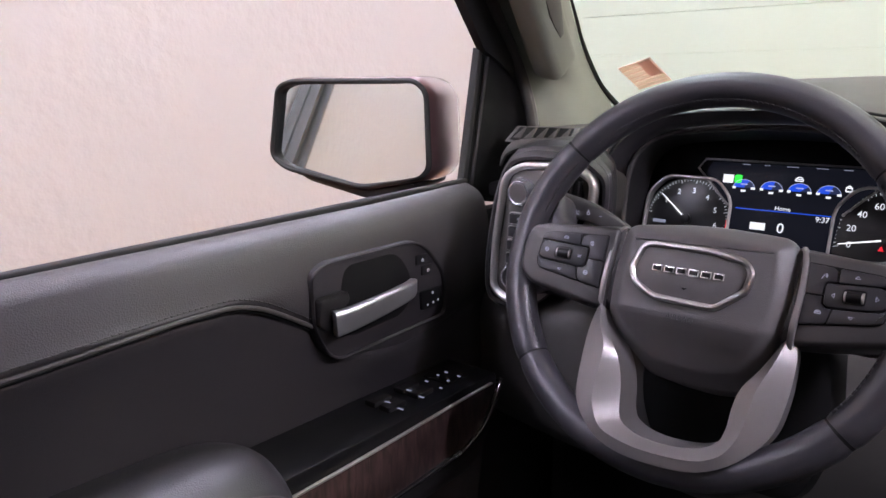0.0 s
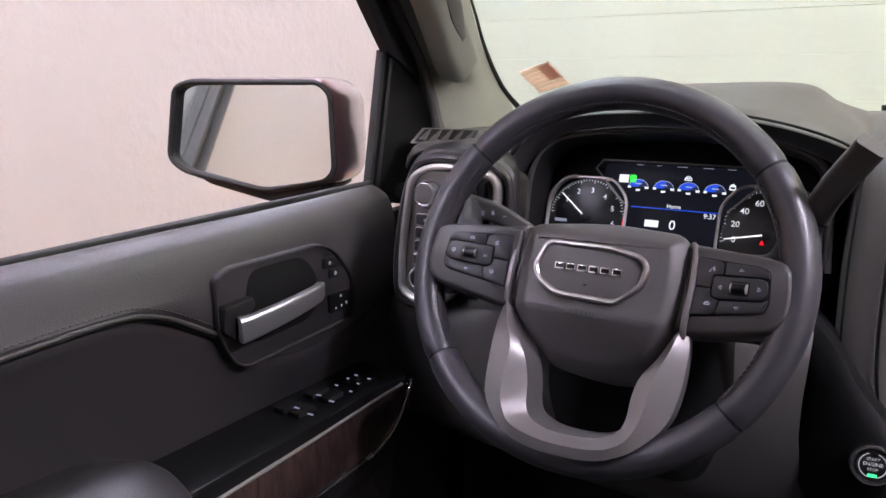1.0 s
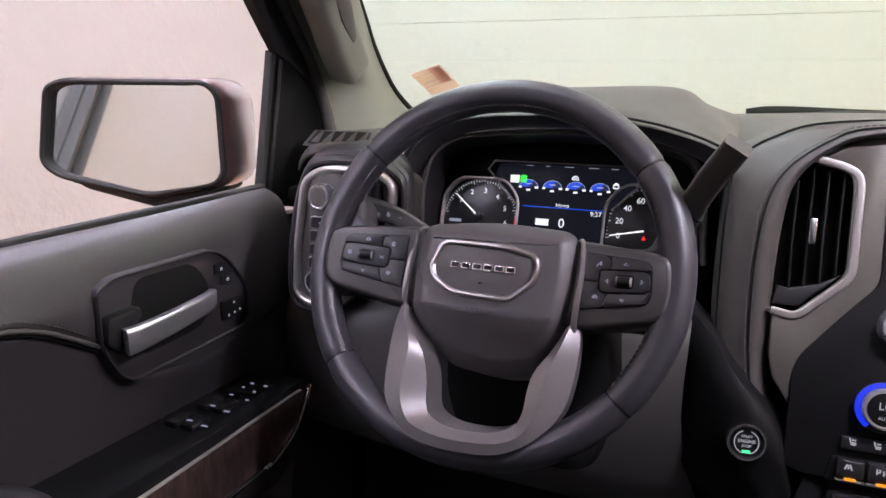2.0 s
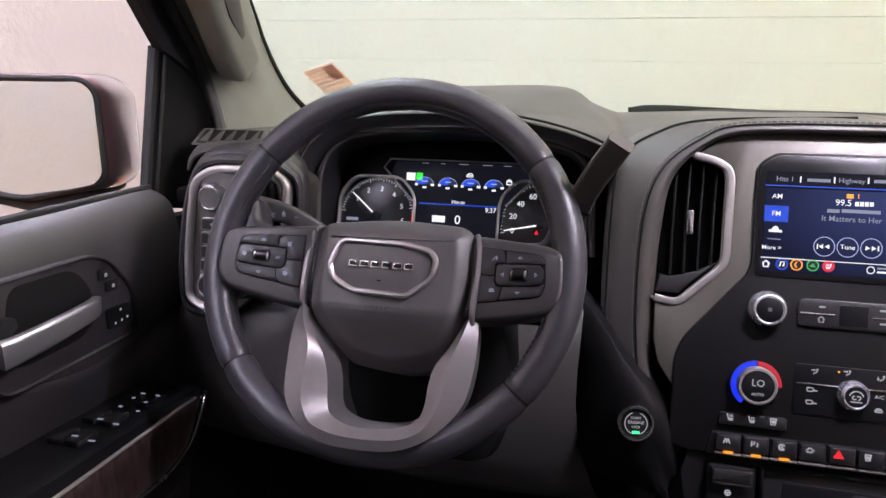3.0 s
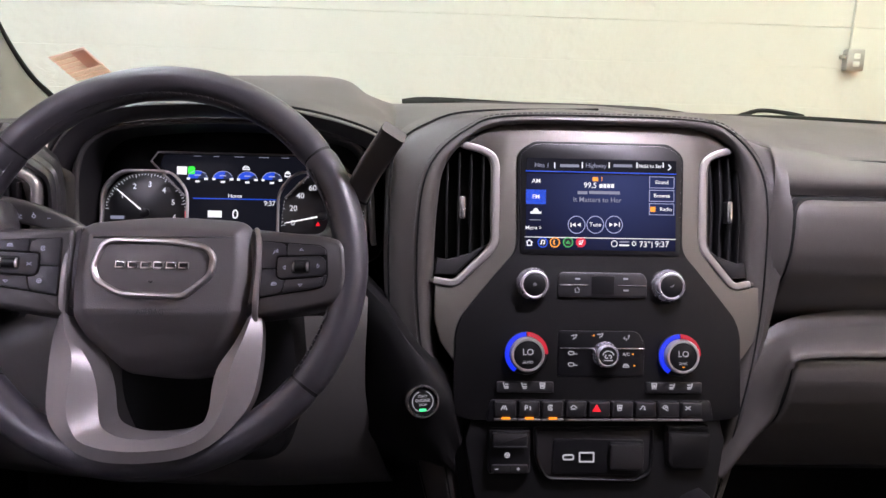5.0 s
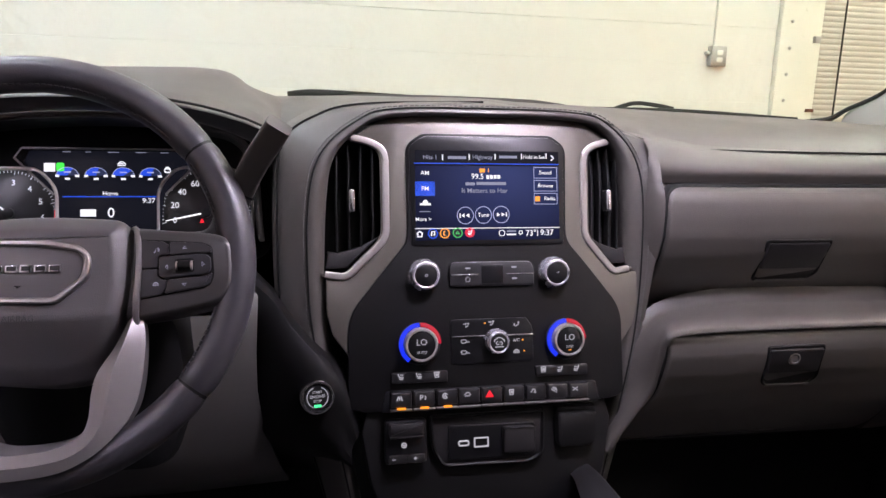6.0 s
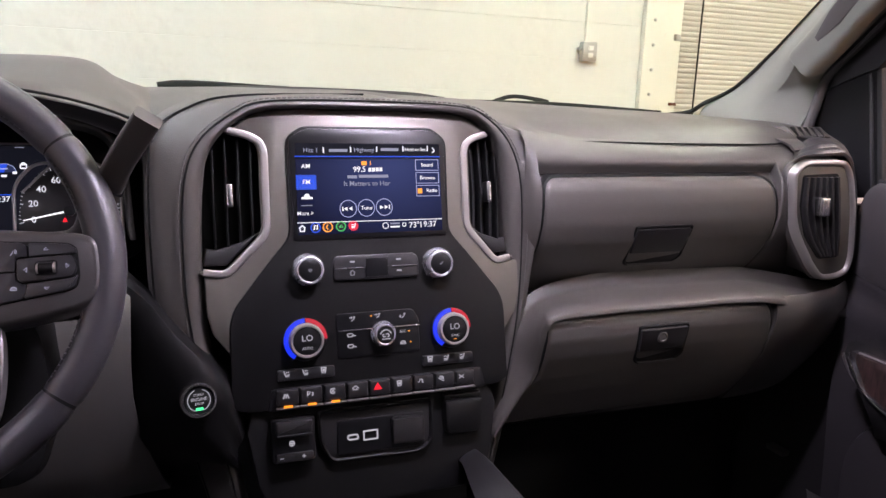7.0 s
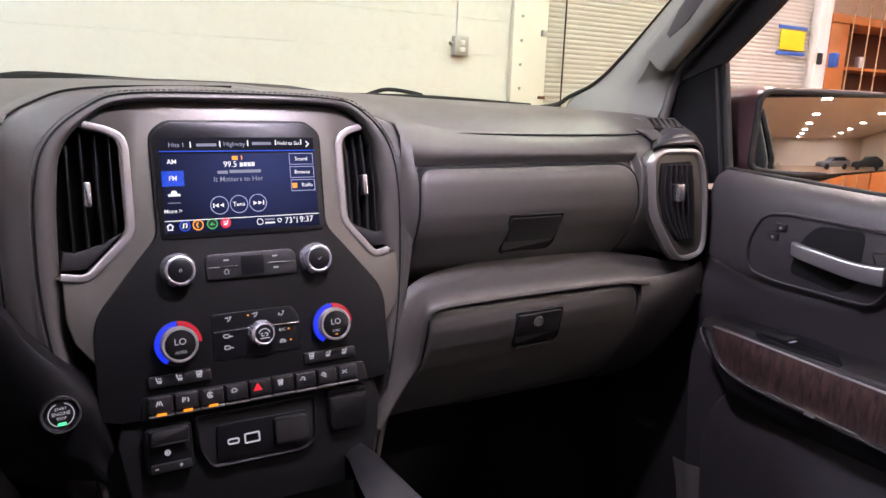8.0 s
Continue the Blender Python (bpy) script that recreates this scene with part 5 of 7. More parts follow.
# stalks
stalk = thing("wiper_stalk", "black wiper and light stalk with white marks", "stalk")
st_path = spline([(-0.52, 0.715, 1.308), (-0.555, 0.702, 1.330), (-0.585, 0.692, 1.348), (-0.612, 0.685, 1.357), (-0.645, 0.678, 1.362)], 18)
part("stalk_arm", sweep(st_path, rounded(rect(0.015, 0.026), 0.006, 4), scale=lambda u: 0.55 + 0.5 * u), STALKSKIN, stalk)
lever = thing("shift_lever", "black column shift lever", "shift lever")
part("lever_arm", sweep(spline([(-0.297, 0.705, 1.25), (-0.294, 0.690, 1.31), (-0.287, 0.672, 1.355), (-0.267, 0.650, 1.403), (-0.240, 0.630, 1.446)], 16), rounded(rect(0.024, 0.022), 0.004, 3), up=(0.0, 1, 0.1)), DASH, lever)
part("lever_ring", sweep([(-0.2760, 0.6595, 1.3815), (-0.2752, 0.6588, 1.3835)], rounded(rect(0.0248, 0.0228), 0.004, 3), up=(0.0, 1, 0.1)), BLACK, lever, "dark joint in the lever")
# ---- instruments ----
CL = pose(-0.441, 0.872, 1.36, -14)
cluster = thing("instrument_cluster", "lit instrument cluster with two dials and a display", "instrument cluster", m=CL)
part("back_plate", slab(rounded(rect(0.37, 0.17, 0, -0.005), 0.03, 5), 0.008, 0.03, edge=0.002), BLACK, cluster)
DIALFACE = material("dial_face_black", (0.006, 0.006, 0.007), 0.35)
WHITEGLOW, NEEDLE = glow("white_dial_print", (0.85, 0.87, 0.95), 0.9), glow("white_needle", (0.95, 0.95, 1.0), 1.3)


def text_mesh(words, size, align="CENTER"):
    cu = bpy.data.curves.new("words", "FONT")
    cu.body, cu.size, cu.align_x, cu.align_y, cu.extrude = words, size, align, "CENTER", 0.0001
    cu.resolution_u, cu.offset = 3, size * 0.004
    ob = new("words", cu)
    dg = bpy.context.evaluated_depsgraph_get()
    me = bpy.data.meshes.new_from_object(ob.evaluated_get(dg))
    bpy.data.objects.remove(ob)
    bpy.data.curves.remove(cu)
    return me


def words(txt, x, z, y, size, mat, parent, name="lettering", align="CENTER", turn=0):
    """Letters standing in the x-z plane of parent, facing the driver."""
    me = text_mesh(txt, size, align)
    me.materials.append(mat)
    ob = new(name, me)
    ob.matrix_basis = pose(x, y, z, 90, 0, 0) @ pose(0, 0, 0, 0, 0, turn)
    ob.parent = parent
    return ob


def gauge(name, x, z, r, numbers, a0, a1, hand, label):
    g = part(name, turned([(r, 0.004), (r, 0.002), (r * 0.98, 0.0015)], 64), DIALFACE, cluster, label, m=pose(x, 0, z))
    cut = rounded([(-r * 1.02, -r * 1.1), (r * 1.02, -r * 1.1), (r * 1.02, r * 0.55), (r * 0.62, r * 1.02), (-r * 0.62, r * 1.02), (-r * 1.02, r * 0.55)], r * 0.25, 5)
    part("bezel", ring_slab(cut, inset(cut, 0.0034), -0.006, 0.006, 0.001), SATIN, g, "satin silver bezel")
    bm = bmesh.new()
    for i in range(41):
        a = radians(a0 + (a1 - a0) * i / 40)
        l = 0.86 if i % 5 == 0 else 0.90
        sweep([(r * 0.95 * math.cos(a), 0.001, r * 0.95 * math.sin(a)), (r * l * math.cos(a), 0.001, r * l * math.sin(a))], rect(0.0006, 0.0004), up=(0, 1, 0), bm=bm)
    part("ticks", bm, WHITEGLOW, g)
    for k, txt in enumerate(numbers):
        a = radians(a0 + (a1 - a0) * k / (len(numbers) - 1))
        if math.sin(a) > -0.35:
            words(txt, r * 0.68 * math.cos(a), r * 0.68 * math.sin(a), 0.0008, r * 0.18, WHITEGLOW, g)
    a = radians(hand)
    part("needle", sweep([(-0.1 * r * math.cos(a), -0.003, -0.1 * r * math.sin(a)), (r * 0.86 * math.cos(a), -0.003, r * 0.86 * math.sin(a))], rect(0.0022, 0.001), up=(0, 1, 0), scale=lambda u: 1 - 0.5 * u), NEEDLE, g, "white needle")
    part("needle_hub", turned([(0.006, 0.0), (0.006, -0.004), (0.005, -0.0045)], 24), GLOSSY, g)
    return g


tach = gauge("tachometer", -0.1105, -0.0318, 0.053, ["", "1", "2", "3", "4", "5", "6"], 174, -8, 140, "rev counter, lit")
speedo = gauge("speedometer", 0.1085, -0.0318, 0.0555, ["0", "20", "40", "60", "80", "100", "120", "140"], 194, -2, 192, "speedometer, lit")
disp = part("info_display", slab(rounded([(-0.055, -0.06), (0.055, -0.06), (0.060, -0.01), (0.094, 0.028), (0.088, 0.042), (-0.088, 0.042), (-0.094, 0.028), (-0.060, -0.01)], 0.004, 3), -0.003, 0.004, edge=0.001), DARKSCREEN, cluster, "dark information display with blue gauges")
# ---- outer pods: lamp switches and end vents ----
def pod_outline(s):
    o = 0.022 if s < 0 else 0.0
    if s > 0:
        return rounded([(0.570, 1.388), (0.592, 1.404), (0.668, 1.404), (0.684, 1.384), (0.699, 1.335), (0.708, 1.262), (0.702, 1.238), (0.678, 1.230), (0.648, 1.230), (0.628, 1.248), (0.582, 1.308)], [0.014, 0.012, 0.014, 0.02, 0.03, 0.02, 0.012, 0.012, 0.012, 0.014, 0.03], 5)
    return [(s * x, z) for x, z in rounded([(0.572 + o, 1.388), (0.600 + o, 1.404), (0.672 + o, 1.402), (0.698 + o, 1.385), (0.710 + o, 1.30), (0.712 + o, 1.240), (0.686 + o, 1.226), (0.650 + o, 1.230), (0.618 + o, 1.260), (0.578 + o, 1.325)], [0.014, 0.014, 0.016, 0.014, 0.02, 0.016, 0.012, 0.014, 0.02, 0.02], 5)]


# Right pod is enlarged about the camera's position, to fit the view.
POD_VIEW_SCALE = pose(-0.228, -0.047, 1.4724) @ Matrix.Scale(1.05, 4) @ pose(0.228, 0.047, -1.4724)
for s in (-1, 1):
    top = "lamp_switch_pod" if s < 0 else "end_vent_pod"
    pod = thing(top, "black dash end pod with lamp switches and a vent" if s < 0 else "black dash end pod with an upright air vent", "dash pod", m=Matrix.Identity(4) if s < 0 else POD_VIEW_SCALE)
    part("shell", domed(inset(pod_outline(s), -0.002), [(0.012, 0.80), (0.004, 0.722), (0.0, 0.712), (0.001, 0.708), (0.004, 0.705), (0.008, 0.706)]), DASH, pod, sharp=60)
    o = pod_outline(s)
    part("pod_frame", ring_slab(o, inset(o, 0.0085), 0.694, 0.712, 0.003), SATIN if s < 0 else VENTMETAL, pod, "satin silver frame", sharp=50)
    q = 0.022 if s < 0 else 0.0
    over = [(0.620, 1.252), (0.596, 1.285), (0.578, 1.315), (0.5715, 1.345), (0.570, 1.380), (0.580, 1.398), (0.600, 1.408), (0.640, 1.409), (0.668, 1.408), (0.686, 1.390), (0.701, 1.34), (0.711, 1.27), (0.706, 1.234), (0.680, 1.226), (0.650, 1.226)]
    if s < 0:
        over = [(x + 0.022 + 0.006 * (x > 0.67), z - 0.0045 * (z > 1.395)) for x, z in over]
    else:
        over = [(0.579, 1.4030)] + over[6:13]
    cx, cz = 0.645 + q, 1.32
    hood, lean = [], (0.5 if s < 0 else 1.0)
    fade = lambda i, off: off if s < 0 else off * min(1.0, 0.15 + i / 2.2, 0.15 + (len(over) - 1 - i) / 1.5)
    for off, y in ((0.000, 0.702), (0.004, 0.701), (0.009, 0.705), (0.0105, 0.711), (0.0105, 0.7135), (0.015, 0.717), (0.0165, 0.7235), (0.0165, 0.727), (0.021, 0.733), (0.0225, 0.742), (0.024, 0.80)):
        hood.append([(s * (x + fade(i, off) * (x - cx) / math.hypot(x - cx, z - cz) + lean * (y - 0.706) * max(0.0, min(1.0, (cx - x) / 0.055))), y, z + fade(i, off) * (z - cz) / math.hypot(x - cx, z - cz)) for i, (x, z) in enumerate(over)])
    part("pod_hood", loft(hood[:-1], 60, thick=0.001), LEATHER, pod, "black ribbed hood", sharp=50)
    part("hood_side", loft(hood[-2:], 60, thick=0.001), PLASTIC, pod, "dark flank of the pod")
    part("pod_face", slab(inset(o, 0.008), 0.6990 if s > 0 else 0.7015, 0.715, edge=0.001), BRONZE if s > 0 else DASH, pod)
    if s > 0:
        # Flat black sheet on the face, standing in for the shaded opening.
        well = rounded([(0.591, 1.383), (0.656, 1.385), (0.668, 1.35), (0.679, 1.264), (0.640, 1.262), (0.608, 1.296), (0.592, 1.34)], 0.005, 3)
        part("vent_well", slab(well, 0.6980, 0.703, edge=0), BLACK, pod)
        for i in range(6):
            k = i / 5
            blade = spline([Vector(a).lerp(Vector(b), k) for a, b in (((0.5965, 0.697, 1.380), (0.6520, 0.697, 1.380)), ((0.5980, 0.695, 1.335), (0.6600, 0.695, 1.335)), ((0.6140, 0.695, 1.296), (0.6665, 0.695, 1.296)), ((0.6400, 0.697, 1.267), (0.6715, 0.697, 1.267)))], 12)
            part("slat", sweep(blade, rounded(rect(0.0046, 0.010), 0.002, 2), up=(0, 1, 0)), PLASTIC, pod)
        part("vent_tab", slab(rounded(rect(0.015, 0.027, 0.622, 1.340), 0.004, 3), 0.680, 0.695, edge=0.003), CHROME, pod, "chrome vent tab")
    else:
        part("control_strip", slab(rounded([(-0.706, 1.392), (-0.660, 1.394), (-0.672, 1.24), (-0.715, 1.245)], 0.006, 3), 0.698, 0.703, edge=0.001), PODGREY, pod, "grey switch strip")
        k = knob("lamp_knob", -0.689, 1.366, 0.0175, 0.014, pod, "chrome-ringed lamp switch", face=PODGREY)
        k.matrix_basis = pose(-0.689, 0.699, 1.366)
        for i in range(4):
            key = part("key", slab(rounded(rect(0.030, 0.0125, -0.690 - 0.0012 * i, 1.334 - 0.0165 * i), 0.002, 2), 0.6935, 0.70, edge=0.0012), SWITCHCAP, pod)
            part("key_gap", ring_slab(rounded(rect(0.0325, 0.0150, -0.690 - 0.0012 * i, 1.334 - 0.0165 * i), 0.0025, 2), rounded(rect(0.030, 0.0125, -0.690 - 0.0012 * i, 1.334 - 0.0165 * i), 0.002, 2), 0.6962, 0.70, 0.0004), SATIN, pod)
            # The key's print is given a faint glow.
            part("key_mark", slab(rect(0.0070, 0.0028, -0.690 - 0.0012 * i, 1.334 - 0.0165 * i), 0.6931, 0.694, edge=0), SOFTMARK, pod, "pale glowing mark")
        k = knob("dimmer_knob", -0.698, 1.262, 0.016, 0.012, pod, "dark dimmer wheel", face=PLASTIC)
        k.matrix_basis = pose(-0.698, 0.699, 1.262)
        # Black sheet laid flat where the vent's shaded hollow would be.
        well = rounded([(-0.655, 1.388), (-0.615, 1.388), (-0.606, 1.34), (-0.64, 1.26), (-0.665, 1.25)], 0.006, 3)
        part("vent_well", slab(well, 0.7005, 0.703, edge=0), BLACK, pod)
        for i in range(4):
            part("slat", sweep([(-0.648 + 0.011 * i, 0.699, 1.384), (-0.650 + 0.011 * i, 0.699, 1.28 + 0.02 * i)], rounded(rect(0.003, 0.008), 0.001, 2), up=(0, 1, 0)), PLASTIC, pod)
    # end cap with side window vent: slanting mouth painted black for shade, upright vanes
    own = pod.matrix_basis.inverted()
    put = lambda name, bm, mat, under, label="", **kw: part(name, bm, mat, under, label, m=own if under is pod else None, **kw)
    put("end_cap", loft([[(s * x, y, z) for x, y, z in row_] for row_ in (
        ((0.640, 0.765, 1.412), (0.68, 0.755, 1.417), (0.72, 0.755, 1.416), (0.76, 0.770, 1.405), (0.785, 0.79, 1.385)),
        ((0.640, 0.790, 1.424), (0.68, 0.785, 1.423), (0.72, 0.785, 1.423), (0.765, 0.795, 1.42), (0.79, 0.81, 1.405)),
        ((0.640, 0.88, 1.434), (0.68, 0.88, 1.434), (0.72, 0.88, 1.434), (0.77, 0.88, 1.434), (0.80, 0.90, 1.425)),
        ((0.640, 1.10, 1.438), (0.68, 1.10, 1.440), (0.72, 1.10, 1.440), (0.77, 1.10, 1.440), (0.81, 1.08, 1.436)))], 24, across=12, thick=0.003), DASH, pod, "black dash end cap")
    x0, x1, y0, z0, z1 = (0.685, 0.772, 0.792, 1.4200, 1.4385) if s < 0 else (0.690, 0.757, 0.806, 1.4275, 1.4445)
    rise = lambda u, v, d=0.0: Vector((s * (x0 + (x1 - x0) * u), y0 + 0.026 * v - d * 0.55, z0 + (z1 - z0) * v + d * 0.8))
    body = bmesh.new()
    foot = [body.verts.new(rise(u, v)) for u, v in ((-0.10, -0.08), (1.08, -0.08), (1.05, 1.0), (-0.05, 1.0))]
    rear_ = [body.verts.new((s * x, y, z)) for x, y, z in ((x0 - 0.006, y0 + 0.02, z0 - 0.004), (x1 + 0.006, y0 + 0.02, z0 - 0.004), (x1 + 0.006, y0 + 0.11, z1 - 0.003), (x0 - 0.010, y0 + 0.11, z1 - 0.003))]
    for f in ((0, 1, 2, 3), (4, 5, 6, 7), (0, 1, 5, 4), (1, 2, 6, 5), (2, 3, 7, 6), (3, 0, 4, 7)):
        body.faces.new([(foot + rear_)[k_] for k_ in f])
    bmesh.ops.bevel(body, geom=body.edges[:], offset=0.0015, segments=2, affect="EDGES", profile=0.5)
    demist = put("demist_vent", body, DASH, pod, "black side window vent")
    mouth = bmesh.new()
    near_, far_ = [[mouth.verts.new(rise(u, v, d)) for u, v in ((0.0, 0.06), (1.0, 0.06), (0.97, 0.90), (0.03, 0.90))] for d in (0.0007, -0.002)]
    for k_ in range(4):
        mouth.faces.new((near_[k_ - 1], near_[k_], far_[k_], far_[k_ - 1]))
    mouth.faces.new(near_), mouth.faces.new(far_)
    put("vent_slot", mouth, BLACK, demist, smooth=False)
    for i in range(5):
        u = 0.10 + 0.195 * i
        bm = bmesh.new()
        lo_, hi_ = [[bm.verts.new(rise(u + du, v, d)) for du, v in ((-0.065, 0.08), (0.060, 0.08), (0.030 + 0.05 * s, 0.86), (0.012 + 0.05 * s, 0.86))] for d in (0.0008, 0.0030)]
        for k_ in range(4):
            bm.faces.new((lo_[k_ - 1], lo_[k_], hi_[k_], hi_[k_ - 1]))
        bm.faces.new(lo_), bm.faces.new(hi_)
        put("vane", bm, DASH, demist, smooth=False)
# ---- doors ----
WOOD = None


def wood_material():
    m = bpy.data.materials.new("dark_grained_wood")
    m.use_nodes = True
    nt = m.node_tree
    b = nt.nodes["Principled BSDF"]
    co, mp = nt.nodes.new("ShaderNodeTexCoord"), nt.nodes.new("ShaderNodeMapping")
    mp.inputs["Scale"].default_value = (70, 5, 16)
    n1 = nt.nodes.new("ShaderNodeTexNoise")
    n1.inputs["Scale"].default_value, n1.inputs["Detail"].default_value, n1.inputs["Distortion"].default_value = 2.0, 8, 0.6
    ramp = nt.nodes.new("ShaderNodeValToRGB")
    ramp.color_ramp.elements[0].position, ramp.color_ramp.elements[0].color = 0.34, (0.014, 0.008, 0.008, 1)
    ramp.color_ramp.elements[1].position, ramp.color_ramp.elements[1].color = 0.70, (0.088, 0.053, 0.049, 1)
    nt.links.new(co.outputs["Object"], mp.inputs[0])
    nt.links.new(mp.outputs[0], n1.inputs["Vector"])
    nt.links.new(n1.outputs["Fac"], ramp.inputs[0])
    nt.links.new(ramp.outputs[0], b.inputs["Base Color"])
    b.inputs["Roughness"].default_value = 0.34
    b.inputs["Coat Weight"].default_value, b.inputs["Coat Roughness"].default_value = 0.4, 0.12
    return m


WOOD = wood_material()


def door(s, name, label):
    d = thing(name, label, "door", kind="structure")
    at = lambda pts: [(s * x, y, z) for x, y, z in pts]
    inner = pose(s * 0.7615, 0, 0, 0, 0, -90 * s)
    flat = lambda pts: [(-s * y, z) for y, z in pts]
    ys = (-0.35, 0.0, 0.15, 0.30, 0.36, 0.43, 0.47, 0.56, 0.66, 0.72, 0.755)
    sill = lambda y: 1.362 - 0.036 * (0.71 - y)
    low = dict(zip(ys, (1.256, 1.273, 1.280, 1.290, 1.284, 1.248, 1.215, 1.200, 1.205, 1.215, 1.225)))
    bulge = lambda y: 0.018 * max(0.0, min(1.0, (y - 0.60) / 0.12))
    rows = [[(0.845, y, sill(y) - 0.020) for y in ys], [(0.818, y, sill(y) - 0.006) for y in ys], [(0.797 + bulge(y), y, sill(y) - 0.001) for y in ys],
            [(0.772 + bulge(y), y, sill(y) - 0.014) for y in ys], [(0.760 + bulge(y), y, sill(y) - 0.045) for y in ys],
            [(0.757 + bulge(y), y, (sill(y) - 0.045 + low[y]) / 2) for y in ys], [(0.760 + bulge(y), y, low[y] + 0.003) for y in ys], [(0.768 + bulge(y), y, low[y]) for y in ys]]
    part("upper_pad", loft([at(r) for r in rows], 70, across=26, thick=0.003), PADSKIN, d, "black soft upper door pad")
    line = at([(0.7575, y, low[y] + 0.010) for y in ys[:6]])
    part("pad_stitching", stitches(spline(line, 60), 0.0055, 0.0042, 0.0007, lift=(-s * 0.0008, 0, 0)), STITCH, d, "grey thread along the pad")
    part("pad_seam", sweep(spline(at([(0.757, y, low[y] + 0.003) for y in ys[:6]]), 50), oval(0.0022, 0.0022, 8)), HARD, d, "raised piped seam")
    part("seam_groove", sweep(spline(at([(0.760, y, low[y] - 0.001) for y in ys[:6]]), 50), oval(0.0016, 0.0016, 6)), BLACK, d)
    part("window_seal", sweep(at([(0.822, -0.35, sill(-0.35) - 0.012), (0.822, 0.2, sill(0.2) - 0.010), (0.822, 0.76, sill(0.76) - 0.006)]), rounded(rect(0.012, 0.020), 0.004, 3)), RUBBER, d, "black window seal")
    lower = [[(0.786 + bulge(y), y, low[y] + 0.022) for y in ys], [(0.7645 + bulge(y), y, low[y] - 0.002) for y in ys], [(0.765 + bulge(y), y, low[y] - 0.022) for y in ys], [(0.773, y, 1.155) for y in ys], [(0.782, y, 1.10) for y in ys], [(0.775, y, 1.02) for y in ys], [(0.790, y, 0.85) for y in ys], [(0.80, y, 0.66) for y in ys]]
    part("lower_panel", loft([at(r) for r in lower], 30, across=20, thick=0.003), DOORSKIN, d, "dark moulded door panel")
    # handle bezel, cup and lever
    bez = rounded([(0.4225, 1.250), (0.450, 1.208), (0.635, 1.218), (0.634, 1.268), (0.588, 1.319), (0.440, 1.3155), (0.4215, 1.306)], [0.02, 0.02, 0.016, 0.02, 0.03, 0.016, 0.008], 6)
    if s > 0:
        bez = rounded([(0.428, 1.250), (0.452, 1.2075), (0.600, 1.2085), (0.650, 1.216), (0.658, 1.262), (0.634, 1.309), (0.600, 1.3165), (0.440, 1.3135), (0.427, 1.300)], [0.02, 0.02, 0.03, 0.02, 0.03, 0.016, 0.02, 0.012, 0.008], 6)
    bezel = part("handle_bezel", ring_slab(flat(bez), inset(flat(bez), 0.0035), -0.010, 0.02, 0.0025), DOORSKIN, d, "black handle surround", m=inner)
    face = inset(flat(bez), 0.003)
    part("bezel_face", slab(face, -0.006, 0.01, edge=0.001), DOORSKIN, bezel)
    # The cup is a flat black plate; its darkness stands for the hollow's shade.
    cup = flat(rounded([(0.455, 1.246), (0.474, 1.230), (0.556, 1.236), (0.576, 1.256), (0.566, 1.288), (0.545, 1.309), (0.468, 1.307)], 0.014, 5))
    if s > 0:
        cup = flat(rounded([(0.478, 1.235), (0.500, 1.216), (0.579, 1.2285), (0.578, 1.245), (0.566, 1.283), (0.545, 1.306), (0.477, 1.308)], 0.012, 5))
    part("handle_cup", slab(cup, -0.0065, 0.0, edge=0.0004), BLACK, bezel, "flat black plate for the shaded handle cup")
    bar = [(-s * 0.440, -0.020, 1.2575), (-s * 0.455, -0.024, 1.2590), (-s * 0.50, -0.026, 1.2640), (-s * 0.548, -0.022, 1.2685), (-s * 0.564, -0.016, 1.2700)]
    if s > 0:
        bar = [(-s * 0.436, -0.024, 1.2595), (-s * 0.455, -0.028, 1.2590), (-s * 0.484, -0.028, 1.2600), (-s * 0.542, -0.026, 1.2670), (-s * 0.566, -0.020, 1.2695), (-s * 0.573, -0.012, 1.2700)]
    part("door_handle", sweep(spline(bar, 20), rounded([(-0.006, -0.0150), (0.006, -0.0150), (0.007, 0.0110), (-0.007, 0.0110)], 0.004, 3), scale=lambda u: 1.0 - 0.3 * u), GRIPMETAL, bezel, "bright silver door handle")
    part("handle_foot", slab(rounded(flat([(0.4245, 1.256), (0.4400, 1.2445), (0.456, 1.264), (0.468, 1.273), (0.465, 1.283), (0.428, 1.2805)] if s < 0 else [(0.425, 1.250), (0.440, 1.2445), (0.456, 1.266), (0.463, 1.284), (0.428, 1.2860)]), 0.004, 3), -0.016, -0.004, edge=0.003), PLASTIC, bezel)
    for (y0, z0) in ((0.589, 1.2935), (0.599, 1.2800)) if s < 0 else ((0.602, 1.2930), (0.614, 1.2775)):
        part("lock_key", slab(rounded(flat([(y0 - 0.010, z0 - 0.006), (y0 + 0.008, z0 - 0.006), (y0 + 0.010, z0 + 0.006), (y0 - 0.010, z0 + 0.006)]), 0.002, 2), -0.0082, -0.005, edge=0.001), KEYCAP, bezel)
    if s < 0:
        part("memory_keys", slab(rounded(flat([(0.588, 1.2325), (0.627, 1.2345), (0.622, 1.2560), (0.586, 1.2555)]), 0.004, 3), -0.009, -0.005, edge=0.001), GLOSSY, bezel)
    # armrest with switch panel and wood
    ends = lambda x, z, g: [(x, y - g, z + dz) for y, dz in ((-0.30, 0.0), (0.05, 0.003), (0.22, 0.003), (0.30, -0.002), (0.336, -0.020), (0.348, -0.048))]
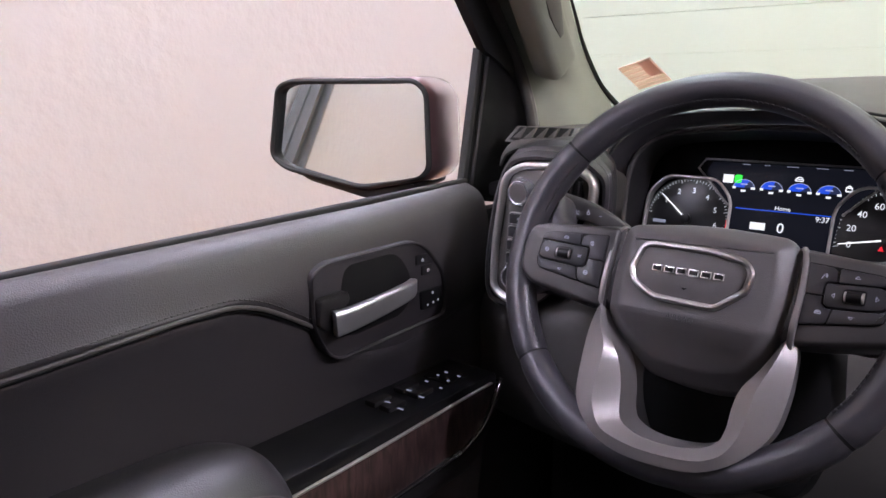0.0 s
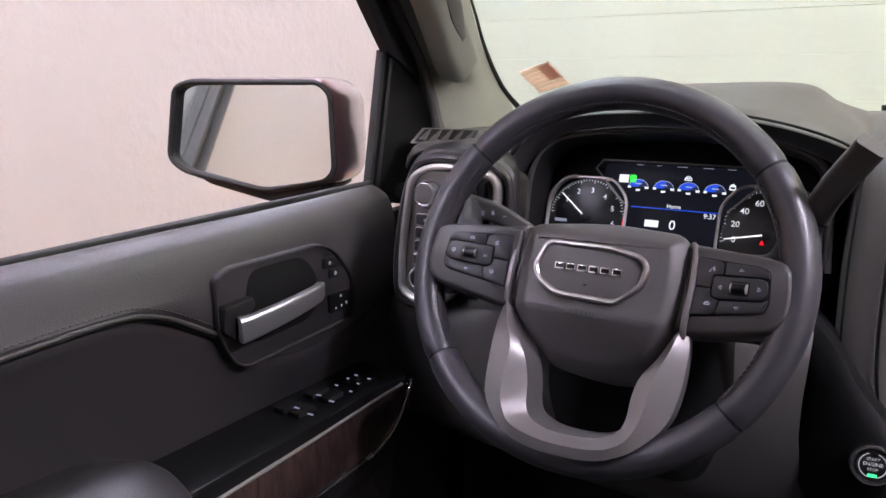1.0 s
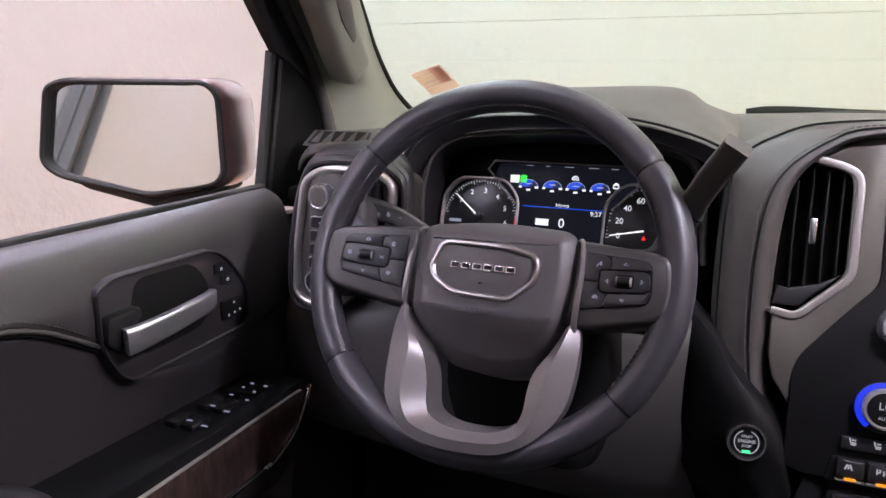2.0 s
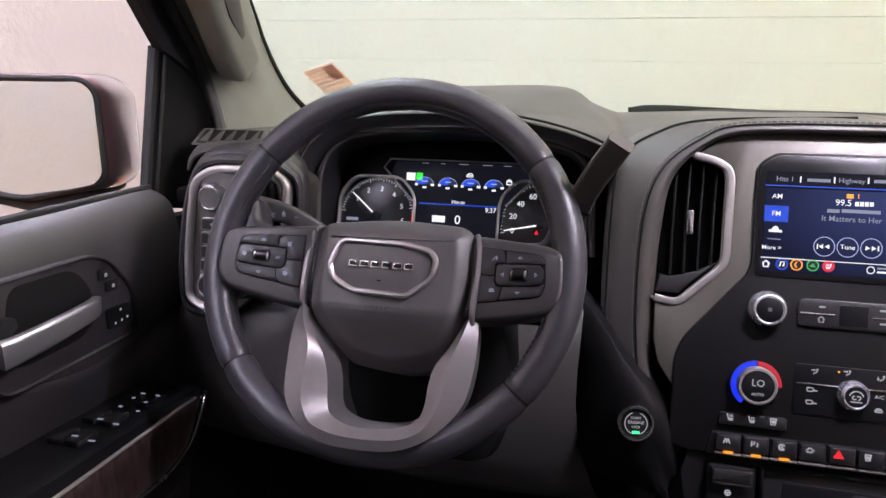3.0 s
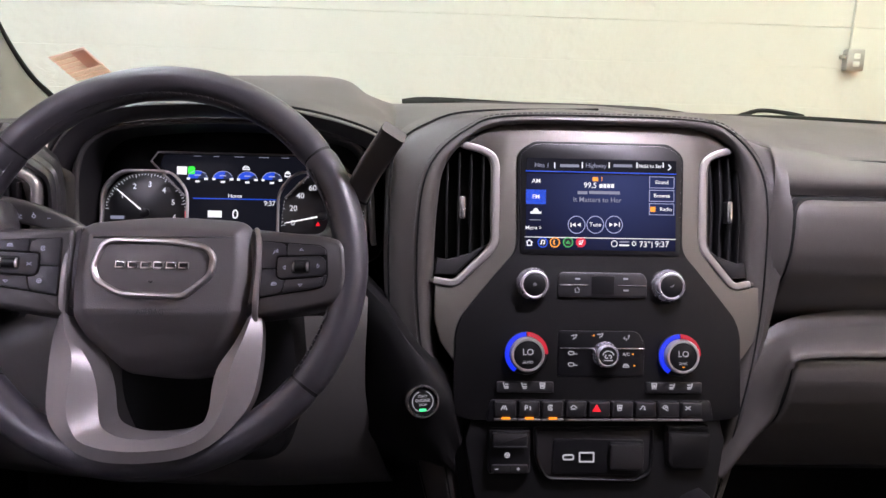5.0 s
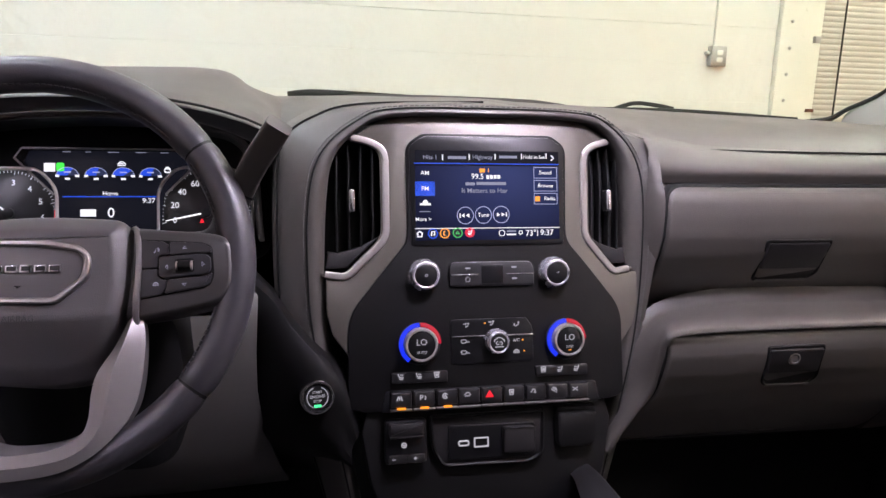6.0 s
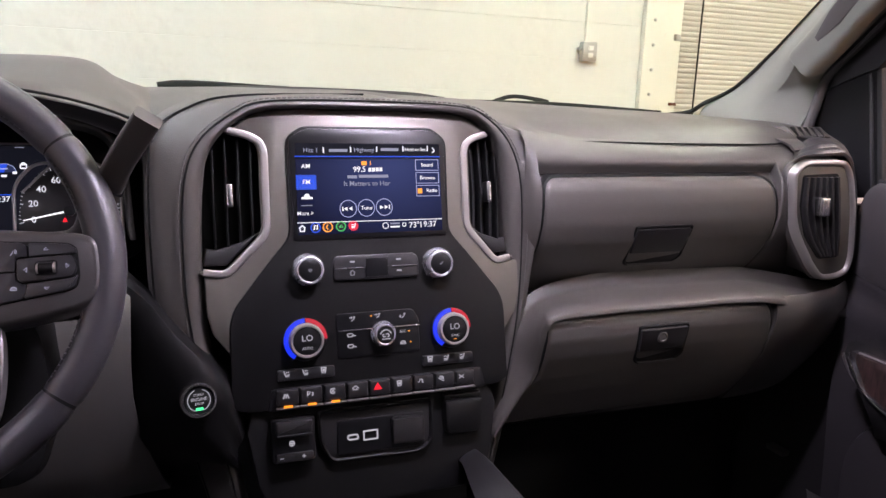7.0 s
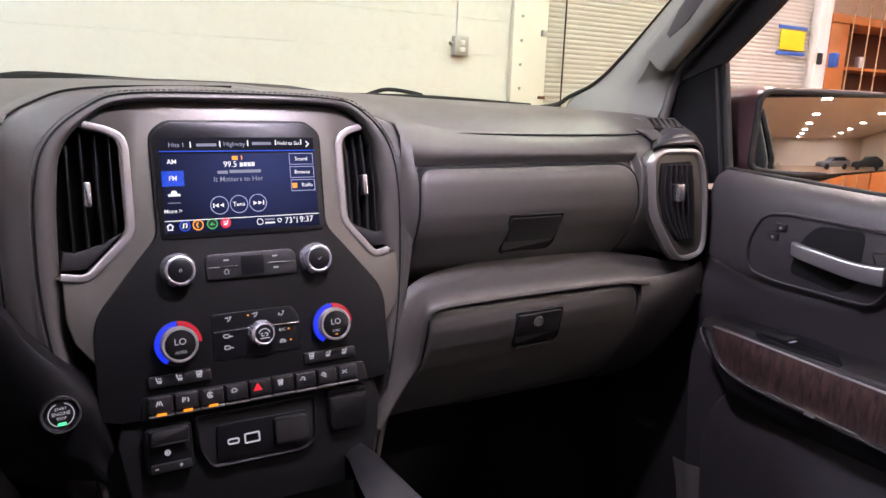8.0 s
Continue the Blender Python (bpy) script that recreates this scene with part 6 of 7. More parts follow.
    rest = [ends(0.788, 1.172, 0.004), ends(0.735, 1.184, 0.0), ends(0.692, 1.174, 0.006), ends(0.674, 1.153, 0.014), [(x, y, 1.115) for x, y, z in ends(0.684, 1.153, 0.014)]]
    part("armrest", loft([at(r) for r in rest], 40, across=18, thick=0.004), LEATHER, d, "black leather armrest pad")
    part("armrest_piping", sweep(spline(at([(0.673, y, z) for y, z in ((-0.30, 1.165), (0.05, 1.168), (0.21, 1.168), (0.285, 1.163), (0.324, 1.143), (0.336, 1.118))]), 40), oval(0.0022, 0.0022, 8)), HARD, d, "grey piping")
    shelf = part("switch_panel", box(0.702 if s > 0 else -0.800, 0.800 if s > 0 else -0.702, 0.34, 0.672, 1.112, 1.1455 if s < 0 else 1.1275, edge=0.004), GLOSSY if s < 0 else DOORSKIN, d, "gloss black switch panel")
    if s < 0:
        for y0 in (0.515, 0.562):
            for x0 in (0.752, 0.731):
                part("window_switch", box(-x0 - 0.008, -x0 + 0.008, y0 - 0.016, y0 + 0.012, 1.1445, 1.1515, edge=0.002), PLASTIC, shelf, "black window switch")
        part("mirror_pad", box(-0.762, -0.722, 0.600, 0.640, 1.1445, 1.1480, edge=0.002), PLASTIC, shelf)
    else:
        pod_line = rounded([(0.712, 0.455), (0.770, 0.500), (0.782, 0.560), (0.776, 0.590), (0.728, 0.606), (0.710, 0.585)], 0.012, 4)
        part("switch_pod", slab(pod_line, -1.1325, -1.120, edge=0.002), GLOSSY, shelf, "black oval switch pod", m=pose(0, 0, 0, -90))
        part("window_switch", box(0.722, 0.748, 0.545, 0.590, 1.1325, 1.1400, edge=0.003), PLASTIC, shelf, "black window switch")
    band = [(-0.30, 1.036), (0.30, 1.046), (0.50, 1.056), (0.60, 1.062), (0.635, 1.076), (0.660, 1.112), (0.662, 1.1225), (0.60, 1.1215), (0.38, 1.114), (-0.30, 1.110)]
    band = [(y, z + (0.014 if s < 0 else 0.006 if z > 1.1 else 0.0)) for y, z in band]
    wood_m = pose(s * 0.7005, 0, 0, 0, 0, -90 * s)
    part("wood_inlay", slab(flat(rounded(band, 0.006, 3)), -0.004, 0.02, edge=0.003), WOOD, d, "dark brown grained wood inlay", m=wood_m)
    part("wood_trim", sweep([(s * 0.697, y, z + (0.014 if s < 0 else 0.0)) for y, z in rounded([(-0.30, 1.033), (0.30, 1.043), (0.50, 1.053), (0.605, 1.059), (0.640, 1.074), (0.666, 1.112), (0.674, 1.124)], 0.02, 5)], rounded(rect(0.005, 0.0035), 0.001, 2)), CHROME, d, "bright chrome edge")
    # Satin strip added for the highlight that runs along the wood's top edge.
    part("wood_top_edge", sweep(spline([(s * 0.6985, y, z + (0.014 if s < 0 else 0.0065)) for y, z in ((-0.30, 1.1105), (0.10, 1.1125), (0.38, 1.1145), (0.60, 1.1220), (0.655, 1.1230))], 24), rounded(rect(0.0040, 0.0024), 0.0008, 2)), SATIN, d, "thin satin strip along the wood's top, added as its highlight")
    part("front_trim", sweep([(s * 0.704, y, z + (0.014 if s < 0 else 0.0)) for y, z in rounded([(0.600, 1.057), (0.637, 1.066), (0.672, 1.094), (0.690, 1.124)], 0.02, 5)], rounded(rect(0.004, 0.003), 0.001, 2)), SILVER, d, "second bright edge round the wood")
    pocket = flat(rounded([(-0.30, 0.68), (0.690, 0.70), (0.700, 0.80), (0.708, 0.90), (0.702, 0.955), (0.664, 1.012), (0.60, 1.020), (-0.30, 1.00)], [0.01, 0.03, 0.05, 0.05, 0.04, 0.03, 0.03, 0.01], 5))
    part("door_pocket", slab(pocket, -0.004, 0.05, edge=0.016), DOORSKIN, d, "moulded door pocket panel", m=inner)
    part("rest_body", loft([at(r) for r in ([(0.79, y, 1.13) for y in (-0.3, 0.3, 0.6, 0.69)], [(0.706, y, 1.125) for y in (-0.3, 0.3, 0.6, 0.685)], [(0.706, y, 1.04) for y in (-0.3, 0.3, 0.58, 0.63)], [(0.77, y, 0.98) for y in (-0.3, 0.3, 0.6, 0.66)])], 16, across=12, thick=0.003), PLASTIC, d)
    # black sail in the front corner of the window
    sail = [(0.822, 0.752, 1.34), (0.824, 0.789, 1.538), (0.828, 0.84, 1.535), (0.824, 0.958, 1.445), (0.815, 0.92, 1.34), (0.81, 0.82, 1.33)]
    bm = bmesh.new()
    va, vb = [bm.verts.new((s * x, y, z)) for x, y, z in sail], [bm.verts.new((s * (x + 0.005), y, z)) for x, y, z in sail]
    bm.faces.new(va), bm.faces.new(vb)
    for i in range(len(sail)):
        bm.faces.new((va[i - 1], va[i], vb[i], vb[i - 1]))
    part("mirror_sail", bm, BLACK, d, "black corner panel of the window")
    part("window_channel", sweep(at([(0.826, 0.756, 1.34), (0.826, 0.792, 1.54)]), rounded(rect(0.012, 0.010), 0.003, 2), up=(0, 1, 0)), RUBBER, d)
    part("channel_strip", sweep(at([(0.818, 0.768, 1.345), (0.818, 0.803, 1.53)]), oval(0.003, 0.003, 8), up=(0, 1, 0)), RUBBER, d)
    return d


door(-1, "door_1", "closed truck door with black pad, silver handle and wood inlay")
door(1, "door_2", "closed truck door with black pad, silver handle and wood inlay")


# ---- outside mirrors ----
def resampled(outline, n):
    """n evenly spaced points along a closed outline."""
    pts = [Vector(p) for p in outline]
    ends = pts[1:] + pts[:1]
    total, out, gone, k = sum((b - a).length for a, b in zip(pts, ends)), [], 0.0, 0
    for i in range(n):
        want = total * i / n
        while gone + (ends[k] - pts[k]).length < want:
            gone += (ends[k] - pts[k]).length
            k += 1
        out.append(pts[k].lerp(ends[k], (want - gone) / max(1e-9, (ends[k] - pts[k]).length)))
    return out


def mirror(s, turn, nod):
    t = thing("door_mirror", "dark red door mirror with black frame", "mirror", "pair of door mirrors", m=pose(s * 1.0, 0.718, 1.42, 0, 0, -s * 17))
    f = lambda pts: [(-s * x, z) for x, z in pts]
    shell = rounded([(-0.139, -0.040), (-0.126, 0.070), (-0.098, 0.081), (0.112, 0.082), (0.131, 0.064), (0.135, -0.052), (0.120, -0.066), (0.015, -0.076), (-0.112, -0.060)], [0.03, 0.03, 0.02, 0.02, 0.02, 0.015, 0.02, 0.05, 0.03], 6)
    if s < 0:
        shell = rounded([(-0.139, -0.036), (-0.124, 0.070), (-0.098, 0.081), (0.105, 0.082), (0.124, 0.064), (0.130, -0.044), (0.116, -0.060), (0.020, -0.080), (-0.112, -0.056)], [0.02, 0.03, 0.015, 0.02, 0.02, 0.015, 0.02, 0.02, 0.03], 6)
    if s > 0:
        shell = [(x * (1.5 if x < 0 else 1.0), z) for x, z in shell]
    shell = f(shell)
    bm = bmesh.new()
    loops = []
    for k, (d, y) in enumerate(((0.004, 0.0), (0.0, 0.006), (-0.002, 0.03), (-0.004, 0.065), (-0.003, 0.105), (0.008, 0.145), (0.032, 0.165))):
        loops.append([bm.verts.new((p[0], y, p[1])) for p in inset(shell, d)])
    for a, b in zip(loops, loops[1:]):
        for i in range(len(shell)):
            bm.faces.new((a[i - 1], a[i], b[i], b[i - 1]))
    bm.faces.new(loops[-1])
    part("housing", bm, PAINT, t, "dark red painted housing", sharp=60)
    cowl = f(rounded([(-0.105, -0.052), (0.02, -0.074), (0.095, -0.055), (0.105, -0.070), (0.070, -0.088), (0.02, -0.094), (-0.085, -0.070)], 0.012, 4))
    part("lower_cowl", slab(cowl, 0.012, 0.13, edge=0.008), RUBBER, t, "black lower part of the housing")
    part("rim", ring_slab(inset(shell, 0.001), inset(shell, 0.0088 if s < 0 else 0.011), -0.003, 0.010, 0.003), RUBBER, t, "black mirror rim")
    pane_line = inset(shell, 0.0064)
    gb = bmesh.new()
    bow = 0.0 if s < 0 else 1 / (2 * 1.2)
    pane_line = resampled(pane_line, 120)
    rings = [[gb.verts.new((p.x * k, (p.x * p.x + p.y * p.y) * k * k * bow, p.y * k)) for p in pane_line] for k in [1 - i / 24.5 for i in range(24)]]
    for a, b in zip(rings, rings[1:]):
        for i in range(len(pane_line)):
            gb.faces.new((a[i - 1], a[i], b[i], b[i - 1]))
    gb.faces.new(rings[-1])
    part("mirror_glass", gb, MIRROR, t, "clear mirror glass", m=pose(0, 0.003, 0, nod, 0, turn))
    arm = [(-s * x, y, z) for x, y, z in ((0.02, 0.05, -0.085), (0.08, 0.05, -0.092), (0.15, 0.055, -0.080), (0.22, 0.06, -0.068))]
    part("arm", sweep(spline(arm, 10), rounded(rect(0.07, 0.024), 0.008, 3), scale=lambda u: 1.0 - 0.2 * u), RUBBER, t, "black mirror arm")
    return t


MIRROR = material("mirror_glass", (0.82, 0.90, 0.90), 0.02, metal=1.0, stain=0.0, rough_var=0.0)
mirror(-1, -3, -1)
mirror(1, -8.0, -3.8)
# ---- marks, lettering and small fittings ----
def strokes(lines, x, z, y, size, w, bm=None):
    """Thin raised strokes: lines in units of size about (x, z), in the x-z plane at depth y."""
    bm = bm or bmesh.new()
    for ln in lines:
        sweep([(x + a * size, y, z + b * size) for a, b in ln], rect(w, w * 0.6), up=(0, 1, 0), bm=bm)
    return bm


def arc(cx, cz, r, a0, a1, n=10):
    return [(cx + r * math.cos(radians(a0 + (a1 - a0) * i / n)), cz + r * math.sin(radians(a0 + (a1 - a0) * i / n))) for i in range(n + 1)]


ICONS = {
    "seat": [[(-0.8, 0.9), (-0.5, -0.3), (0.8, -0.35)], [(-0.45, -0.75), (0.7, -0.75)], [(0.0, 0.6), (0.0, 0.2)], [(0.5, 0.6), (0.5, 0.2)]],
    "seat_r": [[(0.8, 0.9), (0.5, -0.3), (-0.8, -0.35)], [(0.45, -0.75), (-0.7, -0.75)], [(0.0, 0.6), (0.0, 0.2)], [(-0.5, 0.6), (-0.5, 0.2)]],
    "vent": [[(-0.9, 0.8), (0.9, 0.8)], [(-0.7, 0.7), (-0.5, -0.8), (0.5, -0.8), (0.7, 0.7)], [(-0.15, 0.4), (-0.15, -0.4)], [(0.2, 0.4), (0.2, -0.4)]],
    "flow": [arc(0.55, 0.65, 0.2, 0, 360, 8), [(0.5, 0.35), (0.35, -0.25), (-0.25, -0.35), (-0.35, -0.8)], [(-1.2, 0.5), (-0.1, 0.5)], [(-0.45, 0.8), (-0.1, 0.5), (-0.45, 0.2)]],
    "feet": [arc(0.75, 0.65, 0.2, 0, 360, 8), [(0.7, 0.35), (0.55, -0.3), (-0.1, -0.4), (-0.2, -0.9)], [(-0.8, 0.4), (-0.8, -0.5)], [(-1.1, -0.2), (-0.8, -0.5), (-0.5, -0.2)]],
    "slip": [[(-1.1, 0.1), (-0.7, 0.2), (-0.4, 0.7), (0.3, 0.7), (0.6, 0.2), (1.1, 0.0)], [(-0.9, -0.5), (-0.5, -0.25), (-0.1, -0.5), (0.3, -0.25), (0.7, -0.5)]],
    "hill": [[(-1.0, 0.3), (0.9, -0.9)], [(-0.6, 0.5), (-0.2, 0.9), (0.5, 0.6), (0.7, 0.1), (0.8, -0.3)], [(-0.2, 0.4), (0.4, 0.1)]],
    "hook": [arc(0.2, 0.1, 0.5, -60, 180, 9), [(-0.9, -0.4), (-0.3, -0.1)], [(0.5, -0.4), (1.0, -0.6)]],
    "fan": [arc(0, -0.1, 1.0, 15, 165, 10), arc(-0.3, -0.1, 0.28, 90, 330, 6), arc(0.3, -0.1, 0.28, -90, 150, 6), [(-0.8, -0.75), (0.8, -0.75)]],
    "wheel": [arc(0, 0, 0.8, 0, 360, 14), [(-0.8, 0.1), (0.8, 0.1)], [(0, 0.1), (0, -0.8)]],
    "car": [[(-1, -0.4), (-0.9, 0.1), (-0.4, 0.6), (0.4, 0.6), (0.9, 0.1), (1, -0.4), (-1, -0.4)], [(-0.6, 0.1), (0.6, 0.1)]],
    "face": [arc(-0.3, 0.3, 0.5, 60, 330, 8), [(0.2, 0.5), (1, 0.5)], [(0.2, -0.3), (0.9, -0.6)]],
    "screen": [[(-1, 0.3), (-0.7, 0.7), (0.7, 0.7), (1, 0.3), (0.6, -0.4), (-0.6, -0.4), (-1, 0.3)], [(0.9, -0.1), (2.1, -0.1)]],
    "road": [[(-0.9, -0.8), (-0.3, 0.7)], [(0.9, -0.8), (0.3, 0.7)], [(0, -0.6), (0, 0.4)]],
    "park": [[(-0.7, -0.8), (-0.7, 0.7), (0.1, 0.5), (0.0, -0.1), (-0.7, -0.1)], arc(0.2, -0.2, 0.8, -50, 50, 6)],
    "auto": [arc(0, 0, 0.8, 30, 330, 12), [(-0.3, -0.4), (0, 0.5), (0.3, -0.4)]],
    "up": [[(-0.8, -0.3), (0, 0.5), (0.8, -0.3), (-0.8, -0.3)]],
    "down": [[(-0.8, 0.3), (0, -0.5), (0.8, 0.3), (-0.8, 0.3)]],
    "left": [[(0.4, 0.8), (-0.5, 0), (0.4, -0.8), (0.4, 0.8)]],
    "right": [[(-0.4, 0.8), (0.5, 0), (-0.4, -0.8), (-0.4, 0.8)]],
    "talk": [[(-0.7, -0.8), (-0.1, 0.0), (0.1, 0.7)], arc(0.2, 0.3, 0.6, -40, 70, 6), arc(0.2, 0.3, 1.0, -40, 60, 6)],
    "cross": [[(-0.9, 0.6), (0.9, -0.6)], [(-0.9, -0.6), (0.9, 0.6)]],
    "drop": [arc(0, -0.3, 0.5, 0, 360, 10), [(0, 0.3), (0, 0.9)]],
    "lock": [[(-0.6, -0.7), (0.6, -0.7), (0.6, 0.1), (-0.6, 0.1), (-0.6, -0.7)], arc(0, 0.1, 0.4, 0, 180, 6)],
    "bar": [[(-0.8, 0), (0.8, 0)]],
    "tick": [[(-0.7, 0), (-0.2, -0.5), (0.8, 0.6)]],
    "note": [[(-0.6, -0.7), (-0.4, 0.8), (0.7, 0.8), (0.6, -0.5)], [(-0.9, -0.6), (-0.4, -0.6)], [(0.2, -0.5), (0.7, -0.5)]],
    "phone": [arc(0.4, 0, 0.9, 110, 250, 8)],
    "power": [arc(0, 0, 0.7, 120, 420, 10), [(0, 0.2), (0, 0.9)]],
    "home": [[(-0.9, 0), (0, 0.8), (0.9, 0)], [(-0.6, 0), (-0.6, -0.8), (0.6, -0.8), (0.6, 0)]],
}


def icon(kind, x, z, y, size, parent, mat=None, w=None, name="mark"):
    return part(name, strokes(ICONS[kind], x, z, y, size, w or size * 0.3), mat or MARK, parent, smooth=False)


# climate controls
for kind, x, z in (("flow", -0.0297, -0.2082), ("flow", 0.001, -0.2066), ("feet", 0.0318, -0.2087), ("screen", -0.0335, -0.2275), ("screen", -0.0335, -0.2405)):
    icon(kind, x, z, -0.0092, 0.0034, hvac, w=0.0010)
words("A/C", 0.0315, -0.2279, -0.0090, 0.0052, MARK, hvac)
icon("car", 0.0313, -0.2414, -0.0092, 0.0034, hvac)
for x, z in ((-0.0073, -0.2062), (0.0395, -0.2277), (0.041, -0.241)):
    part("status_dot", box(x - 0.0009, x + 0.0009, -0.0094, -0.0084, z - 0.0007, z + 0.0007, edge=0), ORANGE, hvac, "small amber light")
icon("fan", 0.0, 0.0, -0.0160, 0.0066, fan, w=0.0011)
words("LO", 0.0, 0.0030, -0.0184, 0.0100, MARK, dial_a)
words("LO", 0.0, 0.0030, -0.0184, 0.0100, MARK, dial_b)
words("AUTO", 0.0, -0.0085, -0.0184, 0.0044, MARK, dial_a)
words("SYNC", 0.0, -0.0078, -0.0184, 0.0040, MARK, dial_b)
part("status_dot", box(-0.0016, 0.0016, -0.0184, -0.0178, -0.0124, -0.0113, edge=0), ORANGE, dial_b, "small amber light")
icon("power", 0, 0, -0.0172, 0.0022, knob_a, w=0.0005)
icon("tick", 0, 0, -0.0172, 0.0026, knob_b, w=0.0005)
for kind, x in (("seat", -0.1096), ("seat", -0.0884), ("vent", -0.0673), ("vent", 0.0638), ("seat_r", 0.0848), ("seat_r", 0.1059)):
    icon(kind, x, -0.2642, -0.0124, 0.0038, stack, w=0.0012)
for kind, x in zip(("road", "park", "auto", "slip", "up", "vent", "hook", "hill", "cross"), [-0.1120 + 0.0268 * i for i in range(9)]):
    icon(kind, x, -0.2885, -0.0168, 0.0036, row, mat=REDMARK if kind == "up" else None, w=0.0012)
part("hazard_mark", slab([(-0.0048 - 0.0052, -0.2928), (-0.0048 + 0.0052, -0.2928), (-0.0048, -0.2842)], -0.0172, -0.0160, edge=0), REDMARK, row, "red hazard triangle")
for x, z, txt in ((-0.0275, -0.1406, "bar"), (-0.0278, -0.1534, "home"), (0.0293, -0.140, "bar"), (0.0297, -0.1535, "bar")):
    icon(txt, x, z, -0.0112, 0.0036, media, w=0.0018 if txt == "bar" else 0.0009)
# sockets
for x, w_, h in ((-0.0355, 0.0135, 0.0068), (-0.0140, 0.0180, 0.0118)):
    o = rounded(rect(w_, h, x, -0.3470), h * (0.5 if h < 0.010 else 0.1), 4)
    part("socket_mark", ring_slab(o, inset(o, 0.0015), -0.0105, -0.0085, 0.0003), MARK, bay, "white outlined socket")
icon("wheel", -0.1072, -0.3437, -0.0128, 0.0034, brake)
icon("bar", -0.1197, -0.3585, -0.0168, 0.0024, brake, w=0.001)
icon("bar", -0.0947, -0.3583, -0.0168, 0.0024, brake, w=0.001)
part("mark", strokes([[(0, -0.8), (0, 0.8)]], -0.0947, -0.3583, -0.0168, 0.0024, 0.001), MARK, brake, smooth=False)
# start button
start = thing("start_button", "round start button with chrome ring and green light", "button", m=pose(-0.2058, 0.722, 1.1425, -12, 0, 8))
part("ring", turned([(0.0195, 0.006), (0.0195, -0.004), (0.0185, -0.006), (0.0165, -0.006), (0.0158, -0.003)], 40), CHROME, start)
part("cap", turned([(0.0155, 0.0), (0.0155, -0.0035), (0.0145, -0.0045)], 40), GLOSSY, start)
words("START", 0, 0.0058, -0.0048, 0.0038, MARK, start)
words("ENGINE", 0, 0.0010, -0.0048, 0.0048, MARK, start)
words("STOP", 0, -0.0040, -0.0048, 0.0038, MARK, start)
part("mark", strokes([arc(0, 0, 1, 110, 250, 10)], 0, 0, -0.0048, 0.0118, 0.0008), MARK, start, smooth=False)
part("mark", strokes([arc(0, 0, 1, -70, 70, 10)], 0, 0, -0.0048, 0.0118, 0.0008), MARK, start, smooth=False)
part("status_light", slab(rounded(rect(0.008, 0.003, 0, -0.0095), 0.001, 2), -0.0052, -0.004, edge=0), GREEN, start, "green light")

# touch screen page
UIWHITE, UIGREY, UIBLUE = glow("ui_white", (0.9, 0.92, 1.0), 1.0), glow("ui_grey", (0.42, 0.45, 0.62), 0.55), glow("ui_blue", (0.004, 0.09, 0.95), 0.8)
UILINE, UIDARK = glow("ui_line", (0.45, 0.50, 0.85), 0.8), glow("ui_dark", (0.008, 0.009, 0.016), 0.8)
UIGREEN, UIRED = glow("ui_green", (0.05, 0.55, 0.12), 0.9), glow("ui_red", (0.75, 0.02, 0.06), 0.9)
FRONT = -0.0094


def ui(x, z):
    return -0.0900 + (x - 1027) * 0.000649, -(z - 285 - (x - 1027) * 0.022) * 0.000655


def ui_text(txt, x, z, px, mat, align="CENTER"):
    u, v = ui(x, z)
    return words(txt, u, v, FRONT, px * 0.00090, mat, screen, align=align)


def ui_bar(x, z, w, h, mat, name="bar"):
    u, v = ui(x, z)
    return part(name, slab(rect(w * 0.00065, h * 0.00065, u, v), FRONT, FRONT + 0.0004, edge=0), mat, screen, smooth=False)


def ui_box(x, z, w, h, mat):
    u, v = ui(x, z)
    o = rect(w * 0.00065, h * 0.00065, u, v)
    return part("box_outline", ring_slab(o, inset(o, 0.0007), FRONT, FRONT + 0.0004, 0.0001), mat, screen, smooth=False)


def ui_ring(x, z, r, mat):
    u, v = ui(x, z)
    return part("ring_outline", ring_slab(circle(r * 0.00065, 32, u, v), circle(r * 0.00065 - 0.0009, 32, u, v), FRONT, FRONT + 0.0004, 0.0001), mat, screen, smooth=False)


ui_bar(1165, 313, 274, 1.6, UIBLUE, "blue_line")
ui_bar(1165, 430, 274, 1.4, UIWHITE, "white_line")
ui_bar(1165, 442, 274, 20, UIDARK, "foot_strip").location.y = 0.0004
ui_text("Hits 1", 1057, 300, 8, UIGREY)
ui_text("Highway", 1155, 301, 8, UIGREY)
for x in (1107, 1204):
    ui_bar(x, 301, 34, 5, UIGREY)
ui_text("Hold to Set", 1254, 302, 6.4, UIWHITE)
for x in (1080, 1130, 1179, 1230, 1278):
    ui_bar(x, 300, 2, 10, UIWHITE)
u, v = ui(1290, 304)
part("mark", strokes([[(-0.5, 0.9), (0.5, 0), (-0.5, -0.9)]], u, v, FRONT, 0.0035, 0.0013), UIWHITE, screen, smooth=False)
ui_text("AM", 1047, 328, 8, UIWHITE)
ui_bar(1047, 356, 36, 26, UIBLUE, "selected_box").location.y = 0.0002
ui_text("FM", 1047, 356, 8, UIWHITE)
u, v = ui(1047, 383)
part("mark", slab(circle(0.0034, 12, u, v + 0.0012), FRONT, FRONT + 0.0004, edge=0), UIWHITE, screen, smooth=False)
ui_bar(1047, 384, 20, 4, UIWHITE)
ui_bar(1046, 397, 20, 1.5, UIGREY)
ui_text("More >", 1043, 411, 7, UIWHITE)
ui_bar(1154, 325, 10, 7, ORANGE)
ui_text("1", 1166, 325, 8, ORANGE)
ui_text("99.5", 1145, 336, 10, UIWHITE)
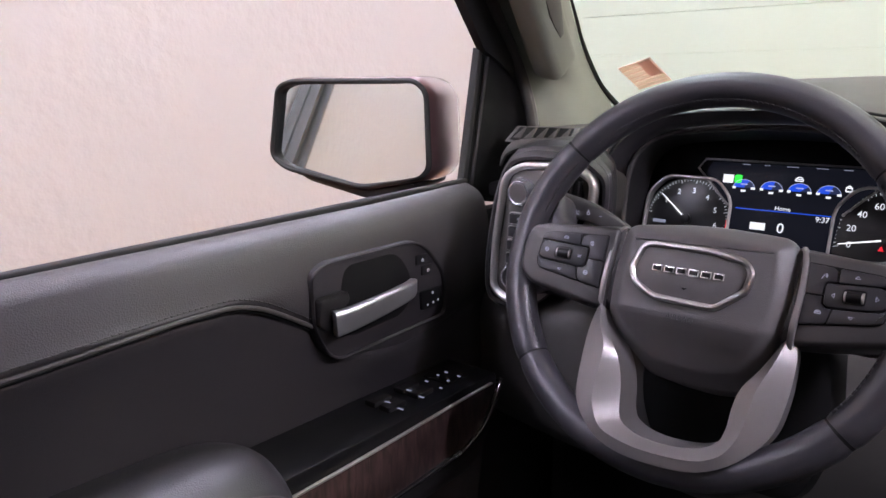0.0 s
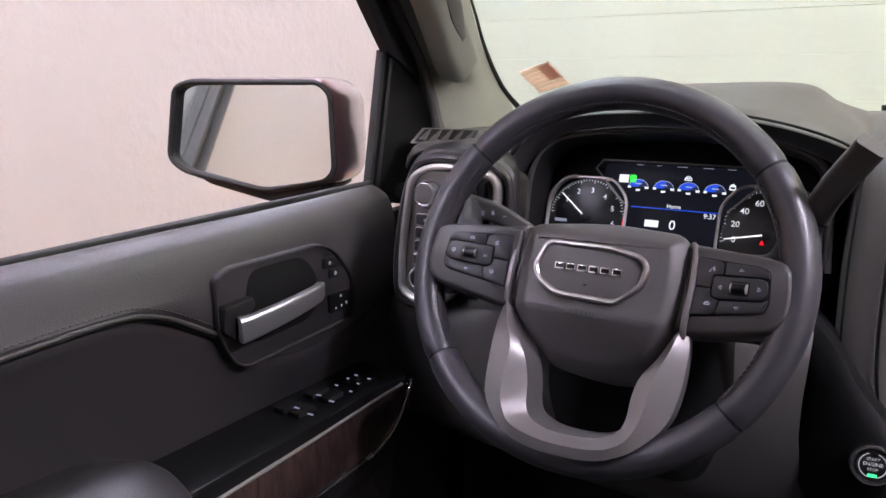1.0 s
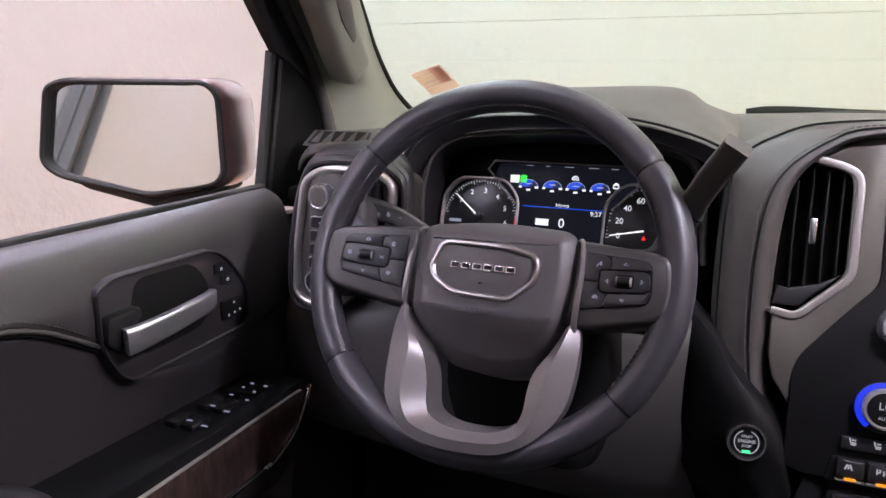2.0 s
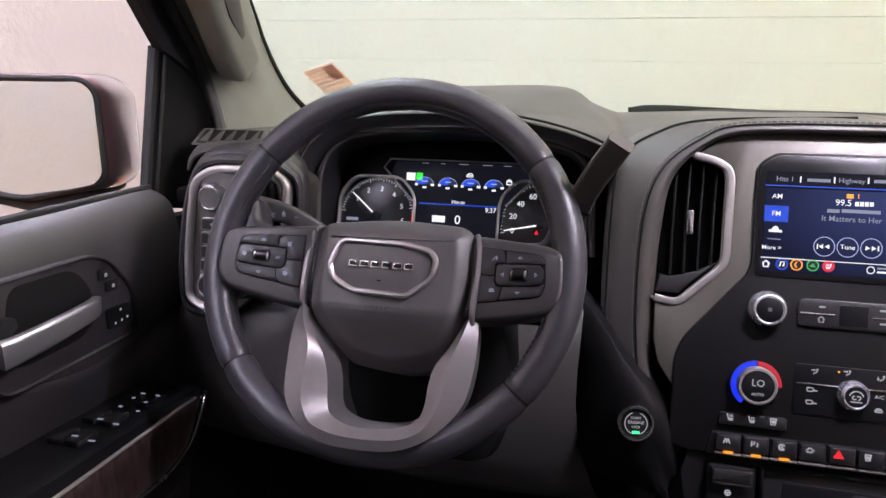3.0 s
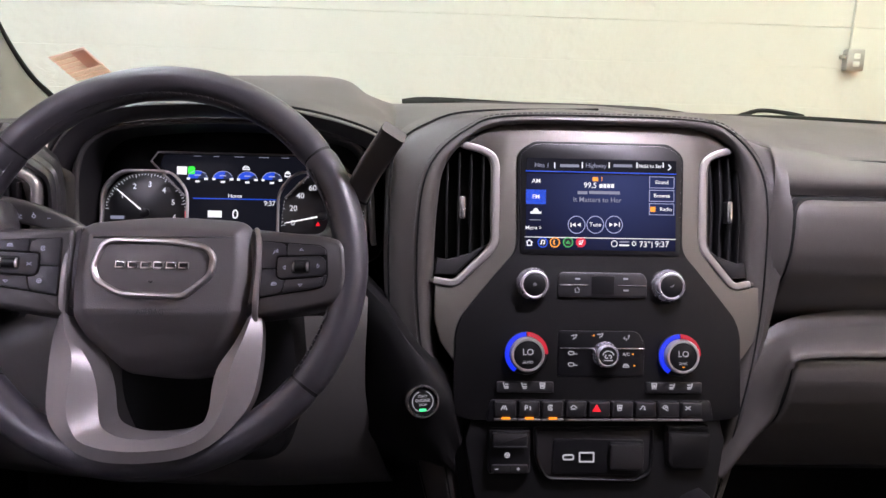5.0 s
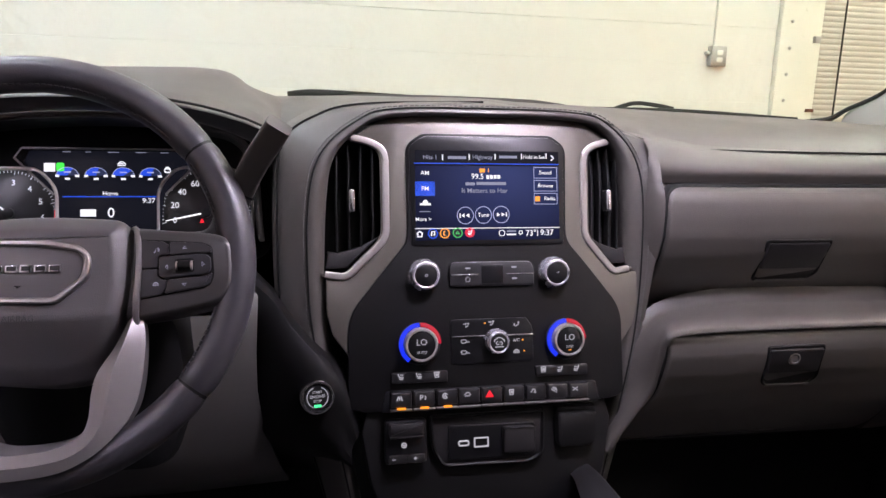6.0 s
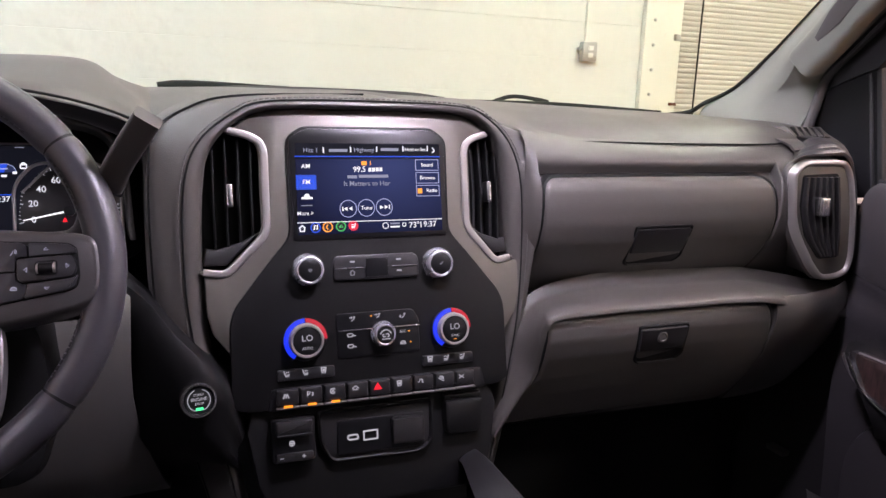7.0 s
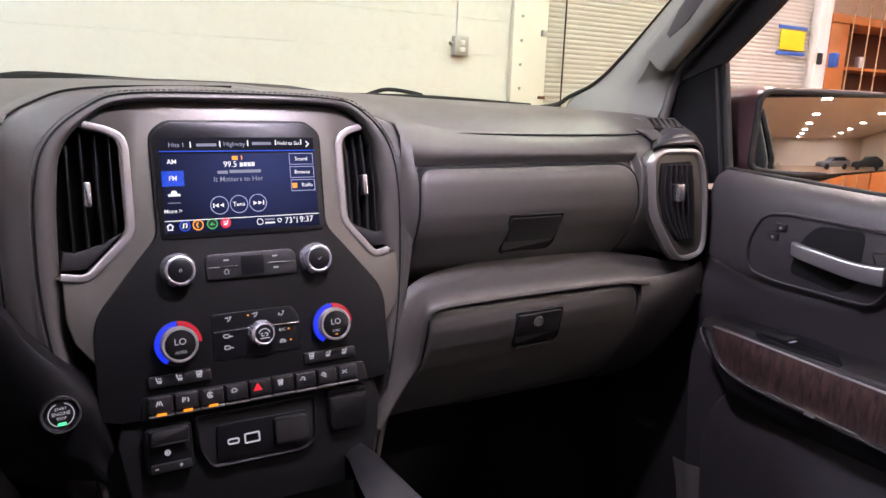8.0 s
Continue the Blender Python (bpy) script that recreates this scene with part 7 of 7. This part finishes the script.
for x in (1164.5, 1171.5, 1178.5, 1185.5):
    ui_bar(x, 337, 5.6, 7, UIWHITE)
for x, w_ in ((1131, 18), (1171, 56)):
    ui_bar(x, 349, w_, 5.5, UIGREY)
ui_text("It Matters to Her", 1158, 362, 9, UIGREY)
for x in (1121, 1155, 1189):
    ui_ring(x, 406, 16, UILINE)
ui_text("Tune", 1155, 406, 7.5, UIWHITE)
for x, d in ((1121, -1), (1189, 1)):
    for k in (-5, 4):
        u, v = ui(x + k, 406)
        part("mark", slab([(u - d * 0.0022, v - 0.0024), (u + d * 0.0022, v), (u - d * 0.0022, v + 0.0024)], FRONT, FRONT + 0.0004, edge=0), UIWHITE, screen, smooth=False)
    ui_bar(x + 10 * d, 406, 2, 8, UIWHITE)
for z, txt in ((331, "Sound"), (355, "Browse"), (379, "Radio")):
    ui_box(1276, z, 46, 21, UILINE)
    ui_text(txt, 1276 if txt != "Radio" else 1284, z, 7, UIWHITE)
ui_bar(1260, 379, 9, 9, ORANGE)
for x, mat in ((1060, UIBLUE), (1082, ORANGE), (1106, UIGREEN), (1129, UIRED)):
    u, v = ui(x, 437)
    part("badge", slab(circle(0.0060, 20, u, v), FRONT, FRONT + 0.0003, edge=0), mat, screen, smooth=False)
    if mat is UIRED:
        icon("seat_r", u, v, FRONT - 0.0003, 0.0030, screen, mat=UIWHITE, w=0.0012)
    else:
        part("badge_core", slab(circle(0.0048, 20, u, v), FRONT - 0.0002, FRONT + 0.0002, edge=0), UIDARK, screen, smooth=False)
        icon({UIBLUE: "note", ORANGE: "phone", UIGREEN: "up"}[mat], u, v, FRONT - 0.0004, 0.0030, screen, mat=UIWHITE if mat is UIBLUE else mat, w=0.0013)
u, v = ui(1036, 437)
icon("home", u, v, FRONT, 0.0040, screen, mat=UIWHITE, w=0.0016)
ui_ring(1190, 440, 6, UIWHITE)
ui_bar(1208, 437, 18, 3, UIGREY), ui_bar(1208, 443, 18, 3, UIWHITE)
ui_ring(1226, 440, 4, UIWHITE)
ui_text("73\u00b0", 1246, 442, 11, UIWHITE)
ui_text("9:37", 1277, 442, 11, UIWHITE)
ui_bar(1259, 442, 1.5, 11, UIWHITE)

# instrument display
GB, GD = glow("gauge_blue", (0.012, 0.075, 0.75), 0.95), glow("gauge_dark", (0.02, 0.03, 0.09), 0.8)
for i, x in enumerate((-0.0468, -0.0155, 0.0147, 0.0452)):
    z, turn_at = 0.0125, (60, 75, 40, 70)[i]
    for tone, a0, a1 in ((GB, turn_at, 180), (GD, 0, turn_at)):
        sector = [Vector((x, z))] + [Vector((x + 0.0118 * math.cos(radians(a0 + (a1 - a0) * k / 12)), z + 0.0095 * math.sin(radians(a0 + (a1 - a0) * k / 12)))) for k in range(13)]
        part("small_gauge", slab(sector, -0.0036, -0.0031, edge=0), tone, disp, smooth=False)
    part("gauge_arc", strokes([[(a, b * 0.80) for a, b in arc(0, 0, 1, 0, 180, 14)]], x, z, -0.0040, 0.0120, 0.0006), UILINE, disp, smooth=False)
    part("mark", strokes([[(-1.08, 0), (-0.78, 0)], [(0.72, 0), (1.08, 0)]], x, z - 0.0005, -0.0040, 0.0118, 0.0026), UIWHITE, disp, smooth=False)
    part("mark", strokes([[(-0.22, -0.30), (0.22, -0.30)]], x, z - 0.0005, -0.0040, 0.0115, 0.0024), UIWHITE, disp, smooth=False)
    part("mark", strokes([[(-0.35, 0.36), (0.35, 0.36)]], x, z, -0.0042, 0.0110, 0.0014), UILINE, disp, smooth=False)
part("white_tile", slab(rect(0.0120, 0.0100, -0.0662, 0.0220), -0.0038, -0.0031, edge=0), UIWHITE, disp, smooth=False)
part("green_tile", slab(rounded(rect(0.0085, 0.0100, -0.0545, 0.0225), 0.002, 2), -0.0038, -0.0031, edge=0), glow("tile_green", (0.02, 0.85, 0.05), 1.2), disp, smooth=False)
icon("car", 0.0129, 0.0265, -0.0038, 0.0042, disp, mat=UIWHITE, w=0.0012)
icon("lock", 0.0645, 0.0205, -0.0038, 0.0050, disp, mat=UIWHITE, w=0.0016)
part("blue_line", box(-0.052, 0.055, -0.0038, -0.0031, -0.0130, -0.0120, edge=0), UIBLUE, disp)
words("Home", 0.0, -0.0090, -0.0038, 0.0068, UIWHITE, disp)
words("9:37", 0.0430, -0.0175, -0.0038, 0.0085, UIWHITE, disp)
words("0", 0.0008, -0.0322, -0.0038, 0.0165, UIWHITE, disp)
part("white_tile", slab(rect(0.0170, 0.0085, -0.0245, -0.0318), -0.0038, -0.0031, edge=0), UIWHITE, disp, smooth=False)
part("mark", strokes([[(-1, 0), (-0.86, 0)], [(-0.6, 0), (-0.5, 0)], [(-0.2, 0), (0.0, 0)], [(0.3, 0), (0.5, 0)], [(0.75, 0), (0.9, 0)]], 0.01, 0.0405, -0.0036, 0.062, 0.0008), UIGREY, disp, smooth=False)
part("display_edge", sweep([(x, -0.0035, z) for x, z in ((-0.062, -0.010), (-0.104, 0.033), (-0.096, 0.0445), (0.096, 0.0445), (0.104, 0.033), (0.062, -0.010))], rounded(rect(0.0022, 0.003), 0.0006, 2), up=(0, 1, 0)), SILVER, disp, "thin satin edge of the display")
part("warning_light", slab([(-0.0075, -0.0125), (-0.0020, -0.0125), (-0.0048, -0.0070)], -0.0045, -0.0035, edge=0), REDMARK, speedo, "small red warning light")
part("red_zone", sweep([(0.050 * math.cos(radians(a)), 0.0004, 0.050 * math.sin(radians(a))) for a in range(-14, 6, 2)], rect(0.003, 0.0006), up=(0, 1, 0)), REDMARK, tach)
part("mark", strokes([[(-1, 0), (1, 0)]], -0.034, -0.006, 0.0006, 0.008, 0.004), UIGREY, tach, smooth=False)

# stalk and steering wheel marks
KEYMARK = glow("key_and_print_glow", (0.74, 0.74, 0.98), 0.42)
# The stalk's white print glows here like the lit keys.
for kind, u, dz, size in (("bar", 8, 0.004, 0.0022), ("drop", 10, 0.002, 0.0032), ("face", 12, -0.003, 0.0030), ("drop", 13, 0.006, 0.0034), ("wheel", 15, 0.002, 0.0036), ("bar", 16, -0.006, 0.0022)):
    q = st_path[u]
    icon(kind, q.x, q.z + dz, q.y - 0.0092, size, stalk, mat=KEYMARK, w=0.0007)
for pod, kinds in ((pods[0], ("car", "wheel", "cross", "down", "auto", "wheel")), (pods[1], ("up", "right", "left", "down", "talk", "car"))):
    side = -1.085 if pod is pods[0] else 1.0
    for kind, (a, z) in zip(kinds, ((0.0438, 0.0117), (0.0598, -0.0036), (0.0280, -0.0048), (0.0438, -0.0210), (0.0185, 0.0100), (0.0190, -0.0198))):
        icon(kind, side * a, z, -0.0034, 0.0024, pod, mat=KEYMARK, w=0.0006)
words("AIRBAG", 0.0013, -0.0469, -0.0132, 0.0072, KEYCAP, hub)
SWMARK = glow("switch_backlight", (0.66, 0.68, 1.0), 0.32)
# door marks
for name, s in (("door_1", -1), ("door_2", 1)):
    bez = next(o for o in bpy.data.objects[name].children if o.name.startswith("handle_bezel"))
    for y, z in ((0.589, 1.2935), (0.599, 1.2800)) if s < 0 else ((0.6015, 1.2930), (0.6135, 1.2775)):
        icon("lock", -s * y, z, -0.0086, 0.0026, bez, mat=SOFTMARK, w=0.0007)
    if s < 0:
        for y, z in ((0.601, 1.2515), (0.592, 1.2385), (0.602, 1.2396), (0.611, 1.2410)):
            icon("lock", y + 0.006, z, -0.0094, 0.0016, bez, mat=SOFTMARK, w=0.0006)
for x, y, w_ in ((-0.7354, 0.5097, 0.012), (-0.7131, 0.5056, 0.012), (-0.7386, 0.5489, 0.011), (-0.7157, 0.5434, 0.011), (-0.7401, 0.5819, 0.007), (-0.7397, 0.6188, 0.007), (-0.7206, 0.6183, 0.007), (-0.7151, 0.5766, 0.006), (-0.7419, 0.6052, 0.005), (-0.7219, 0.5991, 0.005)):
    part("switch_mark", box(x - w_ * 0.3, x + w_ * 0.3, y - 0.0011, y + 0.0011, 1.1512, 1.1520, edge=0), SWMARK, bpy.data.objects["door_1"], "pale backlit mark", m=pose(0, 0, 0))
part("switch_mark", box(0.708, 0.722, 0.532, 0.536, 1.1402, 1.1410, edge=0), SWMARK, bpy.data.objects["door_2"], "pale backlit mark")

# sticker on the windscreen and the wiper
flag = thing("flag_sticker", "faded red and tan flag sticker on the windscreen", "sticker")
A, B, D = Vector((-0.755, 1.079, 1.524)), Vector((-0.693, 1.055, 1.539)), Vector((-0.739, 1.133, 1.492))


def thin_sheet(name, color):
    """A thin printed film that lets light through."""
    m = material(name, color, 0.6)
    nt = m.node_tree
    back, mix = nt.nodes.new("ShaderNodeBsdfTranslucent"), nt.nodes.new("ShaderNodeMixShader")
    back.inputs[0].default_value, mix.inputs[0].default_value = (*color, 1), 0.85
    nt.links.new(nt.nodes["Principled BSDF"].outputs[0], mix.inputs[1])
    nt.links.new(back.outputs[0], mix.inputs[2])
    nt.links.new(mix.outputs[0], nt.nodes["Material Output"].inputs[0])
    return m


TAN, FADED, EDGE = thin_sheet("tan_sticker", (0.86, 0.82, 0.74)), thin_sheet("faded_red_sticker", (0.78, 0.60, 0.56)), thin_sheet("brown_sticker_stripe", (0.78, 0.66, 0.59))


def patch(name, u0, u1, v0, v1, lift, mat):
    at = lambda u, v: A + (B - A) * u + (D - A) * v + Vector((0, -0.525, -0.851)) * lift
    bm = bmesh.new()
    lo, hi = [bm.verts.new(at(u, v)) for u, v in ((u0, v0), (u1, v0), (u1, v1), (u0, v1))], [bm.verts.new(at(u, v) + Vector((0, -0.525, -0.851)) * 0.0006) for u, v in ((u0, v0), (u1, v0), (u1, v1), (u0, v1))]
    bm.faces.new(lo), bm.faces.new(hi)
    for i in range(4):
        bm.faces.new((lo[i - 1], lo[i], hi[i], hi[i - 1]))
    part(name, bm, mat, flag, smooth=False)


patch("sheet", 0, 1, 0, 1, 0.000, EDGE)
for i in range(6):
    patch("stripe", 0.02, 0.98, 0.03 + 0.163 * i, 0.03 + 0.163 * i + 0.12, 0.0010, TAN)
patch("corner_field", 0.62, 0.98, 0.03, 0.62, 0.0020, FADED)
wiper = thing("windscreen_wiper", "black wiper at the foot of the windscreen", "wiper")
part("blade", sweep(spline([(-0.235, 1.33, 1.474), (-0.18, 1.335, 1.479), (0.0, 1.345, 1.474)], 20), rounded(rect(0.014, 0.012), 0.003, 2)), RUBBER, wiper)
arm2 = thing("windscreen_wiper", "black wiper at the foot of the windscreen", "wiper")
part("blade", sweep(spline([(0.36, 1.32, 1.462), (0.55, 1.31, 1.462), (0.78, 1.27, 1.452)], 20), rounded(rect(0.014, 0.012), 0.003, 2)), RUBBER, arm2)
part("arm", sweep(spline([(0.41, 1.325, 1.466), (0.45, 1.325, 1.477), (0.50, 1.32, 1.473), (0.53, 1.32, 1.468)], 12), rounded(rect(0.012, 0.008), 0.003, 2)), RUBBER, arm2)

# footwell fittings on the passenger's side
part("kick_tab", box(0.782, 0.800, 0.835, 0.873, 0.859, 0.869, edge=0.002), HARD, truck, "small grey tab on the kick panel")
# Grey strip, its tone standing for a highlight on the door's lower edge.
part("sill_strip", loft([[(0.775, 0.768, 0.835), (0.775, 0.750, 0.77), (0.775, 0.735, 0.66)], [(0.772, 0.735, 0.838), (0.772, 0.722, 0.77), (0.772, 0.71, 0.66)], [(0.785, 0.717, 0.835), (0.785, 0.706, 0.77), (0.785, 0.695, 0.66)]], 10, across=6, thick=0.002), HARD, truck, "grey strip added for the highlight on the door's lower front")
hook = thing("carpet_hook", "small silver hook on the footwell carpet", "hook")
part("plate", sweep(spline([(0.812, 1.140, 0.640), (0.805, 1.10, 0.634), (0.806, 1.068, 0.628)], 8), rounded(rect(0.010, 0.006), 0.002, 2)), SILVER, hook)
part("loop", sweep(spline([(0.775, 1.085, 0.622), (0.752, 1.075, 0.630), (0.738, 1.055, 0.626), (0.750, 1.045, 0.606)], 10), oval(0.004, 0.004, 8)), SILVER, hook)


# cars parked far down the hall
def parked_car(x, y, turn, paint, label):
    c = thing("parked_car", label, "car", "cars parked in the hall", m=pose(x, y, 0, 0, 0, turn))
    side = [(-2.3, 0.35), (2.3, 0.35), (2.35, 0.70), (2.1, 0.92), (1.1, 1.02), (0.45, 1.50), (-1.2, 1.58), (-2.1, 1.15), (-2.35, 0.9)]
    part("body", slab(rounded(side, 0.12, 4), -0.90, 0.90, edge=0.12), paint, c)
    part("side_window", slab(rounded([(0.85, 1.03), (0.38, 1.42), (-1.15, 1.48), (-1.75, 1.06)], 0.08, 3), -0.912, -0.88, edge=0.01), GLOSSY, c)
    for wx in (-1.4, 1.4):
        part("wheel", turned([(0.34, -0.92), (0.34, -0.70), (0.20, -0.70)], 24), RUBBER, c, m=pose(wx, 0, 0.34))
    return c


parked_car(8.2, -31.0, 165, SILVER, "silver parked car with dark windows")
parked_car(13.0, -30.0, 200, RUBBER, "black parked car with dark windows")
